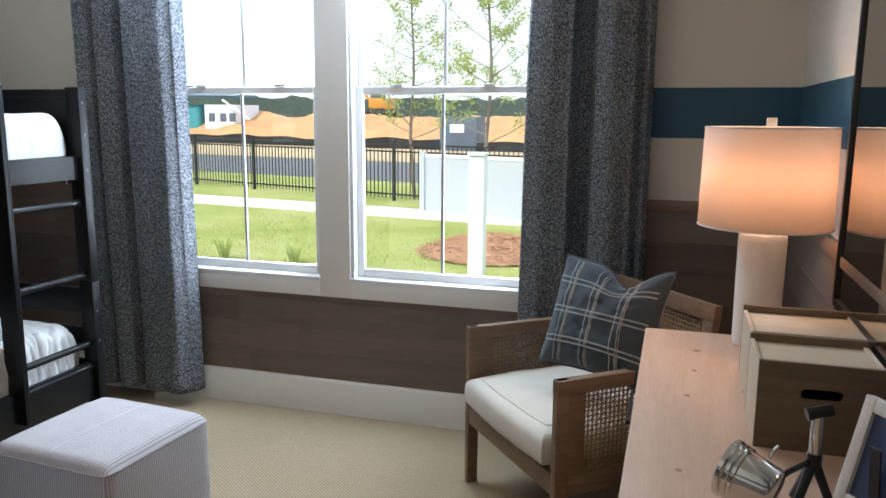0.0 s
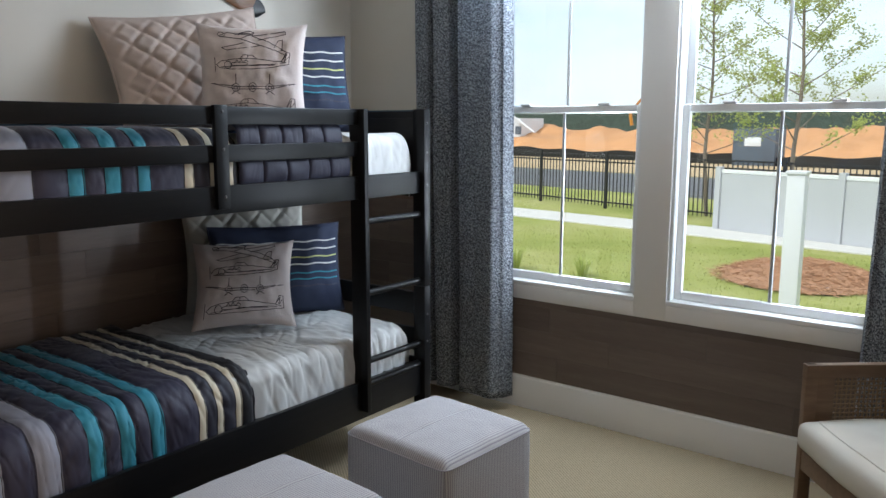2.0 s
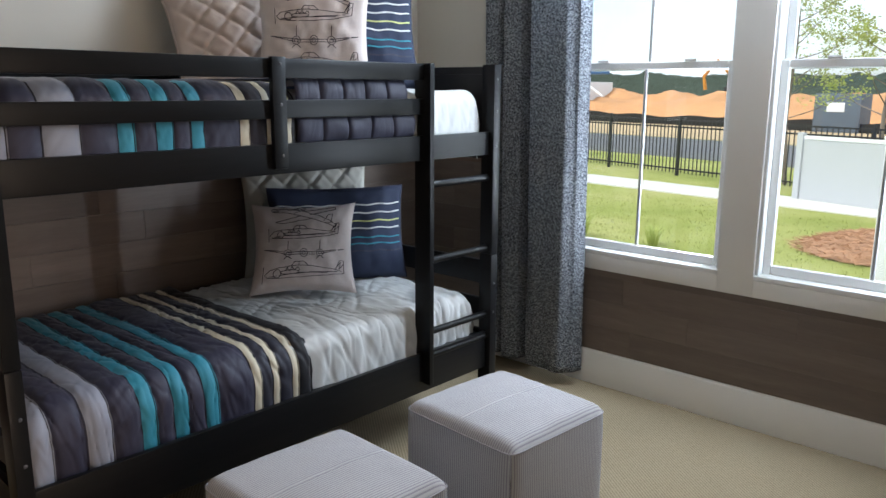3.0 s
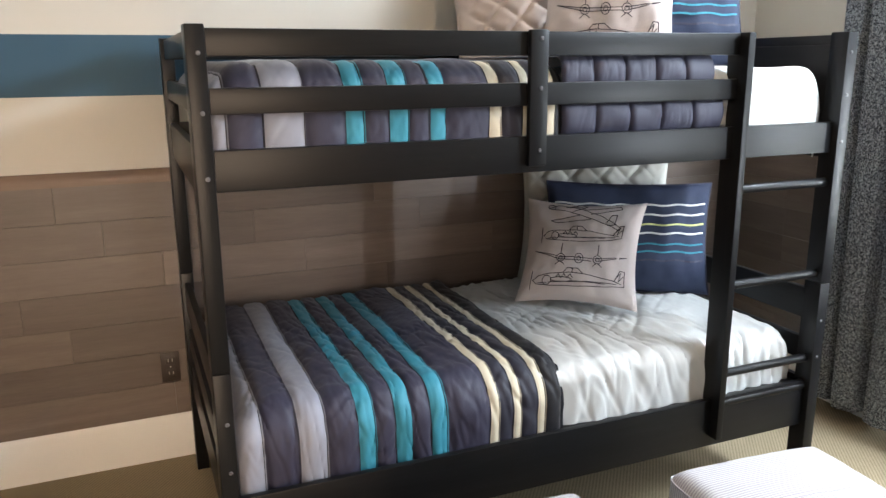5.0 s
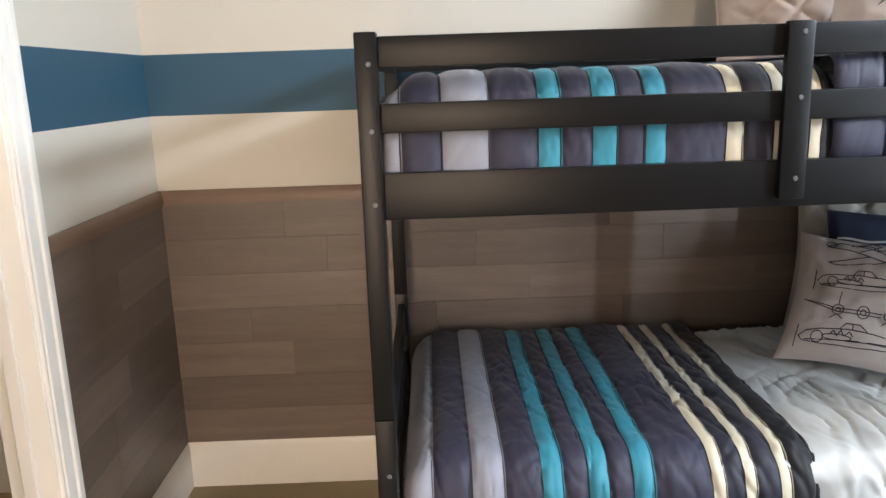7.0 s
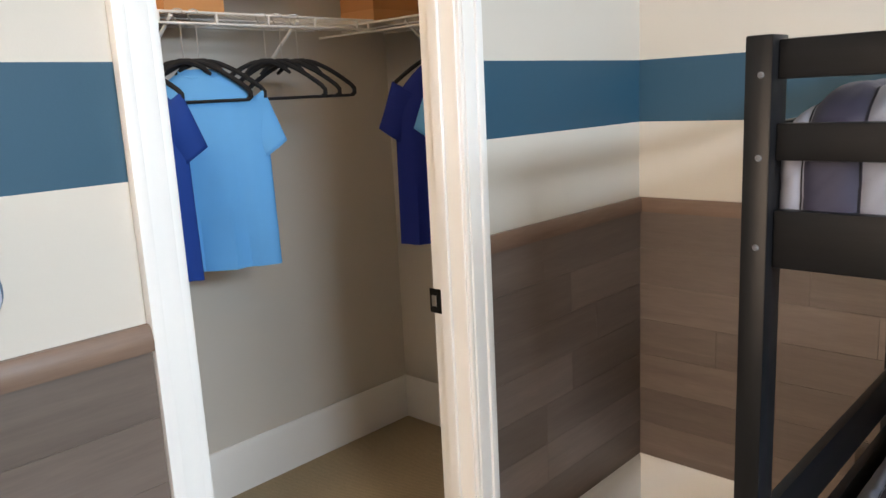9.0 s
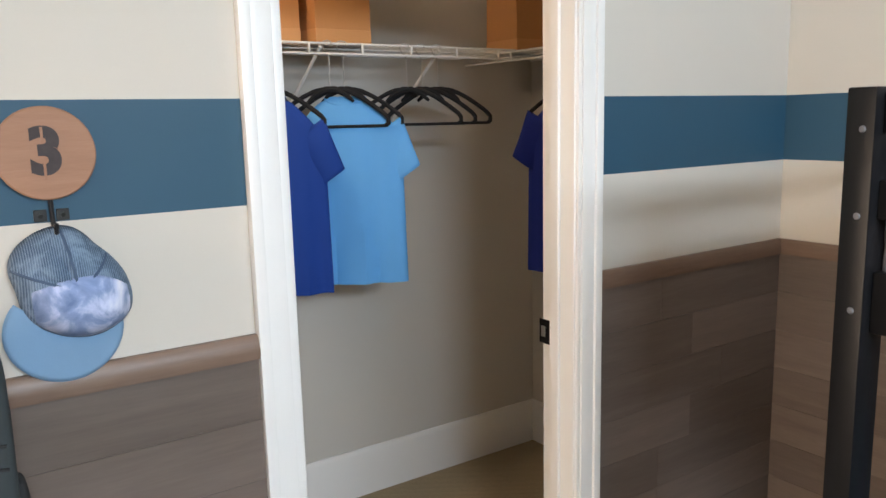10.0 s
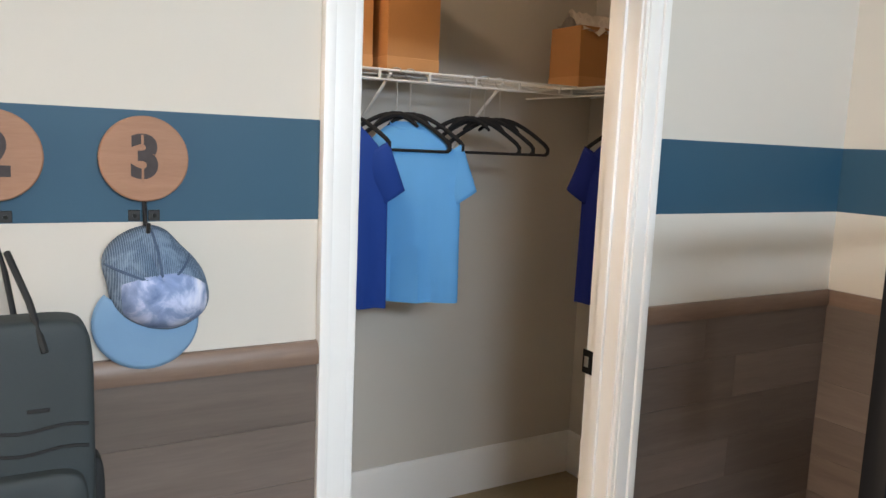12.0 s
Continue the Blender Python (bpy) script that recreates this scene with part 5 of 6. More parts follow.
def cushion(u, v):
    a = 2 * math.pi * u
    k = math.sin(math.pi * (v - 0.5))
    r = abs(math.cos(math.pi * (v - 0.5))) ** 0.35
    c, s = math.cos(a), math.sin(a)
    q = max(abs(c), abs(s)) ** -0.86
    x = c * q * 0.330 * r
    y = 0.285 + s * q * 0.305 * r
    z = 0.415 + 0.078 * math.copysign(abs(k) ** 0.55, k)
    return Vector((x, y - 0.02, z + 0.004 * noise.noise((x * 8, y * 8, 3))))


part("seat_cushion", sheet(bmesh.new(), cushion, 72, 24, True), M_SEATC, ch, "cream linen seat cushion", local=True)
part("cushion_piping", tube(bmesh.new(), [cushion(k / 64, 0.80) for k in range(65)], 0.004, 6), M_SEATC, ch, local=True)

# plaid pillow on the chair
M_PLAID = weave("slate_wool", (0.050, 0.066, 0.078), (0.030, 0.040, 0.050), 0.0022, 0.95, 0.3)
M_PLAIDL = plain("grey_plaid_line", (0.30, 0.31, 0.31), 0.95, 0.1, 40, 0.1, 300)
M_PLAIDB = plain("tan_plaid_line", (0.30, 0.23, 0.17), 0.95, 0.1, 40, 0.1, 300)
pp = thing("plaid_pillow", (0.02, 3.10, 0.70), "slate grey pillow with pale windowpane plaid lines", "pillow")
pp.matrix_basis = facing((0.020, 3.105, 0.805), (0.85, -0.52, 0.01), (0.17, 0.33, 0.92))
pw_, ph_ = 0.48, 0.43
bm, surf = pillow_mesh(pw_, ph_, 0.17, 11, 0.09, 0.010, 40, None, 0.075)
part("cover", bm, M_PLAID, pp, local=True)
for v in (-0.55, 0.0, 0.55):
    for dv, mat in ((-0.045, M_PLAIDL), (0.045, M_PLAIDL)):
        bm = bmesh.new()
        ribbon(bm, [(pw_ * (k / 30 - .5) * 0.95, (v + dv) * ph_ / 2) for k in range(31)], surf, pw_, ph_, 0.006, 0.002)
        part("plaid_line", bm, mat, pp, local=True, smooth=False)
for v in (-0.60, -0.05, 0.50):
    for dv, mat in ((-0.05, M_PLAIDL), (0.05, M_PLAIDL), (0.085, M_PLAIDB)):
        bm = bmesh.new()
        ribbon(bm, [((v + dv) * pw_ / 2, ph_ * (k / 30 - .5) * 0.95) for k in range(31)], surf, pw_, ph_, 0.005, 0.0022)
        part("plaid_line", bm, mat, pp, local=True, smooth=False)
part("edge_piping", piping(surf, 0.004), M_PLAID, pp, local=True)

# ---- dresser and what stands on it ----
DZ = 0.86
M_PINE = wood("pale_pine", (0.46, 0.29, 0.19), (0.66, 0.48, 0.35), 1, 0.5, 10, 2.2, True, 0.08)
M_CRATE = wood("brown_ply", (0.13, 0.085, 0.050), (0.25, 0.17, 0.10), 0, 0.6, 10, 3.0, True, 0.1)
M_CRATEL = wood("pale_ply", (0.42, 0.34, 0.24), (0.60, 0.52, 0.40), 0, 0.6, 10, 3.0, True, 0.1)
M_KNOT = plain("pine_knot", (0.34, 0.205, 0.125), 0.6, 0.2, 60, 0.1, 200)
dr = thing("dresser", (0.44, 2.0, 0), "pale pine dresser with slim dark pulls", "dresser")
top = part("top", bx(0.176, 1.08, DZ - 0.028, 0.706, 2.834, DZ, 0.004), M_PINE, dr)
for kx, ky, kr in ((0.33, 2.62, 0.012), (0.32, 2.43, 0.008), (0.30, 2.23, 0.008), (0.28, 1.80, 0.007), (0.26, 1.62, 0.006), (0.44, 2.30, 0.010)):
    part("knot", lathe(bmesh.new(), [(kr, DZ - 0.001), (kr * .9, DZ + 0.0006)], 14, (kx, ky, 0)), M_KNOT, top)
part("carcass", bx(0.200, 1.10, 0.10, 0.700, 2.815, DZ - 0.028, 0.003), M_PINE, dr)
for y0 in (1.115, 1.972):
    for k in range(3):
        z0 = 0.13 + k * 0.232
        d = part("drawer_front", bx(0.182, y0, z0, 0.200, y0 + 0.835, z0 + 0.222, 0.003), M_PINE, dr)
        yc = y0 + 0.42
        part("pull", tube(bmesh.new(), [(0.182, yc - 0.12, z0 + 0.16), (0.158, yc - 0.12, z0 + 0.16), (0.158, yc + 0.12, z0 + 0.16), (0.182, yc + 0.12, z0 + 0.16)], 0.005, 8), M_RODB, d, "dark metal pull")
for x in (0.21, 0.64):
    for y in (1.11, 2.765):
        part("leg", bx(x, y, 0, x + 0.045, y + 0.045, 0.10, 0.003), M_PINE, dr)

M_SHADE, nt, b = base_nodes("lamp_shade_linen")
b.inputs["Base Color"].default_value = (0.80, 0.74, 0.66, 1)
b.inputs["Roughness"].default_value = 0.9
tr = nt.nodes.new("ShaderNodeBsdfTranslucent")
tr.inputs["Color"].default_value = (0.86, 0.70, 0.58, 1)
mx = nt.nodes.new("ShaderNodeMixShader")
mx.inputs[0].default_value = 0.5
nt.links.new(b.outputs[0], mx.inputs[1])
nt.links.new(tr.outputs[0], mx.inputs[2])
nt.links.new(mx.outputs[0], nt.nodes["Material Output"].inputs[0])
wv = object_vec(nt, (1, 1, 1))
bump_of(nt, b, noise_of(nt, 260, 2, wv).outputs["Fac"], 0.2, 0.001)
M_CERAM = plain("white_ceramic", (0.74, 0.71, 0.67), 0.45, 0.05, 6, 0.25, 60, dist=0.002)
LX, LY = 0.498, 2.742
lp = thing("table_lamp", (LX, LY, DZ), "white ceramic cylinder table lamp with a lit linen drum shade", "lamp")
part("base", lathe(bmesh.new(), [(0.060, DZ), (0.064, DZ + 0.004), (0.066, DZ + 0.03), (0.068, 1.18), (0.067, 1.197), (0.060, 1.205)], 48, (LX, LY, 0)), M_CERAM, lp)
part("neck", lathe(bmesh.new(), [(0.012, 1.205), (0.012, 1.26)], 16, (LX, LY, 0)), M_CHROME, lp)
sh = part("shade", lathe(bmesh.new(), [(0.186, 1.222), (0.181, 1.508)], 64, (LX, LY, 0), caps=False), M_SHADE, lp, "white linen drum shade glowing peach")
thick(sh, 0.002)
for r, z in ((0.186, 1.223), (0.181, 1.507)):
    part("shade_rim", tube(bmesh.new(), [(LX + r * math.cos(k * math.pi / 24), LY + r * math.sin(k * math.pi / 24), z) for k in range(49)], 0.0022, 6), M_CERAM, sh)
for k in range(3):
    a = k * 2.094
    part("spider", rod(bmesh.new(), (LX, LY, 1.498), (LX + 0.18 * math.cos(a), LY + 0.18 * math.sin(a), 1.500), 0.0018, 6), M_CHROME, sh)
part("harp", tube(bmesh.new(), [(LX + 0.045 * math.sin(k * math.pi / 10), LY, 1.25 + 0.245 * k / 10) for k in range(11)], 0.0018, 6), M_CHROME, lp)
part("finial", bx(LX - 0.014, LY - 0.008, 1.508, LX + 0.014, LY + 0.008, 1.535, 0.003), M_CERAM, lp)
bulb = bpy.data.lights.new("lamp_bulb", 'POINT')
bulb.energy = 4.1
bulb.shadow_soft_size = 0.035
bulb.color = (1.0, 0.60, 0.36)
new("lamp_bulb", bulb).matrix_basis = pose(LX, LY, 1.37)

# crates
def crate(x0, x1, y0, y1, h, label, slot):
    t = thing("wooden_crate", ((x0 + x1) / 2, (y0 + y1) / 2, DZ), label, "crate", "dresser crates")
    w = 0.010
    z1 = DZ + h
    part("back_board", bx(x0, y1 - w, DZ, x1, y1, z1, 0.002), M_CRATE, t)
    for x in (x0, x1 - w):
        part("side_board", bx(x, y0 + w, DZ, x + w, y1 - w, z1 - 0.012, 0.002), M_CRATEL, t)
    bm = bmesh.new()
    cx = (x0 + x1) / 2
    if slot:
        zc, sw, shh = DZ + h * 0.66, 0.040, 0.012
        ring = [(cx + (sw - shh) * (1 if math.cos(a) > 0 else -1) + shh * math.cos(a), zc + shh * math.sin(a)) for a in [radians(10 + 20 * k) for k in range(18)]]
        outer = [(x1, z1), (x0, z1), (x0, DZ), (x1, DZ)]
        for y in (y0, y0 + w):
            vo = [bm.verts.new((px, y, pz)) for px, pz in outer]
            vi = [bm.verts.new((px, y, pz)) for px, pz in ring]
            es = [bm.edges.new((vo[i], vo[(i + 1) % 4])) for i in range(4)] + [bm.edges.new((vi[i], vi[(i + 1) % 18])) for i in range(18)]
            bmesh.ops.triangle_fill(bm, edges=es, use_beauty=True)
        bm.verts.ensure_lookup_table()
        for i in range(4):
            bm.faces.new((bm.verts[i], bm.verts[(i + 1) % 4], bm.verts[22 + (i + 1) % 4], bm.verts[22 + i]))
        for i in range(18):
            bm.faces.new((bm.verts[4 + i], bm.verts[26 + i], bm.verts[26 + (i + 1) % 18], bm.verts[4 + (i + 1) % 18]))
        bmesh.ops.recalc_face_normals(bm, faces=bm.faces[:])
    else:
        box(bm, x0, y0, DZ, x1, y0 + w, z1, 0.002)
    part("front_board", bm, M_CRATE, t, smooth=False)
    part("lid", bx(x0 + w, y0 + w, z1 - 0.030, x1 - w, y1 - w, z1 - 0.018, 0.002), M_CRATEL, t, "pale inner lid")
    part("bottom_board", bx(x0 + w, y0 + w, DZ, x1 - w, y1 - w, DZ + 0.008, 0.001), M_CRATEL, t)
    return t


crate(0.428, 0.672, 1.962, 2.180, 0.188, "brown wooden crate with a slotted handle hole", True)
crate(0.435, 0.694, 2.192, 2.470, 0.185, "larger brown wooden crate with a pale inside", False)

# tripod lamp with a chrome head, and a photo frame
M_BLK = plain("black_enamel", (0.010, 0.010, 0.011), 0.3, 0.1, 10, 0.02, 100)
ts = thing("tripod_spotlight", (0.47, 1.66, DZ), "small chrome searchlight on a black and silver tripod", "lamp")
hd = Vector((0.388, 1.585, 0.958))
hm = Matrix.Translation(hd) @ Matrix.Rotation(radians(-28), 4, 'Z') @ Matrix.Rotation(radians(-78), 4, 'Y')
bm = lathe(bmesh.new(), [(0.010, -0.050), (0.032, -0.048), (0.036, -0.040), (0.040, 0.018), (0.043, 0.020), (0.043, 0.026), (0.041, 0.028), (0.044, 0.032), (0.044, 0.038), (0.042, 0.040),
                         (0.046, 0.045), (0.046, 0.054), (0.041, 0.054), (0.036, 0.040)], 40)
bmesh.ops.transform(bm, matrix=hm @ Matrix.Diagonal((1.08, 1.08, 0.80, 1)), verts=bm.verts[:])
hdo = part("head", bm, M_CHROME, ts, "polished chrome drum with ridged rim")
part("lens", lathe(bmesh.new(), [(0.041, 0.046), (0.030, 0.050), (0.01, 0.052)], 32, (0, 0, 0)), M_GLASS, hdo, local=False).matrix_basis = hm @ Matrix.Diagonal((1.08, 1.08, 0.80, 1))
part("wing_nut", tube(bmesh.new(), [hd + Vector((0.028, 0.03, 0.03)), hd + Vector((0.034, 0.03, 0.045)), hd + Vector((0.040, 0.034, 0.05))], 0.003, 8), M_CHROME, hdo)
hub = Vector((0.492, 1.672, 1.055))
part("yoke", tube(bmesh.new(), [hd + Vector((0.03, 0.02, -0.01)), hd + Vector((0.06, 0.05, 0.0)), Vector((hub.x, hub.y, hub.z - 0.085))], 0.005, 8), M_BLK, ts)
part("hub", rod(bmesh.new(), hub - Vector((0.018, 0.004, 0.006)), hub + Vector((0.022, 0.004, 0.004)), 0.011, 16), M_BLK, ts)
mid = Vector((hub.x, hub.y, hub.z - 0.085))
part("column", rod(bmesh.new(), hub, mid, 0.0100, 14), M_CHROME, ts, "silver column")
part("collar", rod(bmesh.new(), mid + Vector((0, 0, 0.012)), mid - Vector((0, 0, 0.016)), 0.0125, 14), M_BLK, ts)
for fx, fy in ((0.448, 1.612), (0.536, 1.655), (0.478, 1.755)):
    part("leg", rod(bmesh.new(), mid, Vector((fx, fy, DZ + 0.002)), 0.0085, 12, 0.007), M_BLK, ts)
pf = thing("photo_frame", (0.60, 1.70, DZ), "white wooden photo frame with a dark blue picture, leaning", "picture frame")
fmx = Matrix.Translation((0.585, 1.69, DZ + 0.004)) @ Matrix.Rotation(radians(-62), 4, 'Z') @ Matrix.Rotation(radians(-14), 4, 'X')
M_FRAMEW = wood("limewashed_wood", (0.52, 0.47, 0.42), (0.72, 0.68, 0.62), 2, 0.6, 12, 4)
M_PIC = plain("dark_blue_picture", (0.05, 0.07, 0.14), 0.3, 0.6, 18, 0.0)
for a, b_, c, d in ((-0.075, 0, -0.050, 0.20), (0.050, 0, 0.075, 0.20), (-0.050, 0, 0.050, 0.025), (-0.050, 0.175, 0.050, 0.20)):
    part("frame_bar", bx(a, -0.010, b_, c, 0.010, d, 0.003, 2, fmx), M_FRAMEW, pf)
part("picture", bx(-0.052, -0.002, 0.022, 0.052, 0.004, 0.178, 0, 1, fmx), M_PIC, pf, "dark blue picture under glass", smooth=False)
part("strut", bx(-0.012, 0.010, 0.0, 0.012, 0.014, 0.13, 0.001, 1, fmx @ Matrix.Translation((0, 0.0, 0)) @ Matrix.Rotation(radians(18), 4, 'X')), M_BLK, pf)

# mirror on the east wall
M_MIRROR, nt, b = base_nodes("mirror_glass")
b.inputs["Base Color"].default_value = (0.62, 0.62, 0.60, 1)
b.inputs["Metallic"].default_value = 1.0
b.inputs["Roughness"].default_value = 0.03
mi = thing("wall_mirror", (XE, 2.0, 1.5), "large wall mirror in a slim black frame above the dresser", "mirror")
part("glass", bx(0.694, 1.32, 1.034, 0.697, 2.655, 1.96), M_MIRROR, mi, "dim mirror glass", smooth=False)
for y0, y1, z0, z1 in ((1.30, 2.675, 1.014, 1.036), (1.30, 2.675, 1.958, 1.98), (1.30, 1.322, 1.036, 1.958), (2.653, 2.675, 1.036, 1.958)):
    part("frame_bar", bx(0.686, y0, z0, 0.703, y1, z1, 0.002), M_BLK, mi)
part("backing", bx(0.697, 1.31, 1.03, 0.7035, 2.665, 1.97), M_BLK, mi, smooth=False)

# ---- closet ----
M_WIRE = plain("white_coated_wire", (0.78, 0.77, 0.74), 0.4, 0.03, 10, 0.02, 100)
M_VELVET = plain("black_velvet", (0.006, 0.006, 0.007), 0.9, 0.2, 30, 0.2, 400)
SHZ, SHY = 1.866, -0.757


def wire_shelf(name, a, b, depth_way, depth, label, braces):
    """A coated wire shelf: front from a to b, wires running back along depth_way."""
    a, b, dw = Vector(a), Vector(b), Vector(depth_way)
    t = thing(name, (a + b) / 2, label, "shelf", "closet shelves")
    ln = (b - a).length
    d = (b - a).normalized()
    for dz, r in ((0.0, 0.0042), (-0.034, 0.0042)):
        part("front_wire", rod(bmesh.new(), a + Vector((0, 0, dz)), b + Vector((0, 0, dz)), r, 8), M_WIRE, t)
    for k in (0.33, 0.66, 0.98):
        part("long_wire", rod(bmesh.new(), a + dw * depth * k - Vector((0, 0, 0.006)), b + dw * depth * k - Vector((0, 0, 0.006)), 0.003, 8), M_WIRE, t)
    bm = bmesh.new()
    n = int(ln / 0.0255)
    for i in range(n + 1):
        p = a + d * (ln * i / n)
        rod(bm, p, p + dw * depth, 0.0016, 5, caps=False)
    tagged(part("wire_grid", bm, M_WIRE, t), kind="stuff")
    for s in braces:
        p = a + d * s
        part("lip_clip", bx(-0.004, -0.005, -0.037, 0.004, 0.005, 0.003, 0.001, 1, Matrix.Translation(p)), M_WIRE, t)
    return t, a, d, dw


ws, a, d, dw = wire_shelf("wire_shelf", (CXE - 0.01, SHY, SHZ), (XW + 0.40, SHY, SHZ), (0, -1, 0), 0.38, "white coated wire shelf on the closet back wall", (0.95, 1.14, 1.34, 1.54, 1.74, 1.94))
for x in (-1.70, -2.14, -2.62):
    part("brace", rod(bmesh.new(), (x, SHY + 0.004, SHZ - 0.012), (x + 0.02, CYS + 0.004, SHZ - 0.30), 0.006, 8), M_WIRE, ws)
ws2, a, d, dw = wire_shelf("wire_shelf", (XW + 0.37, YS - T - 0.012, SHZ), (XW + 0.37, CYS + 0.004, SHZ), (-1, 0, 0), 0.38, "white coated wire shelf on the closet side wall", (0.25, 0.55, 0.85))
part("brace", rod(bmesh.new(), (XW + 0.366, -0.62, SHZ - 0.012), (XW - 0.008, -0.62, SHZ - 0.30), 0.006, 8), M_WIRE, ws2)


def hanger(x, y, turn):
    t = thing("clothes_hanger", (x, y, SHZ), "slim black velvet hanger with a chrome hook", "hanger", "closet hangers", turn)
    z0 = -0.198
    bm = bmesh.new()
    pts = [(0, 0, z0 + 0.045)]
    for s in range(0, 11):
        u = s / 10
        pts.append((0.035 + 0.148 * u, 0, z0 + 0.045 - 0.012 * u - 0.075 * u ** 1.5))
    pts += [(0.194, 0, z0 - 0.056), (0.194, 0, z0 - 0.072), (0.184, 0, z0 - 0.080)]
    for s in (1, -1):
        tube(bm, [(p[0] * s, p[1], p[2]) for p in pts], 0.0078, 8)
    tube(bm, [(-0.186, 0, z0 - 0.080), (0, 0, z0 - 0.080), (0.186, 0, z0 - 0.080)], 0.0052, 8)
    tube(bm, [(-0.078, 0, z0 + 0.004), (-0.050, 0, z0 + 0.030), (-0.016, 0, z0 + 0.046), (0.016, 0, z0 + 0.046), (0.050, 0, z0 + 0.030), (0.078, 0, z0 + 0.004)], [0.005, 0.0095, 0.0108, 0.0108, 0.0095, 0.005], 8)
    part("body", bm, M_VELVET, t, local=True)
    part("hook", tube(bmesh.new(), [(0, 0, z0 + 0.045), (0, 0, -0.045), (0.004, 0, -0.032), (0.016, 0, -0.022), (0.022, 0, -0.008), (0.016, 0, 0.007), (0.004, 0, 0.0095), (-0.008, 0, 0.006), (-0.012, 0, -0.004)], 0.0026, 8),
         M_STEEL, t, "bright chrome hook", local=True)
    return t


def tshirt(x, y, turn, col, seed, label, zs=1.70, length=0.665, half=0.196):
    """A short-sleeved shirt hanging flat, with a front, a back and open sleeves."""
    t = thing("t_shirt", (x, y, zs), label, "shirt", "hanging shirts", turn)
    mat = plain("jersey_%d" % seed, col, 0.85, 0.08, 5, 0.2, 500, dist=0.001)

    def body(u, v):
        a = 2 * math.pi * u
        c, s = math.cos(a), math.sin(a)
        h = v
        w = half * (0.97 + 0.05 * h)
        if h < 0.14:
            w *= 0.30 + 0.70 * (h / 0.14) ** 0.75
        dep = 0.012 + 0.030 * min(1, h * 2.2)
        fold = 0.010 * h * math.sin(c * 9 + seed) + 0.006 * h * math.sin(c * 17 + seed * 2)
        z = -h * length
        if h < 0.14:
            z = -0.10 * (abs(c) ** 1.2) * (h / 0.14) - h * length * 0.35
        return Vector((w * c, dep * s + fold, z))
    part("body", sheet(bmesh.new(), body, 48, 40, True), mat, t, local=True)
    for sd in (1, -1):
        def sleeve(u, v):
            a = 2 * math.pi * u
            c, s = math.cos(a), math.sin(a)
            p = Vector((0.150, 0, -0.100)).lerp(Vector((0.214, 0, -0.268)), v)
            ax = Vector((0.82, 0, 0.57))
            r = 0.052 - 0.004 * v
            q = p + ax * (r * c) + Vector((0, (0.014 + 0.012 * v) * s + 0.006 * math.sin(v * 5 + seed), 0))
            return Vector((q.x * sd, q.y, q.z))
        thick(part("sleeve", sheet(bmesh.new(), sleeve, 28, 12, True), mat, t, local=True), 0.003)
    part("collar", tube(bmesh.new(), [(0.068 * math.cos(k * math.pi / 12), 0.014 * math.sin(k * math.pi / 12), -0.006 - 0.022 * abs(math.sin(k * math.pi / 12))) for k in range(25)], 0.006, 8), mat, t, local=True)
    return t


HT = -30
for x in (-2.480, -2.545, -2.615):
    hanger(x, SHY - 0.002, HT)
hanger(-2.226, SHY - 0.002, HT)
hanger(-2.172, SHY - 0.002, HT)
hanger(-1.930, SHY - 0.002, HT)
tshirt(-2.226, SHY - 0.002, HT, (0.115, 0.36, 0.72), 3, "light blue short-sleeved t-shirt on a hanger", 1.690, 0.655)
tshirt(-1.930, SHY - 0.002, HT, (0.001, 0.036, 0.25), 6, "deep blue short-sleeved t-shirt on a hanger", 1.690, 0.655)
tshirt(-3.018, -0.425, -52, (0.001, 0.014, 0.20), 8, "deep blue short-sleeved t-shirt on the closet side wall", 1.70, 0.68)
hanger(-3.018, -0.425, -52)
tshirt(-3.018, -0.240, -52, (0.115, 0.36, 0.72), 4, "light blue short-sleeved t-shirt on the closet side wall", 1.70, 0.68)
hanger(-3.018, -0.240, -52)

M_KRAFT = plain("kraft_cardboard", (0.50, 0.235, 0.080), 0.75, 0.06, 4, 0.15, 160)
M_KRAFTD = plain("kraft_fold", (0.58, 0.29, 0.11), 0.75, 0.06, 4, 0.15, 160)
M_TISSUE = plain("tissue_paper", (0.74, 0.66, 0.58), 0.8, 0.05, 20, 0.3, 80)


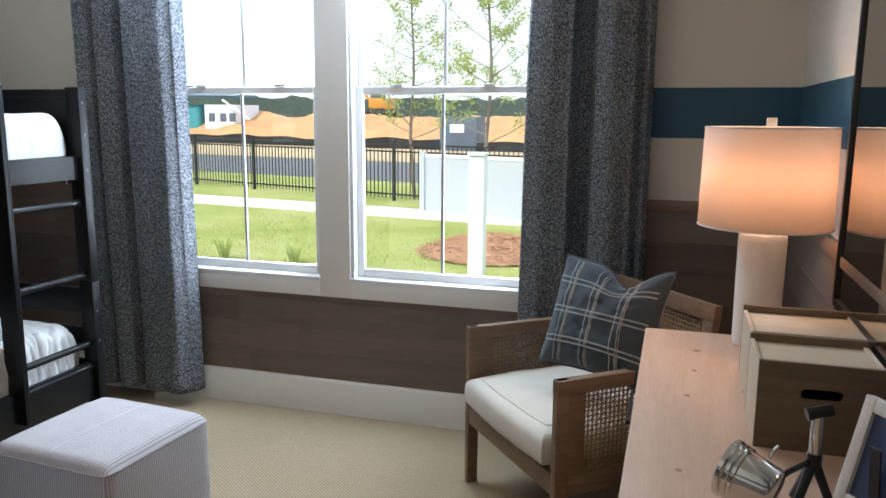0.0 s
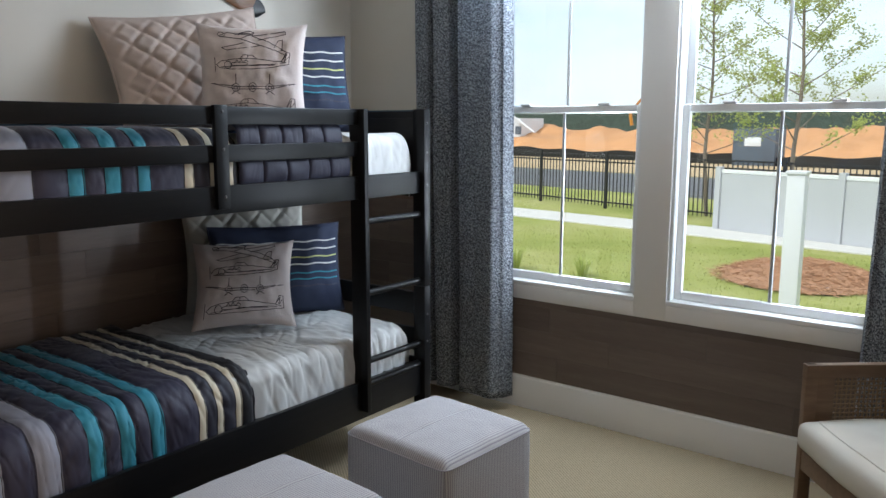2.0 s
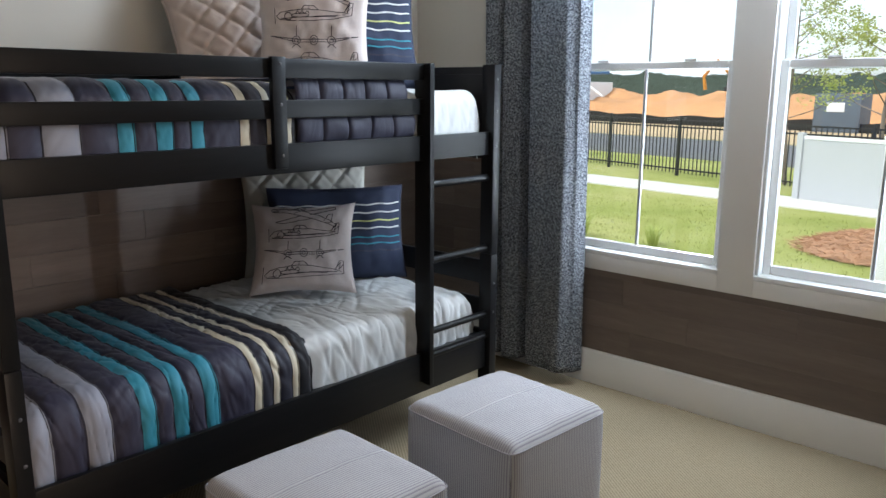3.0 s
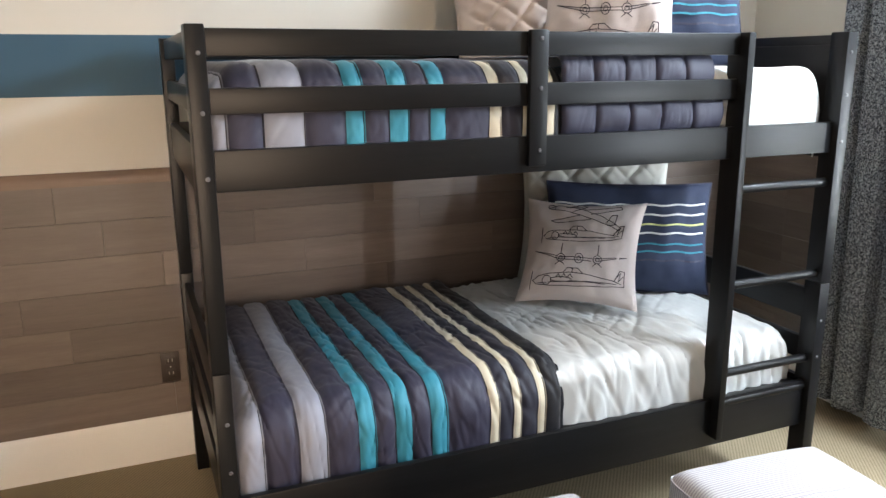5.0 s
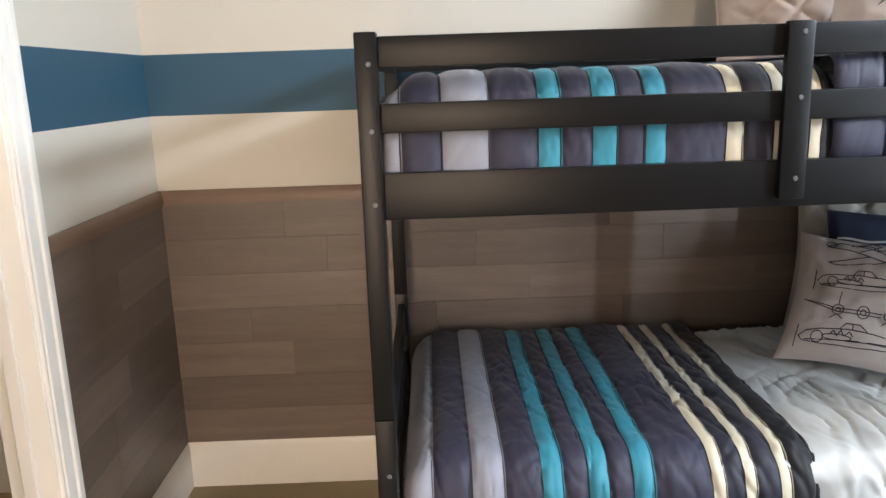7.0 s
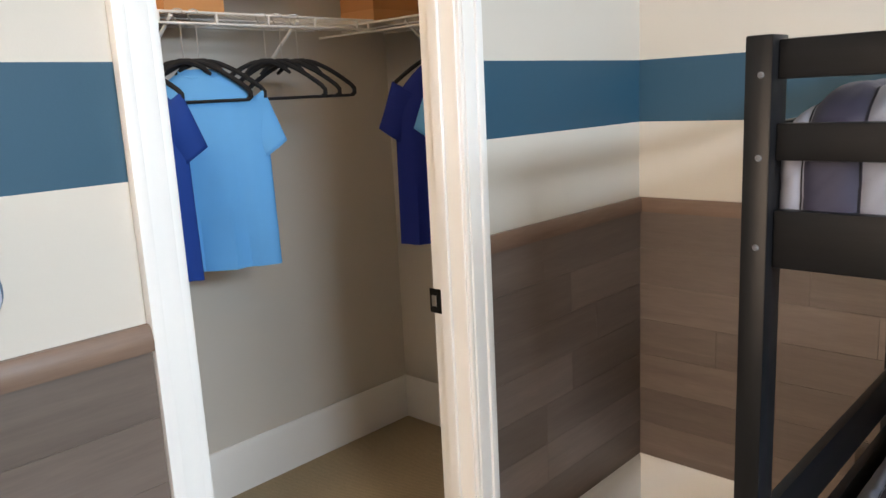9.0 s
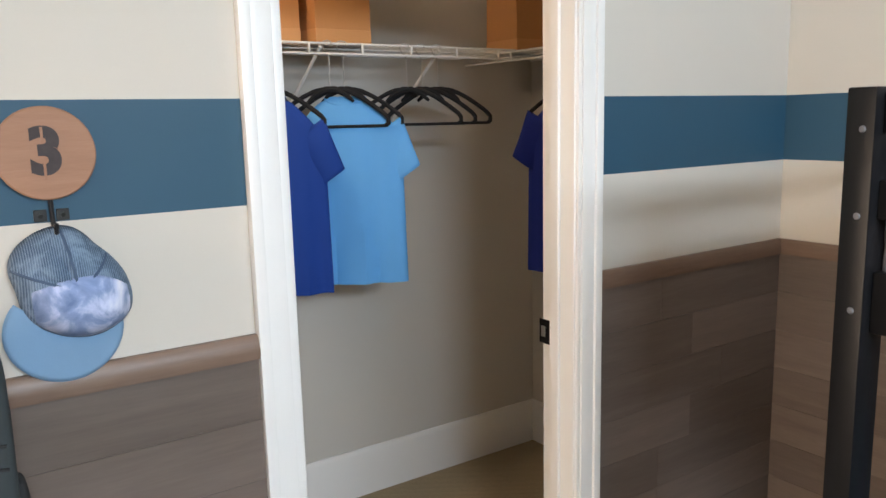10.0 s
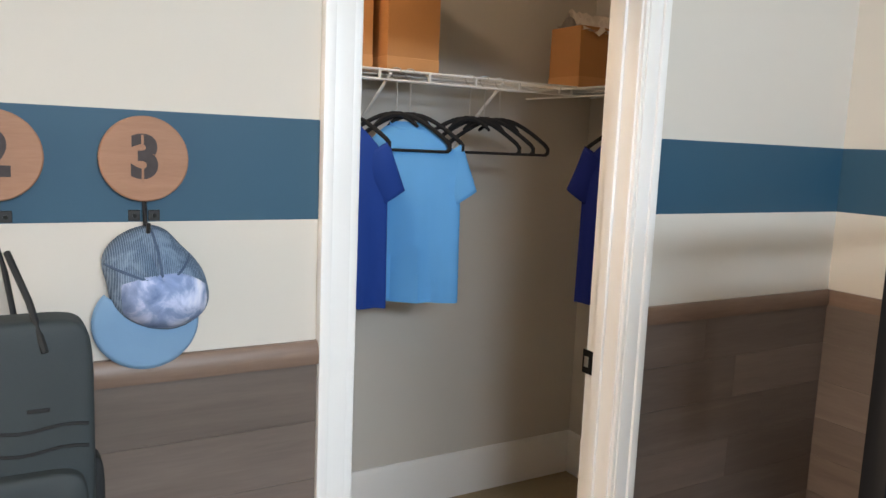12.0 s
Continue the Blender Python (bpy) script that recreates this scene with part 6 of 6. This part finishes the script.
def paper_bag(x0, x1, y0, y1, h, turn, label, tissue=False):
    cx, cy = (x0 + x1) / 2, (y0 + y1) / 2
    t = thing("paper_bag", (cx, cy, SHZ + 0.004), label, "bag", "closet bags", turn)
    w, dp = (x1 - x0) / 2, (y1 - y0) / 2
    bm = bmesh.new()
    q = [(-w, -dp), (w, -dp), (w, dp), (-w, dp)]
    lo = [bm.verts.new((px, py, 0)) for px, py in q]
    mid = [bm.verts.new((px, py, h * 0.5)) for px, py in q]
    hi = [bm.verts.new((px, py * 0.96, h)) for px, py in q]
    for r0, r1 in ((lo, mid), (mid, hi)):
        for k in range(4):
            bm.faces.new((r0[k], r0[(k + 1) % 4], r1[(k + 1) % 4], r1[k]))
    bm.faces.new(lo[::-1])
    thick(part("wrapper", bm, M_KRAFT, t, local=True, smooth=False), 0.002)
    part("bottom_fold", bx(-w - 0.0015, -dp - 0.0025, 0.0, w + 0.0015, dp + 0.0025, 0.052, 0.001, 1), M_KRAFTD, t, local=True)
    if tissue:
        for k in range(3):
            bm = sheet(bmesh.new(), lambda u, v: Vector(((2 * u - 1) * w * 0.95, (2 * v - 1) * dp * 0.9 + 0.01 * k, h - 0.02 + 0.075 * (1 - abs(2 * v - 1)) + 0.040 * noise.noise((u * 5, v * 5, k * 4)))), 16, 12)
            thick(part("tissue", bm, M_TISSUE, t, "crumpled white tissue paper", local=True, smooth=False), 0.0006)
    return t


paper_bag(-2.372, -2.152, -1.02, -0.825, 0.40, 3, "tall brown kraft paper bag on the wire shelf")
paper_bag(-2.120, -1.86, -1.05, -0.86, 0.40, -4, "tall brown kraft paper bag on the wire shelf")
paper_bag(-3.330, -3.055, -1.03, -0.83, 0.26, 0, "brown kraft paper bag with white tissue on the wire shelf", True)

# ---- hooks, cap and backpack on the south wall ----
M_DISC = wood("tan_wood_disc", (0.27, 0.135, 0.075), (0.40, 0.225, 0.14), 0, 0.6, 8, 5.0, True, 0.1)
M_STENCIL = plain("dark_stencil_paint", (0.055, 0.045, 0.045), 0.8, 0.3, 60, 0.1, 200)


def number_hook(x, digit):
    t = thing("wall_hook", (x, YS, 1.565), "round wooden number disc with a black metal hook on the wall", "hook", "numbered hooks")
    m = Matrix.Translation((x, YS, 1.565)) @ Matrix.Rotation(radians(90), 4, 'X')
    bm = lathe(bmesh.new(), [(0.078, 0.0), (0.0805, 0.002), (0.0805, 0.014), (0.078, 0.016)], 56)
    bmesh.ops.transform(bm, matrix=Matrix.Translation((x, YS, 1.565)) @ Matrix.Rotation(radians(-90), 4, 'X'), verts=bm.verts[:])
    dsc = part("disc", bm, M_DISC, t, "tan wooden disc")
    cu = bpy.data.curves.new("numeral", 'FONT')
    cu.body = digit
    cu.size = 0.108
    cu.align_x, cu.align_y = 'CENTER', 'CENTER'
    cu.extrude = 0.0006
    cu.offset = 0.005
    tmp = new("numeral_outline", cu)
    me = bpy.data.meshes.new_from_object(tmp.evaluated_get(bpy.context.evaluated_depsgraph_get()))
    bpy.data.objects.remove(tmp)
    bpy.data.curves.remove(cu)
    me.materials.clear()
    me.materials.append(M_STENCIL)
    me.transform(Matrix.Translation((x, YS + 0.0168, 1.565)) @ Matrix.Rotation(math.pi, 4, 'Z') @ Matrix.Rotation(radians(90), 4, 'X'))
    nu = new("numeral", me)
    nu.parent = dsc
    nu.matrix_parent_inverse = place_of(dsc).inverted()
    nu["label"] = "dark stencilled numeral"
    for dz in (0.031, -0.031):
        part("stencil_gap", bx(x - 0.0022 + 0.004, YS + 0.0160, 1.565 + dz - 0.014, x + 0.0022 + 0.004, YS + 0.0182, 1.565 + dz + 0.014), M_DISC, dsc, smooth=False)
    part("hook", tube(bmesh.new(), [(x, YS + 0.006, 1.49), (x, YS + 0.010, 1.458), (x, YS + 0.014, 1.435), (x, YS + 0.030, 1.420), (x, YS + 0.045, 1.430), (x, YS + 0.048, 1.446)], 0.0042, 8), M_BLK, t)
    for s in (-1, 1):
        pl = part("plate", bx(x + s * 0.018 - 0.0105, YS, 1.446, x + s * 0.018 + 0.0105, YS + 0.004, 1.467, 0.001, 1), M_BLK, t)
        part("screw", rod(bmesh.new(), (x + s * 0.018, YS + 0.004, 1.456), (x + s * 0.018, YS + 0.006, 1.456), 0.004, 10), M_STRIKE, pl)
    return t


number_hook(-1.168, "3")
number_hook(-0.918, "2")

def cap_mesh():
    m, nt, b = base_nodes("washed_denim_mesh")
    v = object_vec(nt)
    w = nt.nodes.new("ShaderNodeTexWave")
    w.bands_direction = 'X'
    w.inputs["Scale"].default_value = 84
    w.inputs["Distortion"].default_value = 1.2
    w.inputs["Detail Scale"].default_value = 2.0
    nt.links.new(v, w.inputs["Vector"])
    c = ramp_of(nt, w.outputs["Fac"], [(0.20, (0.050, 0.090, 0.155)), (0.6, (0.095, 0.155, 0.240)), (0.9, (0.165, 0.235, 0.33))])
    n1 = noise_of(nt, 24, 4, v, 0.6, 0.8)
    c = mix_col(nt, ramp_of(nt, n1.outputs["Fac"], [(0.45, (0, 0, 0)), (0.70, (0.7, 0.7, 0.7))]), c, (0.26, 0.36, 0.50))
    nt.links.new(c, b.inputs["Base Color"])
    b.inputs["Roughness"].default_value = 0.9
    bump_of(nt, b, w.outputs["Fac"], 0.6, 0.002)
    return m


M_CAPD = cap_mesh()
M_CAPS = plain("denim_tape", (0.060, 0.100, 0.17), 0.9, 0.2, 20, 0.4, 260)


def tie_dye():
    m, nt, b = base_nodes("tie_dye_cloth")
    v = object_vec(nt)
    n1 = noise_of(nt, 15, 5, v, 0.55, 0.6)
    c = ramp_of(nt, n1.outputs["Fac"], [(0.34, (0.105, 0.165, 0.31)), (0.50, (0.23, 0.31, 0.52)), (0.62, (0.55, 0.61, 0.80)), (0.72, (0.74, 0.77, 0.88))])
    nt.links.new(c, b.inputs["Base Color"])
    b.inputs["Roughness"].default_value = 0.9
    bump_of(nt, b, noise_of(nt, 500, 2, v).outputs["Fac"], 0.2, 0.001)
    return m


M_TIE = tie_dye()
M_BRIM = plain("sky_blue_brim_cloth", (0.20, 0.335, 0.50), 0.85, 0.08, 12, 0.25, 400, dist=0.001)
cp = thing("trucker_cap", (-1.168, YS + 0.04, 1.43), "faded blue trucker cap with a tie-dye front hanging on the hook", "cap")
CC = Vector((-1.189, YS + 0.012, 1.330))
CAP_R = (0.091, 0.080, 0.081, 0.105, 0.111, 0.110, 0.090, 0.091, 0.092, 0.096, 0.103, 0.107)


def cap_radius(a):
    """The crown's half width at an angle, from west over the top; its apex is pulled up to the hook."""
    q = (a / (2 * math.pi) % 1) * 12
    i, f = int(q), q % 1
    p0, p1, p2, p3 = (CAP_R[(i + k - 1) % 12] for k in range(4))
    return p1 + 0.5 * f * (p2 - p0 + f * (2 * p0 - 5 * p1 + 4 * p2 - p3 + f * (3 * (p1 - p2) + p3 - p0)))


def crown_at(a, r):
    k = cap_radius(a)
    x, z = -math.cos(a) * k * r, math.sin(a) * k * r
    y = 0.078 * max(0.0, 1 - r ** 2.6) ** 0.62
    fold = 0.010 * math.exp(-((a - 1.95) / 0.16) ** 2) + 0.007 * math.exp(-((a - 2.6) / 0.13) ** 2)
    y -= fold * math.sin(math.pi * min(1.0, r * 1.05))
    y += 0.0022 * noise.noise((x * 40, z * 40, 2.0))
    return CC + Vector((x, y, z))


thick(part("mesh_back", sheet(bmesh.new(), lambda u, v: crown_at(2 * math.pi * u, 0.02 + 0.98 * v), 72, 24), M_CAPD, cp, "dark blue mesh back"), 0.002)


def front(u, v):
    """The tie-dyed front, swelling over the lower part of the crown."""
    x = -0.076 + 0.168 * u
    z1 = 0.026 - (2.6 if x < 0.015 else 6.0) * (x - 0.015) ** 2
    lo, hi = -0.14, z1
    for k in range(18):
        m = (lo + hi) / 2
        if math.hypot(x, m) > 0.985 * cap_radius(math.atan2(m, x)):
            lo = m
        else:
            hi = m
    z = hi + (z1 - hi) * v
    b = math.atan2(z, x)
    p = crown_at(b, min(0.985, math.hypot(x, z) / cap_radius(b)))
    rise = min(1.0, 6 * min(v, 1 - v, u, 1 - u))
    return p + Vector((0, 0.002 + 0.009 * rise, 0))


thick(part("front_panel", sheet(bmesh.new(), front, 56, 20), M_TIE, cp, "blue and white tie-dyed front"), 0.002)


def brim(u, v):
    a = math.pi * (0.78 + 1.36 * u)
    r = 0.04 + 0.96 * v
    x, z = -math.cos(a) * 0.097 * r, math.sin(a) * 0.090 * r
    return Vector((-1.168, YS, 1.250)) + Vector((x, 0.034 - 0.010 * v - 0.25 * abs(x) ** 1.4, z))


thick(part("brim", sheet(bmesh.new(), brim, 48, 12), M_BRIM, cp, "sky blue curved brim"), 0.004)
part("brim_edge", tube(bmesh.new(), [brim(k / 40, 1.0) for k in range(41)], 0.0024, 6), M_BRIM, cp)
for a0, r1 in ((1.72, 1.0), (0.75, 1.0), (2.75, 1.0)):
    part("seam_tape", tube(bmesh.new(), [crown_at(a0, 0.05 + (r1 - 0.08) * k / 20) + Vector((0, 0.001, 0)) for k in range(21)], 0.003, 6), M_CAPS, cp)
part("button", lathe(bmesh.new(), [(0.002, 0.0), (0.006, 0.001), (0.005, 0.004)], 14, tuple(crown_at(0.0, 0.02) + Vector((0, 0.002, 0)))), M_CAPS, cp)

M_PACK = plain("charcoal_nylon", (0.030, 0.040, 0.043), 0.7, 0.15, 6, 0.3, 350, dist=0.001)
M_PACKD = plain("black_webbing", (0.012, 0.014, 0.015), 0.8, 0.1, 10, 0.3, 300)
bp = thing("backpack", (-0.918, YS + 0.09, 1.29), "charcoal backpack hanging from the hook by its loop", "backpack")


def soft_box(x0, x1, y0, y1, z0, z1, seed, r=0.35):
    def f(u, v):
        th = 2 * math.pi * u
        ph = math.pi * (v - 0.5)
        def pw(c, e):
            return math.copysign(abs(c) ** e, c)
        x = pw(math.cos(th), r) * pw(math.cos(ph), r)
        y = pw(math.sin(th), r) * pw(math.cos(ph), r)
        z = pw(math.sin(ph), r)
        n = 0.006 * noise.noise((x * 3, z * 4, seed))
        return Vector(((x0 + x1) / 2 + (x1 - x0) / 2 * x, (y0 + y1) / 2 + (y1 - y0) / 2 * y + n, (z0 + z1) / 2 + (z1 - z0) / 2 * z))
    bm = sheet(bmesh.new(), f, 48, 32, True)
    bmesh.ops.remove_doubles(bm, verts=bm.verts[:], dist=0.0005)
    return bm


PX0, PX1 = -1.062, -0.775
part("body", soft_box(PX0, PX1, YS + 0.030, YS + 0.135, 0.74, 1.290, 1, 0.22), M_PACK, bp)
part("front_pocket", soft_box(PX0 + 0.015, PX1 - 0.015, YS + 0.115, YS + 0.170, 0.76, 1.03, 2, 0.3), M_PACK, bp)
part("side_pocket", soft_box(PX0 - 0.016, PX0 + 0.03, YS + 0.05, YS + 0.125, 0.76, 1.03, 3, 0.4), M_PACKD, bp)
for z in (1.105, 1.065):
    part("zip", tube(bmesh.new(), [(PX0 + 0.012 + (PX1 - PX0 - 0.024) * k / 12, YS + 0.138, z + 0.004 * math.sin(k)) for k in range(13)], 0.003, 6), M_PACKD, bp)
part("top_zip", tube(bmesh.new(), [(PX0 + 0.004, YS + 0.10, 0.95), (PX0 + 0.002, YS + 0.10, 1.15), (PX0 + 0.014, YS + 0.10, 1.255), (PX0 + 0.05, YS + 0.10, 1.284), (PX1 - 0.05, YS + 0.10, 1.284)], 0.0035, 6), M_PACKD, bp)
part("loop", tube(bmesh.new(), [(-0.945, YS + 0.045, 1.27), (-0.932, YS + 0.040, 1.36), (-0.918, YS + 0.040, 1.432), (-0.906, YS + 0.040, 1.36), (-0.895, YS + 0.045, 1.27)], 0.005, 8), M_PACKD, bp)
part("strap_end", tube(bmesh.new(), [(-0.935, YS + 0.05, 1.40), (-0.965, YS + 0.10, 1.32), (-0.985, YS + 0.143, 1.24)], 0.006, 6), M_PACKD, bp)
part("tag", bx(-0.99, YS + 0.137, 1.135, -0.955, YS + 0.141, 1.142, 0.001, 1), M_PACKD, bp)

# ---- socket and propeller on the west wall ----
so = thing("wall_socket", (XW, 0.95, 0.39), "dark brown double socket plate on the wooden panelling", "socket")
M_BROWNP = plain("brown_plastic", (0.035, 0.022, 0.016), 0.4, 0.1, 10, 0.03, 100)
pl = part("plate", bx(XW + 0.0115, 0.915, 0.332, XW + 0.017, 0.985, 0.452, 0.002), M_BROWNP, so)
for z in (0.365, 0.418):
    ins = part("insert", bx(XW + 0.017, 0.932, z - 0.015, XW + 0.0185, 0.968, z + 0.018, 0.0015), M_BROWNP, pl)
    for y in (0.942, 0.957):
        part("slot", bx(XW + 0.0186, y, z - 0.005, XW + 0.0192, y + 0.0026, z + 0.008), M_STEEL, ins, smooth=False)
part("screw", rod(bmesh.new(), (XW + 0.017, 0.95, 0.392), (XW + 0.0185, 0.95, 0.392), 0.003, 10), M_STEEL, pl)

pr = thing("wooden_propeller", (XW, 2.35, 2.46), "varnished brown wooden propeller with dark tips mounted on the wall", "propeller")
M_PROP = wood("varnished_brown_wood", (0.10, 0.045, 0.022), (0.26, 0.125, 0.06), 1, 0.35, 10, 3.0)
pm = Matrix.Translation((XW + 0.03, 2.35, 2.475)) @ Matrix.Rotation(radians(-22.5), 4, 'X')


def blade(u, v, s0, s1):
    s = s0 + (s1 - s0) * u
    w = 0.040 + 0.016 * math.sin(min(1.0, abs(s) / 0.78) * 2.6)
    e = max(0.0, (abs(s) - 0.73) / 0.07)
    w *= math.sqrt(max(0.0, 1 - e * e))
    a = 2 * math.pi * v
    return pm @ Vector((0.012 * math.sin(a) + 0.014 * math.cos(a) * (1 if s > 0 else -1) * min(1, abs(s) * 3), s, w * math.cos(a)))


for nm, s0, s1, mat in (("blade", -0.72, 0.72, M_PROP), ("blade_tip", 0.721, 0.80, M_BLK), ("blade_tip", -0.80, -0.721, M_BLK)):
    bm = bmesh.new()
    sheet(bm, lambda u, v: blade(u, v, s0, s1), 48, 20)
    bmesh.ops.remove_doubles(bm, verts=bm.verts[:], dist=0.0003)
    part(nm, bm, mat, pr)
bm = lathe(bmesh.new(), [(0.055, -0.028), (0.055, 0.02), (0.03, 0.025)], 28)
bmesh.ops.transform(bm, matrix=pm @ Matrix.Rotation(math.pi / 2, 4, 'Y'), verts=bm.verts[:])
part("hub", bm, M_PROP, pr)

# ---- planks of the panelling ----
ROWS = 7
RH = (WAIN - 0.050 - BASE) / ROWS
prnd = random.Random(21)
cache = {}


def plank(owner, axis, c, sg, a, b, z0, z1, mat):
    """One board, a hair smaller than its place, standing 11 mm proud."""
    ln, hh = round(b - a, 3), round(z1 - z0, 4)
    key = (axis, sg, ln, hh)
    if key not in cache:
        g = 0.0003
        bm = bx(g, 0.0 if sg > 0 else -0.0115, g, ln - g, 0.0115 if sg > 0 else 0.0, hh - g, 0.0006, 1) if axis == 'x' else \
            bx(0.0 if sg > 0 else -0.0115, g, g, 0.0115 if sg > 0 else 0.0, ln - g, hh - g, 0.0006, 1)
        cache[key] = mesh_of("plank", bm, mat, False)
    ob = new("plank", cache[key])
    ob.parent = owner
    ob.matrix_basis = pose(a, c, z0) if axis == 'x' else pose(c, a, z0)


def clad(owner, axis, c, sg, a, b, mat, holes=()):
    for r in range(ROWS):
        z0, z1 = BASE + r * RH, BASE + (r + 1) * RH
        s = a
        first = True
        while s < b - 1e-4:
            ln = prnd.choice((0.55, 0.7, 0.85, 1.0, 1.2))
            if first:
                ln = prnd.choice((0.3, 0.45, 0.6, 0.8))
                first = False
            e = min(b, s + ln)
            if b - e < 0.2:
                e = b
            cuts = [(s, e)]
            top = z1
            for h0, h1, hz0 in holes:
                nxt = []
                for p, q in cuts:
                    if z1 <= hz0 + 1e-6 or q <= h0 or p >= h1:
                        nxt.append((p, q))
                    elif z0 < hz0 - 0.02:
                        if p < h0:
                            nxt.append((p, h0))
                        nxt.append((max(p, h0), min(q, h1), hz0))
                        if q > h1:
                            nxt.append((h1, q))
                    else:
                        if p < h0:
                            nxt.append((p, h0))
                        if q > h1:
                            nxt.append((h1, q))
                cuts = nxt
            for cpl in cuts:
                plank(owner, axis, c, sg, cpl[0], cpl[1], z0, cpl[2] if len(cpl) > 2 else z1, mat)
            s = e


OB = bpy.data.objects
clad(OB["wall_west"], 'y', XW, 1, YS, YN, M_PLANK_Y)
clad(OB["wall_east"], 'y', XE, -1, HY1, YN, M_PLANK_Y)
clad(OB["wall_north"], 'x', YN, -1, XW + 0.012, XE - 0.012, M_PLANK_X, [(W1[0] - 0.09, W2[1] + 0.09, WZ0 - 0.09)])
clad(OB["wall_south"], 'x', YS, 1, XW + 0.012, DX0 - 0.088, M_PLANK_X)
clad(OB["wall_south"], 'x', YS, 1, DX1 + 0.095, XE - 0.012, M_PLANK_X)
